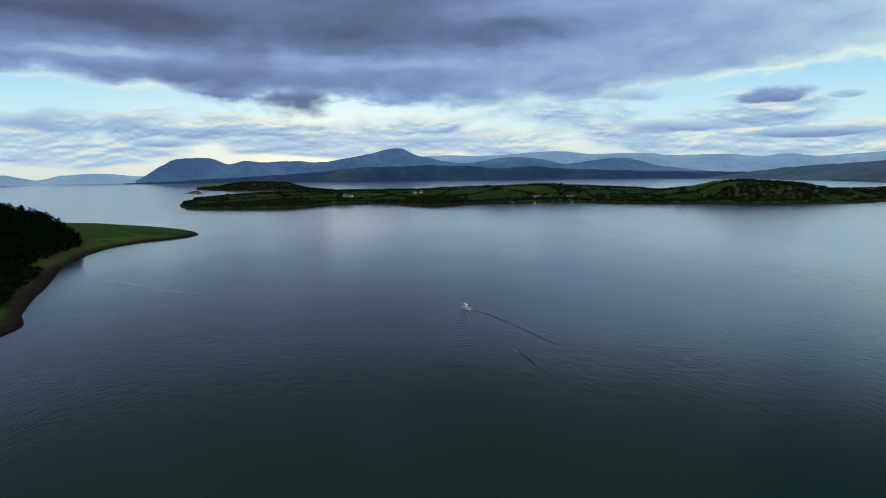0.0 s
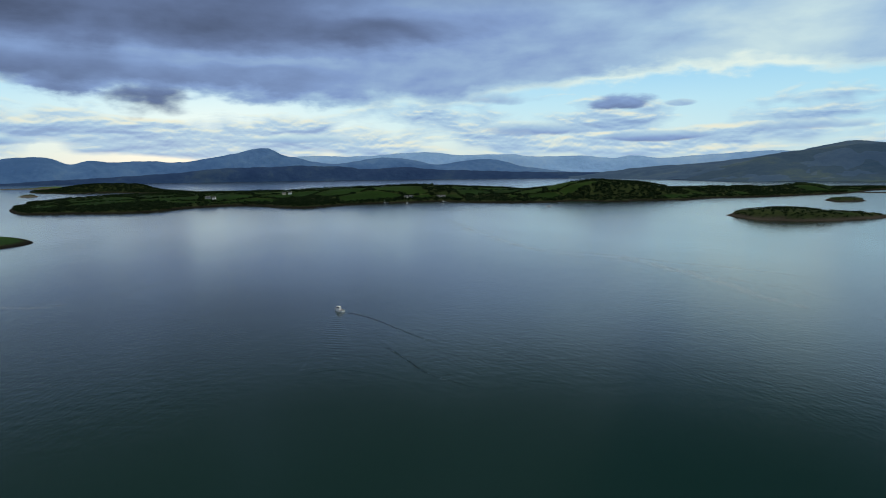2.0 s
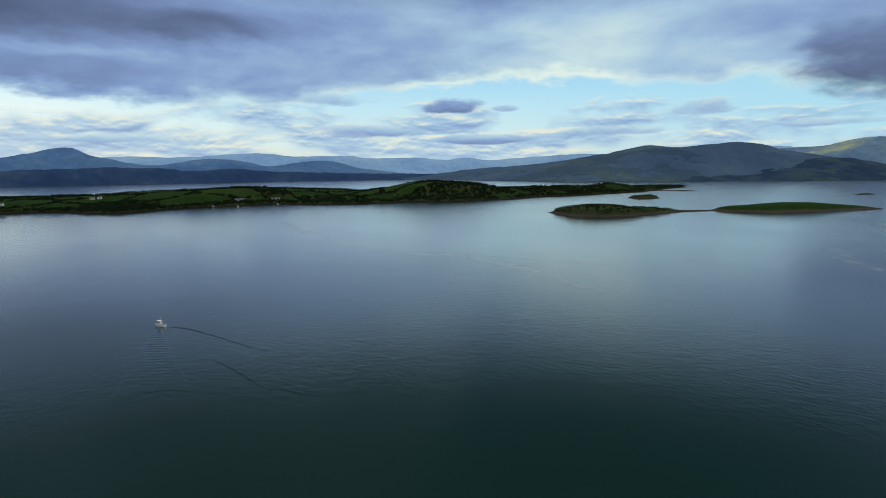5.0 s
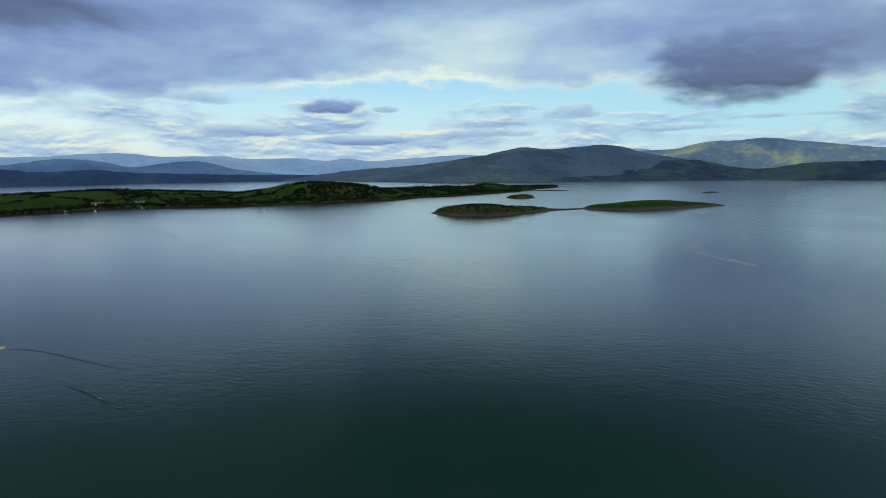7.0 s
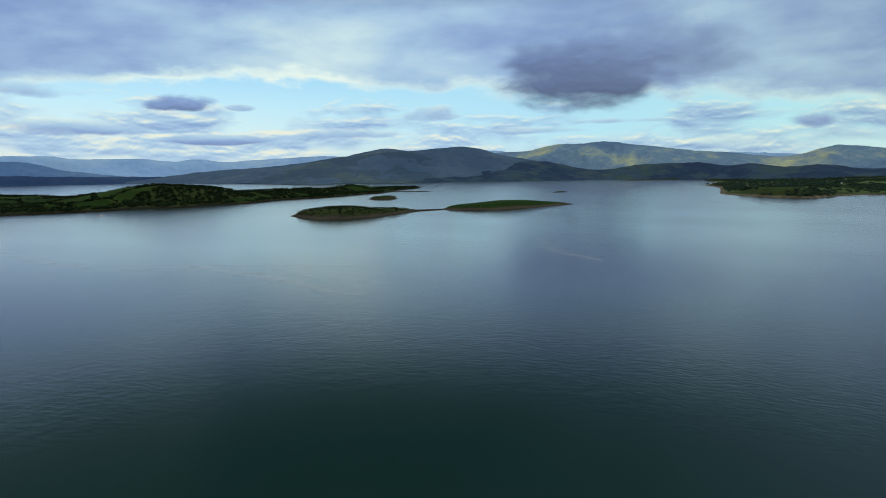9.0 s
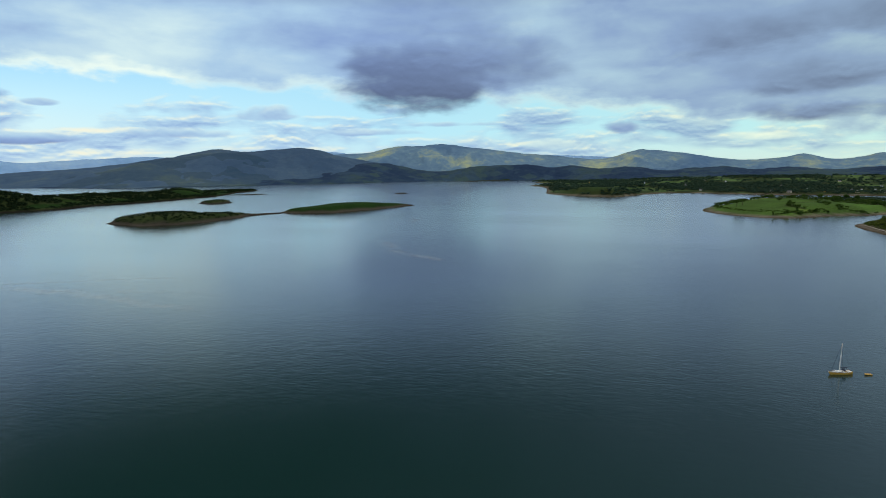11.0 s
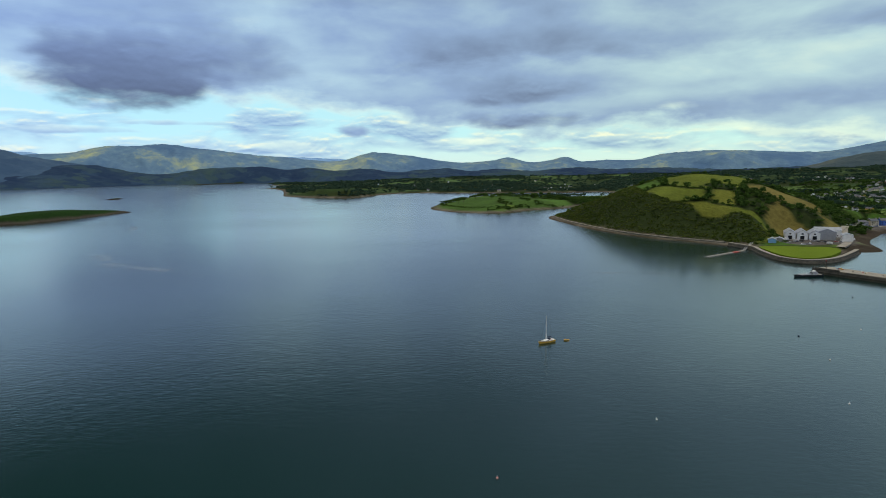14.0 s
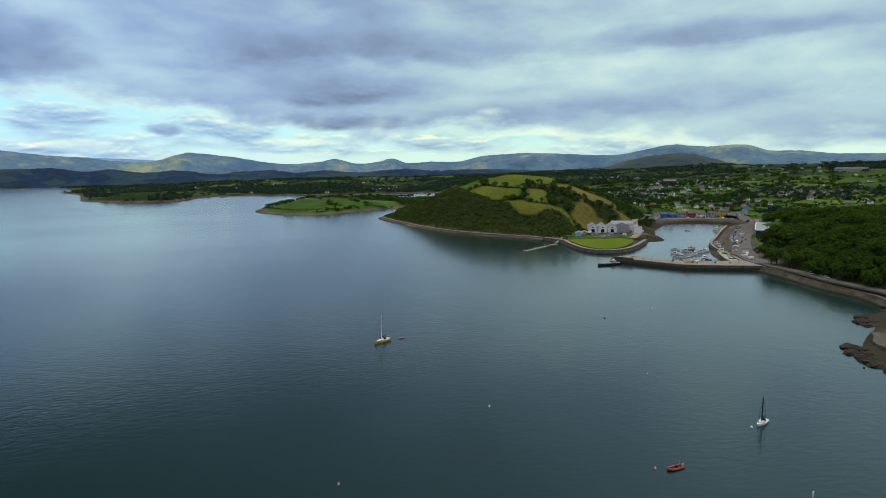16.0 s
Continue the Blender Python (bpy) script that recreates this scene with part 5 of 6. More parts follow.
# boat sheds and works behind the lawn
for k, (bx, by, dl) in enumerate([(604, -352, 0), (600, -362, 0), (596, -372, 0)]):
    s = gable_house("boat_shed", "white gabled boat shed with a grey sheet roof", WHITE, TIN, 24, 9.4, 6.2, 3.0, 2, 1, 0, "shed", False)
    s["group"] = "sheds behind the lawn"
    part("gable_door", box(B(), -12.15, -11.9, -1.8, 1.8, 0, 3.6), GLASS, s, "dark shed doorway")
    part("gable_window", box(B(), -12.15, -11.9, -0.9, 0.9, 4.9, 6.2), GLASS, s)
    put(s, bx + 12, by - 6, -28, GROUND_4)
s = gable_house("warehouse", "dark grey clad warehouse with a pale roof", GREY, TIN, 22, 16, 7.4, 3.2, 3, 1, 0, "warehouse", False)
put(s, 606, -389, -28, GROUND_4)
s = gable_house("warehouse", "blue-grey roofed warehouse behind the sheds", WHITE, TIN, 24, 14, 6.8, 2.6, 4, 1, 0, "warehouse", False)
put(s, 626, -404, 62, GROUND_4)
s = gable_house("shed", "white block building beside the quay road", WHITE, TIN, 13, 9, 6.0, 1.6, 3, 2, 0, "shed", False)
put(s, 585, -396, -28, GROUND_4)
s = gable_house("shed", "pale blue shed at the end of the foreshore path", PALE_BLUE, TIN, 11, 7, 3.6, 1.6, 2, 1, 0, "shed", True)
put(s, 578, -318, -30, GROUND_4)
s = gable_house("shed", "low grey lean-to workshop", GREY, TIN, 10, 7, 3.0, 1.2, 2, 1, 0, "shed", True)
put(s, 588, -331, -30, GROUND_4)

# long flat-roofed hall on the quay
hall = thing("hall", "long low hall with a pale flat roof and white parapet", "hall")
part("wall", box(B(), -46, 46, -8, 8, -3, 8.0, 0.1), CREAM, hall)
part("glazed_end", box(B(), -46.25, -46.02, -7.2, 7.2, 0.4, 7.4), BLUE_GLASS, hall, "dark blue glazed end wall")
part("roof", box(B(), -45.4, 45.4, -7.4, 7.4, 7.9, 8.2), TIN, hall, "pale felt flat roof")
for a_, b_, c_, d_ in ((-46.3, 46.3, -8.3, -7.4), (-46.3, 46.3, 7.4, 8.3), (-46.3, -45.3, -8.3, 8.3), (45.3, 46.3, -8.3, 8.3)):
    part("parapet", box(B(), a_, b_, c_, d_, 8.0, 8.9), WHITE, hall, "white parapet")
for i in range(14):
    part("window", box(B(), -43 + i * 6.2, -39 + i * 6.2, 7.95, 8.1, 1.2, 3.6), GLASS, hall)
part("entrance", box(B(), -48.4, -46.0, -4, 4, -1, 2.3), RED, hall, "brick red entrance porch")
put(hall, 521, -509, -46, 4.0)

# coloured terrace at the head of the harbour
TERRACE = [(GREY, "dark grey rendered"), (CREAM, "cream rendered"), (BLUE, "bright blue painted"), (BLUE, "bright blue painted"), (GREY, "slate grey rendered"), (RED, "brick red painted"), (WHITE, "white painted"), (GREY, "grey rendered"), (YELLOW, "yellow painted"), (WHITE, "white painted"), (WHITE, "white painted"), (CREAM, "cream rendered"), (PALE_BLUE, "pale blue painted"), (GREY, "grey rendered"), (CREAM, "cream rendered"), (RED, "dull red painted")]
row = dense(curve([(723, -506), (730, -556), (720, -598), (702, -640), (716, -676), (760, -716)], 6), 1.0)
for k, (m, words) in enumerate(TERRACE):
    i = int((k + 0.5) / len(TERRACE) * (len(row) - 2))
    d = row[i + 1] - row[i]
    t = math.degrees(math.atan2(d[1], d[0])) + 180
    s = gable_house("terraced_house", words + " terraced house with a slate roof", m, SLATE, 11.5, 8, 4.6 + 0.7 * (k % 3), 2.2, 3, 2, 1 + k % 2)
    s["group"] = "terrace at the head of the harbour"
    put(s, *row[i], t)

TYPES = []
for m, words in ((WHITE, "white rendered"), (CREAM, "cream rendered"), (WHITE, "white painted"), (GREY, "grey rendered"), (YELLOW, "pale yellow rendered")):
    w = 10 + 1.5 * len(TYPES)
    TYPES.append(gable_house("house", words + " house with a dark slate roof among trees", m, SLATE, w, 7.5, 4.8, 2.8, 3, 2, 1 + len(TYPES) % 2))
hr = random.Random(4)
SPOTS = []


def settle(cx, cy, sx, sy, count):
    """House places round a centre, clear of each other, the water and the steep wood."""
    tries = 0
    while count and tries < 3000:
        tries += 1
        x, y = hr.gauss(cx, sx), hr.gauss(cy, sy)
        if any((x - a) ** 2 + (y - b) ** 2 < 17**2 for a, b in SPOTS):
            continue
        if float(inland(mainland.shore, np.array([x]), np.array([y]))[0]) < 28 or ((x - 360) / 190) ** 2 + ((y + 530) / 170) ** 2 < 1:
            continue
        if min((x - a) ** 2 + (y - b) ** 2 for a, b in row[::6]) < 16**2 or ((x - 600) / 60) ** 2 + ((y + 375) / 60) ** 2 < 1:
            continue
        SPOTS.append((x, y))
        count -= 1


for spot in ((790, -680, 55, 55, 14), (880, -775, 60, 60, 8), (1075, -780, 70, 70, 30), (1230, -980, 80, 60, 20), (1040, -890, 50, 60, 12), (700, -850, 70, 60, 14), (930, -1030, 90, 60, 16), (520, -640, 40, 40, 4), (815, -590, 30, 30, 5), (1100, -480, 70, 50, 8), (1490, -570, 110, 60, 14), (1850, -900, 160, 200, 20), (2000, -350, 150, 200, 18), (1650, -700, 180, 150, 16), (2150, 60, 150, 150, 12), (1400, -1500, 300, 200, 18), (2500, 500, 250, 60, 6)):
    settle(*spot)
for k, (hx, hy) in enumerate(SPOTS):
    src = TYPES[(0, 2, 0, 1, 3, 0, 4, 2)[k % 8]]
    z = mainland.at(hx, hy)
    if k < len(TYPES):
        src = TYPES[k]
        put(src, hx, hy, hr.uniform(0, 360), z)
        src.matrix_basis = src.matrix_basis @ Matrix.Scale(0.78, 4)
    else:
        copy_thing(src, pose(hx, hy, z, 0, 0, hr.uniform(0, 360)) @ Matrix.Scale(hr.uniform(0.66, 0.86), 4))
for k, (hx, hy) in enumerate([(220, 1432), (232, 1436), (301, 1440), (312, 1436), (-69, 1520), (-55, 1526), (-239, 1478), (-225, 1474), (640, 1568), (424, 1740)]):
    copy_thing(TYPES[(0, 3, 0, 2, 1)[k % 5]], pose(hx, hy, island.at(hx, hy), 0, 0, hr.uniform(-25, 25)))
# trees in the gardens between the houses
tr = np.random.default_rng(17)
tx, ty = tr.uniform(650, 1330, 2300), tr.uniform(-1080, -520, 2300)
taken = np.array(SPOTS + [tuple(q) for q in row[::8]])
clear = (np.hypot(tx[:, None] - taken[:, 0], ty[:, None] - taken[:, 1]).min(1) > 11) & (inland(mainland.shore, tx, ty) > 75) & (fbm(tx, ty, 0.011, 4, 5) > 0.0)
clear &= np.hypot(tx - 740, ty + 640) > 60
tx, ty = tx[clear], ty[clear]
planted("garden_trees", BROAD_FAR, tx, ty, mainland.height(tx, ty), tr.uniform(7, 13, len(tx)), tr.uniform(6, 11, len(tx)), [HAZED_LEAF, BARK], "dark garden trees between the houses of the town", "trees", 18)
cottage = gable_house("house", "small white house with a slate roof on the far hillside", WHITE, SLATE, 9.0, 6.5, 3.4, 2.2, 2, 1, 1, "house", False)
grey_cottage = gable_house("house", "small cream house with a slate roof on the far hillside", CREAM, SLATE, 10.0, 6.5, 4.2, 2.2, 2, 1, 1, "house", False)
put(cottage, 868, -905, 30)
put(grey_cottage, 852, -930, 10)
first = len(SPOTS)
for spot in ((850, -930, 45, 40, 14), (1010, -735, 40, 35, 14), (1120, -830, 50, 40, 16), (1420, -1000, 90, 60, 14), (1650, -640, 120, 90, 12), (1900, -420, 150, 150, 10), (1300, -1500, 200, 150, 12)):
    settle(*spot)
for k, (hx, hy) in enumerate(SPOTS[first:]):
    copy_thing((cottage, grey_cottage, cottage)[k % 3], pose(hx, hy, mainland.at(hx, hy) + 0.1, 0, 0, hr.uniform(0, 360)))
school = gable_house("barn", "long low grey roofed agricultural barn", GREY, SLATE, 60, 26, 6, 4, 5, 1, 0, "barn", False)
put(school, 1000, -1245, 20)
clinic = gable_house("hall", "brick orange block building among white houses", ORANGE, TIN, 30, 14, 8, 2, 5, 2, 0, "hall", False)
put(clinic, 1290, -1000, 35)


# ---- boats ----
def hull_mesh(length, beam, free, draft=0.4, stern=0.75, sheer=0.25, n=14):
    """A lofted hull: bow at +x. Returns a bmesh with an open top, and the deck edge."""
    bm = B()
    rows, rim = [], []
    for i in range(n + 1):
        t = i / n
        x = -length / 2 + t * length
        b = beam / 2 * (stern + (1 - stern) * math.sin(min(t / 0.45, 1) * math.pi / 2)) * (1 - max(0, (t - 0.40) / 0.60) ** 1.7)
        b = max(b, 0.03)
        top = free * (1 + sheer * (2 * t - 0.8) ** 2)
        low = -draft * math.sin(min(1, 0.15 + t * 1.1) * math.pi) ** 0.6 if 0.02 < t < 0.97 else 0.0
        sec = [(0, low), (b * 0.55, low * 0.75), (b * 0.86, 0.05 * free), (b * 0.97, 0.5 * free), (b, top)]
        pts = [(-y, z) for y, z in sec[:0:-1]] + sec
        rows.append([bm.verts.new((x + 1.5 * max(0, t - 0.6) * z, y, z)) for y, z in pts])
        rim.append((x + 1.5 * max(0, t - 0.6) * top, b, top))
    for a, c in zip(rows[:-1], rows[1:]):
        for i in range(len(a) - 1):
            bm.faces.new((a[i], c[i], c[i + 1], a[i + 1]))
    bm.faces.new(rows[0])
    bmesh.ops.recalc_face_normals(bm, faces=bm.faces)
    return bm, rim


def deck_mesh(rim, drop=0.08):
    bm = B()
    rows = [(bm.verts.new((x, -b * 0.97, z - drop)), bm.verts.new((x, 0, z - drop + 0.06)), bm.verts.new((x, b * 0.97, z - drop))) for x, b, z in rim]
    for a, c in zip(rows[:-1], rows[1:]):
        bm.faces.new((a[0], a[1], c[1], c[0]))
        bm.faces.new((a[1], a[2], c[2], c[1]))
    bmesh.ops.recalc_face_normals(bm, faces=bm.faces)
    return bm


def sailing_boat(label, length, beam, mast, hull_mat, deck_mat, mast_mat, cover_mat):
    root = thing("sailing_boat", label, "sailing boat")
    bm, rim = hull_mesh(length, beam, 0.105 * length)
    f = 0.105 * length
    part("hull", bm, hull_mat, root)
    part("deck", deck_mesh(rim), deck_mat, root)
    part("rubbing_strake", deck_strake(rim), GELCOAT, root, "pale rubbing strake")
    cabin = box(B(), -0.12 * length, 0.22 * length, -beam * 0.27, beam * 0.27, f * 0.9, f * 1.45, 0.12)
    coach_roof = part("cabin", cabin, GELCOAT, root, "white coach roof")
    for s in (-1, 1):
        part("cabin_window", box(B(), -0.08 * length, 0.16 * length, s * beam * 0.275 - 0.02, s * beam * 0.275 + 0.02, f * 1.08, f * 1.3), GLASS, coach_roof)
    part("cockpit", box(B(), -0.36 * length, -0.15 * length, -beam * 0.22, beam * 0.22, f * 0.75, f * 1.02, 0.03), TEAK, root)
    spar = part("mast", rod(B(), (0.06 * length, 0, f), (0.03 * length, 0, mast), 0.21, 0.15), mast_mat, root)
    part("boom", rod(B(), (0.05 * length, 0, f * 1.45 + 0.9), (-0.33 * length, 0, f * 1.45 + 1.0), 0.07), mast_mat, root)
    bm = box(B(), -0.31 * length, 0.03 * length, -0.16, 0.16, f * 1.45 + 0.92, f * 1.45 + 1.34, 0.1)
    part("sail_cover", bm, cover_mat, root)
    part("spreader", rod(B(), (0.045 * length, -0.9, mast * 0.58), (0.045 * length, 0.9, mast * 0.58), 0.035), mast_mat, spar)
    part("furled_jib", rod(B(), (0.47 * length, 0, f * 1.2), (0.04 * length, 0, mast * 0.96), 0.06, 0.03), cover_mat, root)
    part("backstay", rod(B(), (-0.49 * length, 0, f), (0.03 * length, 0, mast), 0.02), BLACK_HULL, root)
    for s in (-1, 1):
        bm = rod(B(), (0.02 * length, s * beam * 0.45, f), (0.045 * length, s * 0.9, mast * 0.58), 0.02)
        rod(bm, (0.045 * length, s * 0.9, mast * 0.58), (0.03 * length, 0, mast * 0.98), 0.02)
        part("shroud", bm, BLACK_HULL, root)
    bm = B()
    for s in (-1, 1):
        for i in range(2, 13, 2):
            x, b, z = rim[i]
            rod(bm, (x, s * b * 0.95, z), (x, s * b * 0.95, z + 0.6), 0.02)
        for i in range(2, 11, 2):
            x, b, z = rim[i]
            x2, b2, z2 = rim[i + 2]
            rod(bm, (x, s * b * 0.95, z + 0.6), (x2, s * b2 * 0.95, z2 + 0.6), 0.015)
    part("guard_rail", bm, ALLOY, root)
    part("spray_hood", box(B(), -0.2 * length, -0.1 * length, -beam * 0.28, beam * 0.28, f * 1.3, f * 1.3 + 0.75, 0.25), cover_mat, root)
    part("rudder", box(B(), -0.52 * length, -0.47 * length, -0.03, 0.03, -0.5, f * 0.9), hull_mat, root)
    return root


def deck_strake(rim):
    bm = B()
    for s in (-1, 1):
        for (x, b, z), (x2, b2, z2) in zip(rim[:-1], rim[1:]):
            rod(bm, (x, s * b, z), (x2, s * b2, z2), 0.05, 0.05, 5)
    return bm


yacht = sailing_boat("yellow-hulled wooden sailing yacht at anchor, sails furled", 8.6, 2.7, 12.2, OCHRE, GELCOAT, GELCOAT, NAVY)
yacht.matrix_basis = pose(279.5, -40.5, 0.0, 0, 0, 118)
part("cap_rail", deck_strake([(x, b, z + 0.1) for x, b, z in hull_mesh(8.6, 2.7, 0.9)[1]]), TEAK, yacht)
sloop = sailing_boat("small white sailing sloop on a mooring", 6.2, 2.2, 8.6, GELCOAT, GELCOAT, NAVY, NAVY)
sloop.matrix_basis = pose(155.5, -131, 0.0, 0, 0, 112)
mast_boat = sailing_boat("white sailing boat with a pale mast on a mooring", 7.0, 2.4, 10.0, GELCOAT, TEAK, GELCOAT, NAVY)
mast_boat.matrix_basis = pose(109, -96, 0.0, 0, 0, 140)


def open_boat(name, label, length, beam, tube, inner, motor=True):
    """An inflatable or open dinghy: tubes round a floor, thwarts and an outboard."""
    root = thing(name, label, "dinghy")
    bm = B()
    r = beam * 0.15
    path = [(-length / 2, -beam / 2 + r), (length * 0.2, -beam / 2 + r), (length * 0.4, -beam * 0.22), (length / 2, 0), (length * 0.4, beam * 0.22), (length * 0.2, beam / 2 - r), (-length / 2, beam / 2 - r)]
    line = curve(path, 4)
    for a, b in zip(line[:-1], line[1:]):
        ra, rb = (max(0, q[0] / length) * 0.35 for q in (a, b))
        rod(bm, (*a, 0.25 + ra), (*b, 0.25 + rb), r, r, 8)
    part("tube", bm, tube, root)
    part("floor", prism(B(), [tuple(q) for q in path], 0.02, 0.14), inner, root)
    for x in (-0.18, 0.12):
        part("thwart", box(B(), x * length - 0.14, x * length + 0.14, -beam * 0.36, beam * 0.36, 0.36, 0.44), inner, root)
    if motor:
        bm = box(B(), -length / 2 - 0.35, -length / 2 + 0.05, -0.16, 0.16, 0.45, 0.95, 0.06)
        box(bm, -length / 2 - 0.2, -length / 2 - 0.06, -0.06, 0.06, -0.5, 0.5)
        part("outboard", bm, GELCOAT, root, "white outboard motor")
    return root


tender = open_boat("dinghy", "small yellow tender dinghy moored behind the yacht", 2.5, 1.3, OCHRE, TEAK, False)
tender.matrix_basis = pose(282, -50, 0, 0, 0, 110)
rib = open_boat("inflatable_boat", "red inflatable boat with a white outboard on a mooring", 4.8, 2.0, ORANGE, NAVY)
rib.matrix_basis = pose(141.5, -88, 0, 0, 0, 96)
part("console", box(B(), -0.7, -0.2, -0.3, 0.3, 0.2, 0.95, 0.08), BARK, rib)
part("grab_frame", rod(rod(B(), (-1.9, -0.6, 0.5), (-1.9, -0.6, 1.6), 0.04), (-1.9, 0.6, 0.5), (-1.9, 0.6, 1.6), 0.04), ALLOY, rib)


def motor_boat(name, label, length, beam, hull_mat, house=0.35, house_x=0.05, mast=3.2, category="motor boat", house_mat=None):
    root = thing(name, label, category)
    bm, rim = hull_mesh(length, beam, 0.13 * length, stern=0.85)
    f = 0.13 * length
    part("hull", bm, hull_mat, root)
    part("deck", deck_mesh(rim), CONCRETE, root)
    a, b = (house_x - house / 2) * length, (house_x + house / 2) * length
    cabin = part("wheelhouse", box(B(), a, b, -beam * 0.3, beam * 0.3, f * 0.8, f + 1.9, 0.12), house_mat or GELCOAT, root)
    part("windscreen", box(B(), b - 0.03, b + 0.04, -beam * 0.25, beam * 0.25, f + 0.9, f + 1.6), GLASS, cabin)
    for s in (-1, 1):
        part("side_window", box(B(), a + 0.3, b - 0.3, s * beam * 0.3 - 0.03, s * beam * 0.3 + 0.03, f + 0.9, f + 1.6), GLASS, cabin)
    part("mast", rod(B(), (a + 0.4, 0, f + 1.8), (a + 0.4, 0, f + 1.8 + mast), 0.06, 0.03), ALLOY, root)
    part("strake", deck_strake(rim), RUBBER, root)
    bm = B()
    for s in (-1, 1):
        for (x, q, z), (x2, q2, z2) in zip(rim[8:12], rim[9:13]):
            rod(bm, (x, s * q * 0.95, z), (x, s * q * 0.95, z + 0.7), 0.03)
            rod(bm, (x, s * q * 0.95, z + 0.7), (x2, s * q2 * 0.95, z2 + 0.7), 0.03)
    part("bow_rail", bm, ALLOY, root)
    return root


skiff = open_boat("dinghy", "small dark open boat moored in the inner harbour", 5.0, 1.9, NAVY, TEAK, False)
skiff.matrix_basis = pose(418, -345, 0, 0, 0, 30)
launch = motor_boat("motor_boat", "white motor launch heading out across the bay", 7.5, 2.6, GELCOAT)
launch.matrix_basis = pose(13, 342, 0, 0, 0, 125)
cruiser = motor_boat("motor_boat", "white cabin cruiser in the inner harbour", 8.0, 2.8, GELCOAT)
cruiser.matrix_basis = pose(463, -361, 0, 0, 0, 40)
trawler = motor_boat("fishing_boat", "dark blue fishing boat tied up in the harbour", 12, 4, NAVY, 0.25, -0.15, 5, "fishing boat")
trawler.matrix_basis = pose(300, 1372, 0, 0, 0, 20)
smack = motor_boat("fishing_boat", "red-hulled fishing boat inside the pier", 11, 3.8, ORANGE, 0.25, -0.15, 5, "fishing boat")
smack.matrix_basis = pose(404, -322, 0, 0, 0, -52)
for x, y, r, src in ((480, -381, 10, cruiser), (453, -368, 75, cruiser), (443, -354, 20, cruiser), (470, -369, 100, smack), (474, -358, 30, cruiser), (416, -338, 150, cruiser), (424, -330, 140, cruiser), (423, -346, 120, cruiser), (432, -322, 145, cruiser), (412, -326, 140, smack), (440, -344, 60, cruiser), (606, -482, 70, skiff), (600, -520, 45, cruiser), (584, -505, 40, cruiser), (163, 1373, 10, trawler), (211, 1364, 80, cruiser), (471, 1149, 0, cruiser), (452, -340, 30, cruiser), (436, -333, 70, cruiser), (458, -377, 15, cruiser)):
    copy_thing(src, pose(x, y, 0, 0, 0, r))

# boats laid up on the jetty
for x, y, r in ((474, -404, 40), (463, -397, 130), (455, -390, 35), (444, -381, 125), (434, -374, 40), (424, -367, 30), (411, -359, 140), (400, -352, 25)):
    copy_thing(cruiser if r > 35 else skiff, pose(x, y, 3.1, 0, 0, r))

ferry = thing("workboat", "long black-hulled workboat moored off the pier head", "workboat")
bm, rim = hull_mesh(21, 5.5, 1.5, 0.5, 0.95, 0.1)
part("hull", bm, BLACK_HULL, ferry)
part("deck", deck_mesh(rim, 0.3), CONCRETE, ferry, "grey steel deck")
part("wheelhouse", box(B(), -6.5, -2.5, -1.6, 1.6, 1.0, 3.3, 0.15), GREY, ferry)
part("upper_bridge", box(B(), -5.4, -3.8, -0.9, 0.9, 3.3, 4.2, 0.15), WHITE, ferry)
part("bridge_window", box(B(), -2.55, -2.45, -1.3, 1.3, 2.2, 2.9), GLASS, ferry)
part("hold_cover", box(B(), -1, 6.5, -1.7, 1.7, 1.2, 1.9, 0.1), GREY, ferry)
part("mast", rod(B(), (-4.5, 0, 4.1), (-4.5, 0, 6.8), 0.08), ALLOY, ferry)
bm = B()
for s in (-1, 1):
    for (x, q, z), (x2, q2, z2) in zip(rim[1:12], rim[2:13]):
        rod(bm, (x, s * q * 0.97, z), (x, s * q * 0.97, z + 0.9), 0.04)
        rod(bm, (x, s * q * 0.97, z + 0.9), (x2, s * q2 * 0.97, z2 + 0.9), 0.035)
part("railing", bm, ALLOY, ferry)
for i in (2, 5, 8, 11):
    x, q, z = rim[i]
    bm = B()
    bmesh.ops.create_cone(bm, cap_ends=True, segments=10, radius1=0.45, radius2=0.45, depth=0.3, matrix=pose(x, -q - 0.12, z * 0.55, 90))
    part("tyre_fender", bm, RUBBER, ferry)
ferry.matrix_basis = pose(426.5, -255.5, 0, 0, 0, 98)

# pontoon and gangway
pontoon = thing("pontoon", "floating pontoon with a red end and a gangway", "pontoon")
a, b, c = Vector((521, -228, 0)), Vector((556, -279, 0)), Vector((588, -305, 0))
turn = math.degrees(math.atan2(b.y - a.y, b.x - a.x))
for i in range(6):
    p = a + (b - a) * ((i + 0.5) / 6)
    s = part("deck", box(B(), -4.9, 4.9, -1.5, 1.5, -0.2, 0.55, 0.05), RED if i == 4 else CONCRETE, pontoon, "red painted deck" if i == 4 else "")
    s.matrix_basis = pose(*p, 0, 0, turn)
for i in (0, 2, 4, 6):
    p = a + (b - a) * (i / 6)
    part("pile", rod(B(), (p.x + 1.7, p.y + 1.0, -3), (p.x + 1.7, p.y + 1.0, 1.9), 0.2), GREY, pontoon)
bm = B()
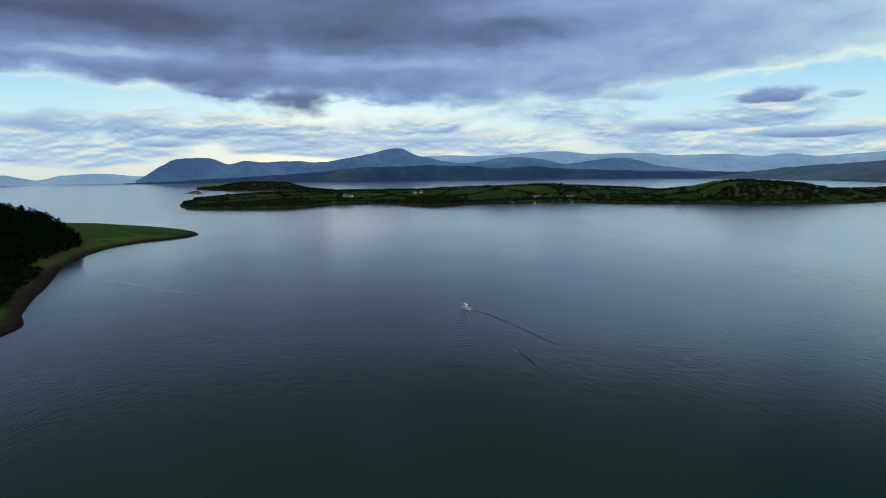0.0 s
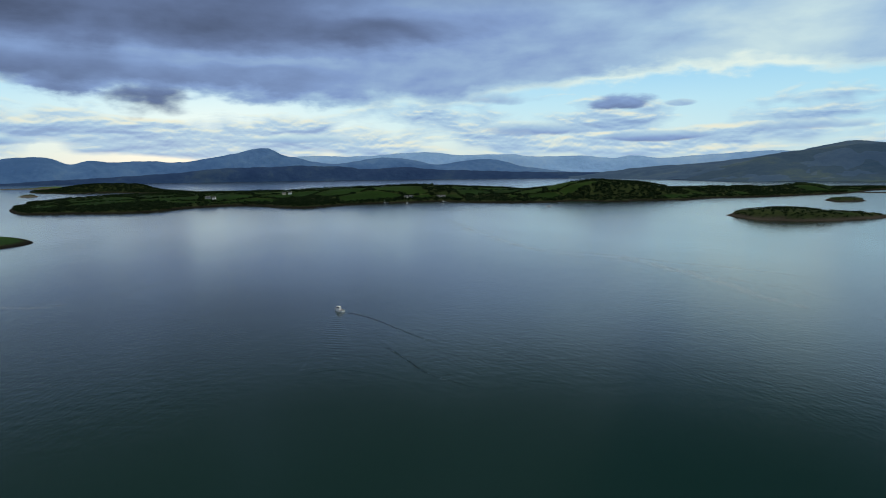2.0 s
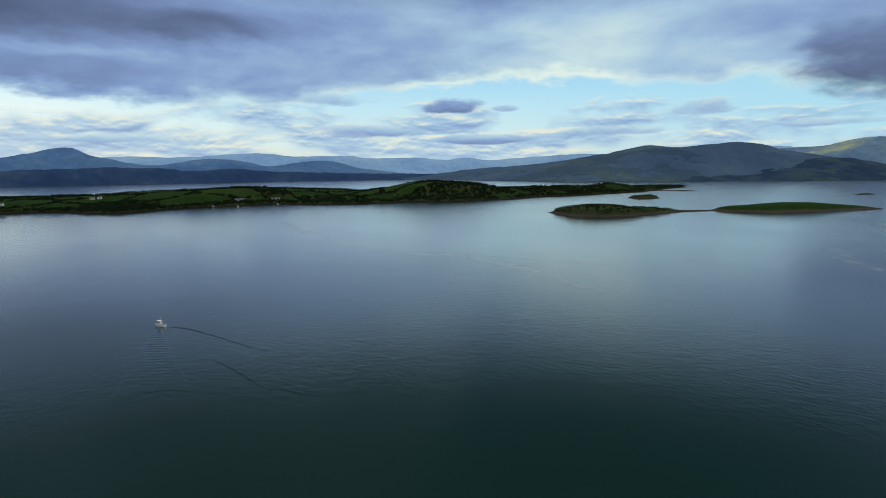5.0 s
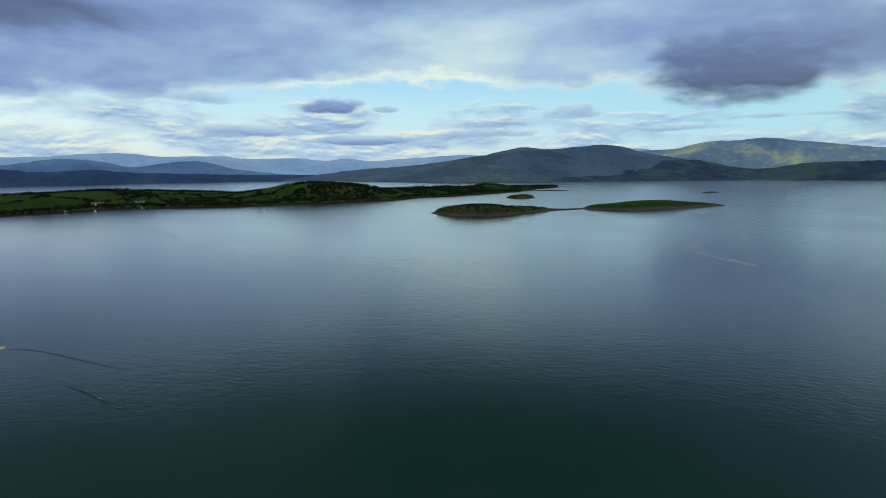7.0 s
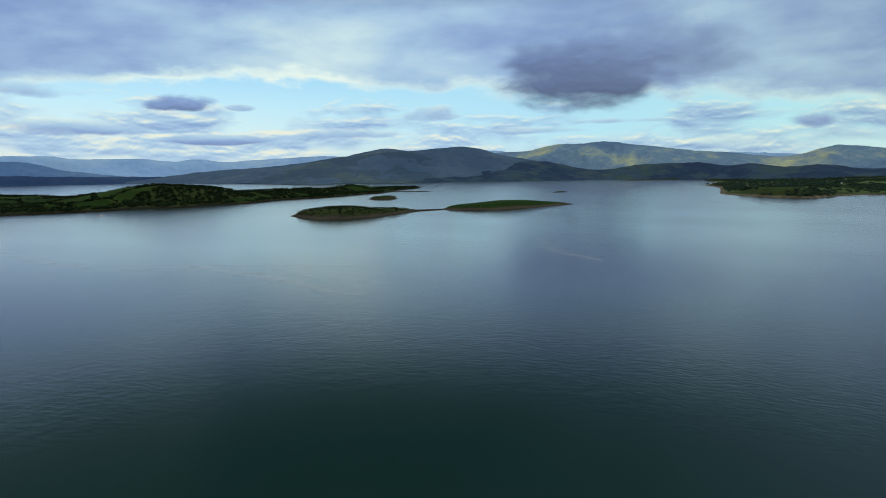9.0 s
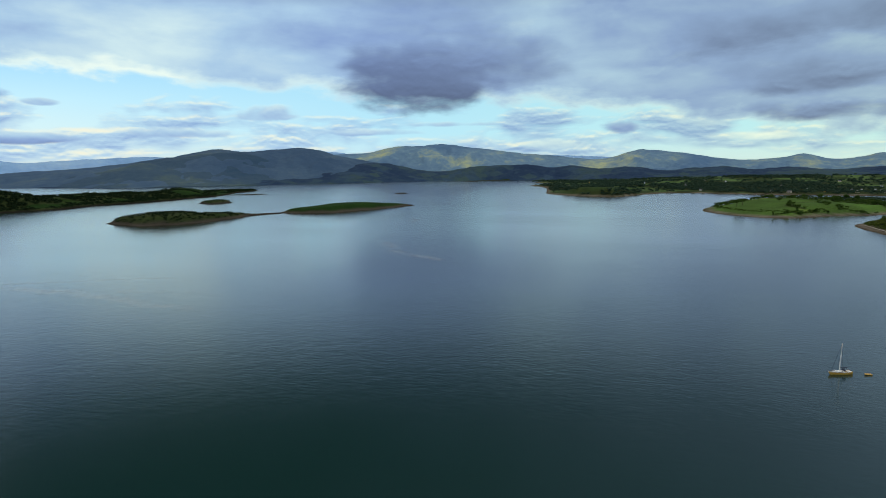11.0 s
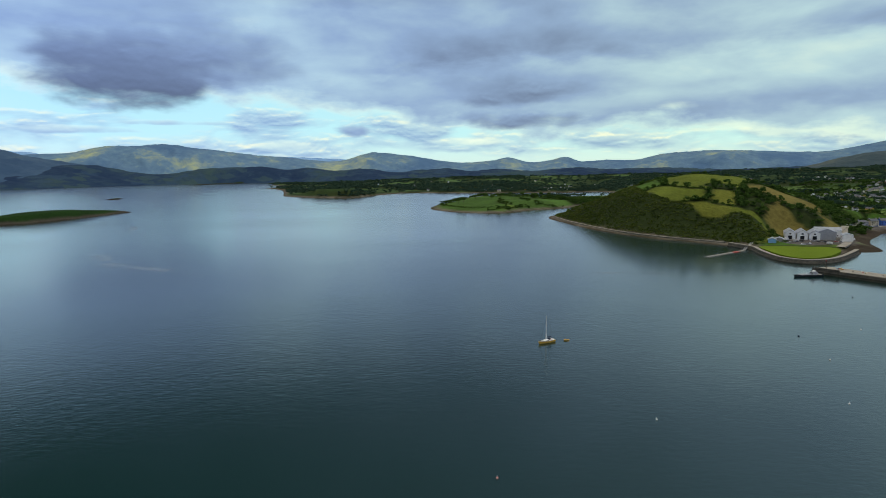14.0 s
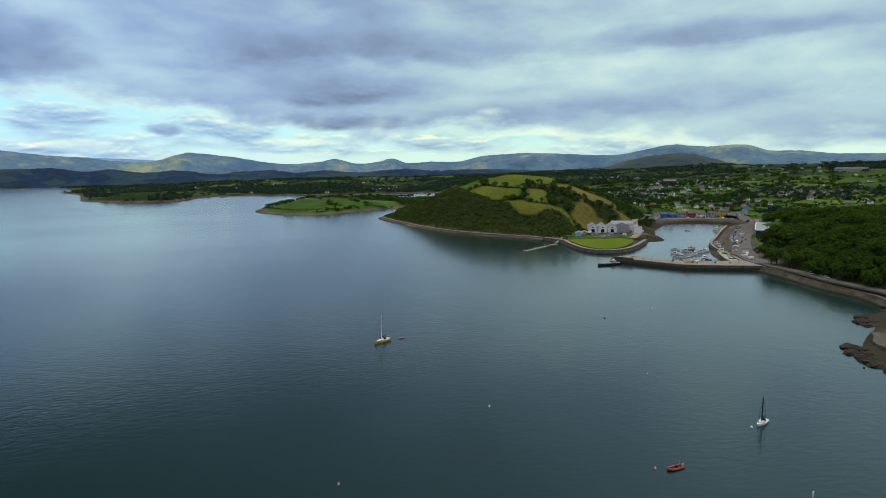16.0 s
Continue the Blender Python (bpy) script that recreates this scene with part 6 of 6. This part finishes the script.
for s in (-0.8, 0.8):
    n = (c - b).normalized().cross(Vector((0, 0, 1))) * s
    rod(bm, b + n + Vector((0, 0, 0.7)), c + n + Vector((0, 0, 3.4)), 0.12)
    rod(bm, b + n + Vector((0, 0, 1.8)), c + n + Vector((0, 0, 4.5)), 0.08)
    for k in range(11):
        p = b + (c - b) * (k / 10) + n
        rod(bm, p + Vector((0, 0, 0.7 + 0.27 * k)), p + Vector((0, 0, 1.8 + 0.27 * k)), 0.05)
part("gangway", bm, ALLOY, pontoon)
bm = B()
n = (c - b).normalized().cross(Vector((0, 0, 1))) * 0.8
bm.faces.new([bm.verts.new(q) for q in (b + n + Vector((0, 0, 0.72)), b - n + Vector((0, 0, 0.72)), c - n + Vector((0, 0, 3.42)), c + n + Vector((0, 0, 3.42)))])
bmesh.ops.solidify(bm, geom=bm.faces, thickness=0.1)
part("gangway_deck", bm, CONCRETE, pontoon)


# ---- moorings and floats ----
def buoy(label, mat, r=0.34):
    root = thing("mooring_buoy", label, "buoy", "moorings in the bay")
    bm = B()
    bmesh.ops.create_uvsphere(bm, u_segments=14, v_segments=8, radius=r, matrix=Matrix.Translation((0, 0, r * 0.35)) @ Matrix.Diagonal((1, 1, 0.85, 1)))
    part("float", bm, mat, root)
    bm = rod(B(), (0, 0, r * 1.1), (0, 0, r * 1.1 + 0.3), 0.05)
    bmesh.ops.create_cone(bm, segments=8, radius1=0.14, radius2=0.14, depth=0.05, matrix=pose(0, 0, r * 1.1 + 0.36, 90))
    part("ring", bm, ALLOY, root)
    return root


PINK = paint("faded_pink_buoy", (0.75, 0.32, 0.28), 0.5, 0.1)
white_buoy = buoy("white round mooring buoy", GELCOAT)
white_buoy.matrix_basis = pose(195, -58, 0)
pink_buoy = buoy("faded pink mooring buoy", PINK)
pink_buoy.matrix_basis = pose(143, -83, 0)
dark_buoy = buoy("dark weathered mooring buoy", NAVY, 0.42)
dark_buoy.matrix_basis = pose(282, -158, 0)
for src, x, y in ((pink_buoy, 162, -4), (white_buoy, 291, -194), (white_buoy, 248, -149.5), (dark_buoy, 359, -239), (white_buoy, 204, -126), (white_buoy, 154.5, -126), (dark_buoy, 182, -208), (dark_buoy, 471, 1140)):
    copy_thing(src, pose(x, y, 0))
fr = np.random.default_rng(8)
fx, fy = [], []
for r_ in range(10):
    for k in range(28):
        u, v = k / 27, r_ / 9
        fx.append(814 + 98 * u + 84 * v + fr.normal() * 0.6)
        fy.append(540 - 87 * u + 40 * v + fr.normal() * 0.6)
cask = []
ring = np.array([(math.cos(q), math.sin(q)) for q in np.arange(6) * math.pi / 3])
cv = np.concatenate([np.c_[ring * 0.5, np.full(6, -0.3)], np.c_[ring * 0.62, np.full(6, 0.15)], np.c_[ring * 0.4, np.full(6, 0.6)]])
cf = np.array([(a + o, (a + 1) % 6 + o, (a + 1) % 6 + 6 + o) for o in (0, 6) for a in range(6)] + [(a + o, (a + 1) % 6 + 6 + o, a + 6 + o) for o in (0, 6) for a in range(6)] + [(12, 12 + a, 13 + a) for a in range(1, 5)])
fx, fy = np.array(fx), np.array(fy)
planted("mussel_floats", [(cv, cf, None)], fx, fy, np.zeros(len(fx)), np.full(len(fx), 0.48), np.full(len(fx), 0.6), [RUBBER], "rows of black barrel floats of a mussel farm", "floats", 9)

# wake of the launch: low ridges of water trailing off
def ribbon(points, width, mat, name, label, tops, taper=True):
    """A long low strip of water laid over the sea, faded out to its sides and ends."""
    line = curve(points, 10)
    n = len(line)
    l, r = sides(line, 2.0)
    out = (l - line)
    across = np.linspace(-1, 1, len(tops))
    t = np.linspace(0, 1, n)
    w = width * (np.minimum(1, 6 * t) * np.minimum(1, 3 * (1 - t)) * 0.8 + 0.2 if not taper else 1 - 0.75 * t)
    V = np.array([[(*(line[i] + out[i] * u * w[i] / 2), h * (1 - 0.5 * t[i])) for u, h in zip(across, tops)] for i in range(n)])
    k = len(tops)
    q = np.arange(n * k).reshape(n, k)
    f = np.stack([q[:-1, :-1], q[1:, :-1], q[1:, 1:], q[:-1, 1:]], -1).reshape(-1, 4)
    fade = (1 - np.abs(across)) ** 1.2 * (np.minimum(1, 5 * t) * np.minimum(1, 5 * (1 - t)))[:, None]
    me = quick_mesh(name, V.reshape(-1, 3), f, [mat], True, np.repeat(fade.reshape(-1, 1), 3, 1))
    return tagged(new(name, me), label, "water", kind="structure")


ribbon([(15, 339), (25, 328), (36, 306), (45, 285), (56, 262)], 3.0, WAKE, "wake", "low rippled wake behind the motor launch", (-0.04, 0.05, 0.02, 0.05, -0.04))
ribbon([(30, 268), (36, 250), (42, 228), (49, 218), (58, 206)], 2.6, WAKE, "wake", "faint older wake drifting on the calm water", (-0.04, 0.03, 0.02, 0.03, -0.04))
# the bow wave of the launch spreading in close ridges
n, m = 190, 25
U, T = np.meshgrid(np.linspace(-1, 1, m), np.linspace(0, 1, n), indexing="xy")
half = 2.5 + 12 * T
gx, gy = 11 - 6 * T + half * U, 334 - 95 * T - 7 * U * U
gz = 0.03 + 0.022 * np.sin((gy + 0.45 * gx) * 2 * math.pi / 4.2) * (1 - U * U) * np.minimum(1, 6 * T) * (1 - T)
gz = np.where((np.abs(U) > 0.95) | (T < 0.01) | (T > 0.99), -0.03, gz)
q = np.arange(n * m).reshape(n, m)
me = quick_mesh("wake", np.stack([gx, gy, gz], -1).reshape(-1, 3), np.stack([q[:-1, :-1], q[1:, :-1], q[1:, 1:], q[:-1, 1:]], -1).reshape(-1, 4), [WATER], True)
tagged(new("wake", me), "close ridges of the launch's bow wave", "water", kind="structure")

# thin torn streaks of foam where the currents meet
for points, width in (
    ([(217, 1090), (206, 900), (200, 700), (212, 560), (240, 495), (268, 470), (276, 390), (270, 300), (285, 262), (296, 225)], 12),
    ([(230, 547), (262, 500), (300, 440), (330, 400), (352, 350)], 6),
    ([(640, 372), (575, 318), (525, 281), (500, 234), (462, 178)], 13),
    ([(455, -95), (452, -132), (446, -160), (419, -187)], 4),
    ([(-360, 520), (-230, 430), (-165, 396), (-127, 432), (-92, 490)], 5),
    ([(237, 402), (281, 404), (300, 330), (306, 262)], 7),
    ([(610, 640), (650, 655), (700, 640)], 16),
    ([(900, 480), (860, 420), (800, 400), (760, 340)], 9),
    ([(1180, 560), (1240, 520), (1230, 440)], 14),
    ([(1500, 420), (1380, 330), (1290, 300)], 14),
):
    ribbon(points, 1.9 * width, FOAM, "foam_streak", "thin torn streak of pale foam on the sea", (0.02, 0.04, 0.05, 0.05, 0.05, 0.04, 0.02), False)


# ---- cars ----
def car(label, colour):
    root = thing("car", label, "car", "cars along the quay")
    bm = box(B(), -2.1, 2.1, -0.85, 0.85, 0.3, 0.85, 0.14)
    part("body", bm, colour, root)
    bm = B()
    q = [(-1.7, 0.85), (-1.3, 1.42), (0.5, 1.42), (1.15, 0.85)]
    va = [bm.verts.new((x, -0.72 + (z - 0.85) * 0.15, z)) for x, z in q]
    vb = [bm.verts.new((x, 0.72 - (z - 0.85) * 0.15, z)) for x, z in q]
    bm.faces.new(va)
    bm.faces.new(vb[::-1])
    for i in range(4):
        bm.faces.new((va[i], va[(i + 1) % 4], vb[(i + 1) % 4], vb[i]))
    bmesh.ops.recalc_face_normals(bm, faces=bm.faces)
    part("cabin_glass", bm, GLASS, root, "dark windows")
    part("roof", box(B(), -1.25, 0.45, -0.62, 0.62, 1.4, 1.47, 0.03), colour, root)
    for x in (-1.3, 1.3):
        for y in (-0.85, 0.85):
            bm = B()
            bmesh.ops.create_cone(bm, cap_ends=True, segments=12, radius1=0.32, radius2=0.32, depth=0.22, matrix=pose(x, y, 0.32, 90))
            tyre = part("wheel", bm, RUBBER, root)
            bm = B()
            bmesh.ops.create_cone(bm, cap_ends=True, segments=10, radius1=0.2, radius2=0.2, depth=0.25, matrix=pose(x, y, 0.32, 90))
            part("rim", bm, ALLOY, tyre)
    return root


CAR_PAINTS = [(paint("car_white", (0.75, 0.75, 0.75), 0.3, 0.03), "white parked car"), (paint("car_silver", (0.45, 0.47, 0.5), 0.3, 0.03, 3, 0.5), "silver parked car"), (paint("car_dark", (0.03, 0.035, 0.045), 0.3, 0.03), "dark parked car"), (paint("car_red", (0.35, 0.03, 0.02), 0.3, 0.03), "red parked car"), (paint("car_blue", (0.03, 0.08, 0.25), 0.3, 0.03), "blue parked car")]
CARS = [car(w + " on the quay", m) for m, w in CAR_PAINTS]
used = set()


def park(x, y, turn, lift=0.6):
    k = hr.choice((0, 0, 1, 1, 2, 2, 3, 4))
    z = road_level(x, y)
    if k not in used:
        used.add(k)
        CARS[k].matrix_basis = pose(x, y, z, 0, 0, turn)
    else:
        copy_thing(CARS[k], pose(x, y, z, 0, 0, turn))


lot = dense(curve([(420, -374), (460, -412), (505, -454), (550, -500), (590, -548)], 4), 4.6)
for i, q in enumerate(lot[:-1]):
    if hr.random() < 0.75:
        park(*q, math.degrees(math.atan2(*(lot[i + 1] - q)[::-1])) + 90, 0.55)
for pts, gap, chance, shift in (([(340, -349), (318, -344), (300, -339)], 9, 0.45, 0), ([(440, -402), (486, -446), (530, -494), (570, -545)], 14, 0.5, 3), ([(575, -392), (612, -416), (655, -446), (700, -496), (714, -540)], 5.5, 0.75, 1.5), ([(708, -585), (672, -620), (700, -640)], 5.5, 0.75, 1), ([(590, -362), (578, -372), (572, -384)], 4, 0.8, 1), ([(566, -340), (572, -352)], 4, 0.8, 1), ([(724, -498), (730, -545), (720, -586), (700, -622)], 5, 0.85, 0), ([(574, -330), (584, -343), (588, -356)], 4, 0.8, 0), ([(700, -636), (740, -668), (770, -690)], 6, 0.7, 4)):
    line = dense(curve(pts, 4), gap)
    for i, q in enumerate(line[:-1]):
        if hr.random() < chance:
            park(*(q + hr.uniform(-shift, shift)), math.degrees(math.atan2(*(line[i + 1] - q)[::-1])), 0.65)
for k in range(5):
    if k not in used:
        park(560 + 5 * k, -400, 30)


def van(label, colour):
    root = thing("van", label, "van", "vans along the quay")
    part("body", box(B(), -2.6, 1.5, -1.0, 1.0, 0.35, 2.3, 0.15), colour, root)
    bm = B()
    q = [(1.5, 0.4), (2.6, 0.4), (2.6, 1.1), (2.0, 1.95), (1.5, 2.15)]
    va = [bm.verts.new((x, -0.95, z)) for x, z in q]
    vb = [bm.verts.new((x, 0.95, z)) for x, z in q]
    bm.faces.new(va)
    bm.faces.new(vb[::-1])
    for i in range(5):
        bm.faces.new((va[i], va[(i + 1) % 5], vb[(i + 1) % 5], vb[i]))
    bmesh.ops.recalc_face_normals(bm, faces=bm.faces)
    part("cab", bm, colour, root)
    part("windscreen", box(B(), 2.05, 2.5, -0.8, 0.8, 1.2, 1.75), GLASS, root)
    for x in (-1.7, 1.7):
        for y in (-0.95, 0.95):
            bm = B()
            bmesh.ops.create_cone(bm, cap_ends=True, segments=12, radius1=0.36, radius2=0.36, depth=0.24, matrix=pose(x, y, 0.36, 90))
            part("wheel", bm, RUBBER, root)
    return root


white_van = van("white delivery van parked on the quay", CAR_PAINTS[0][0])
white_van.matrix_basis = pose(398, -362, road_level(398, -362), 0, 0, 40)
for x, y, t in ((404, -371, 130), (388, -358, 20), (413, -378, 45), (446, -400, 45), (470, -424, 130), (512, -470, 45), (556, -520, 45), (580, -558, 40), (586, -402, 60), (592, -350, 20), (600, -345, 110), (622, -426, 40), (668, -456, 50), (706, -566, 100), (682, -604, 130), (566, -366, 10)):
    copy_thing(white_van, pose(x, y, road_level(x, y), 0, 0, t))


def crate_stack(x, y, seed):
    """Stacked fish boxes and lobster pots on the quay."""
    r = random.Random(seed)
    root = thing("crate_stack", "stacked fish boxes and lobster pots on the quay", "crates", "stacks on the quay")
    for k in range(r.randint(4, 8)):
        a, b, c = r.uniform(-2, 2), r.uniform(-1.5, 1.5), r.choice((0, 0, 0.62))
        bm = box(B(), a - 0.5, a + 0.5, b - 0.35, b + 0.35, c, c + 0.6, 0.04)
        part("crate", bm, r.choice((RED, PALE_BLUE, WHITE, NAVY, YELLOW)), root)
    root.matrix_basis = pose(x, y, max(road_level(x, y), 3.75 if x < 450 and y > -350 else 0), 0, 0, r.uniform(0, 180))


for k, (x, y) in enumerate([(392, -308), (385, -322), (380, -338), (400, -296), (416, -288), (432, -282), (398, -352), (412, -364), (428, -382), (470, -408), (500, -440), (548, -486), (598, -540)]):
    crate_stack(x, y, k)


# ---- rocks on the point, lone trees ----
def boulder(x, y, z, r, seed):
    bm = B()
    bmesh.ops.create_icosphere(bm, subdivisions=3, radius=1.0)
    for v in bm.verts:
        n = noise.fractal(v.co * 1.6 + Vector((seed, 0, 0)), 1.0, 2.0, 4)
        v.co = v.co * (1 + 0.35 * n)
        v.co = Vector((v.co.x * r, v.co.y * r * 0.75, v.co.z * r * 0.38))
    ob = part("rock", bm, ROCK)
    ob.matrix_basis = pose(x, y, z, 0, 0, seed * 47)
    return tagged(ob, "dark weed-covered rock at the water's edge", "rock", "rocks on the point")


for k, (x, y, r) in enumerate([(202, -227, 5.5), (197, -221, 5), (192, -219, 4), (187, -216, 4.5), (182, -214, 4), (206, -230, 3), (199, -229, 4), (193, -224, 4.5), (238, -280, 5), (232, -272, 6), (228, -277, 5), (226, -268, 3.5), (186, -221, 4), (176, -213, 4)]):
    boulder(x, y, 0.0, r * 0.75, k + 1)
road("parking_point", [(212, -256), (205, -248), (199, -240), (186, -232)], 5, STONE, "grey gravel parking place on the point", 0.4)


def lone_tree(label, seed, tall, width):
    root = thing("tree", label, "tree")
    rng = np.random.default_rng(seed)
    v, f = leaf_cloud(rng, 420, 0.06, 10, 0.72)
    v = v * (width, width, tall) + (0, 0, tall * 0.22)
    crown = new("crown", quick_mesh("crown", v, f, [WOOD]))
    crown.parent = root
    bm = rod(B(), (0, 0, -0.5), (0, 0, tall * 0.55), tall * 0.035, tall * 0.015)
    for t in (0.4, 2.3, 4.4):
        rod(bm, (0, 0, tall * 0.35), (width * 0.22 * math.cos(t), width * 0.22 * math.sin(t), tall * 0.62), tall * 0.014, tall * 0.006)
    part("trunk", bm, BARK, root)
    return root


oak = lone_tree("tall round-crowned tree at a field edge", 3, 13, 12)
ash = lone_tree("spreading broadleaf tree in a pasture", 4, 9, 10)
LONE = [(1374, -248), (1312, -169), (1278, -190), (1267, -90), (1246, -206), (1290, -273), (1200, -60), (1340, -230), (1390, -270), (1230, -120), (1180, -50), (1320, -290)]
for k, (x, y) in enumerate(LONE):
    src = (oak, ash)[k % 2]
    m = pose(x, y, mainland.at(x, y), 0, 0, 50 * k)
    if k < 2:
        src.matrix_basis = m
    else:
        copy_thing(src, m)
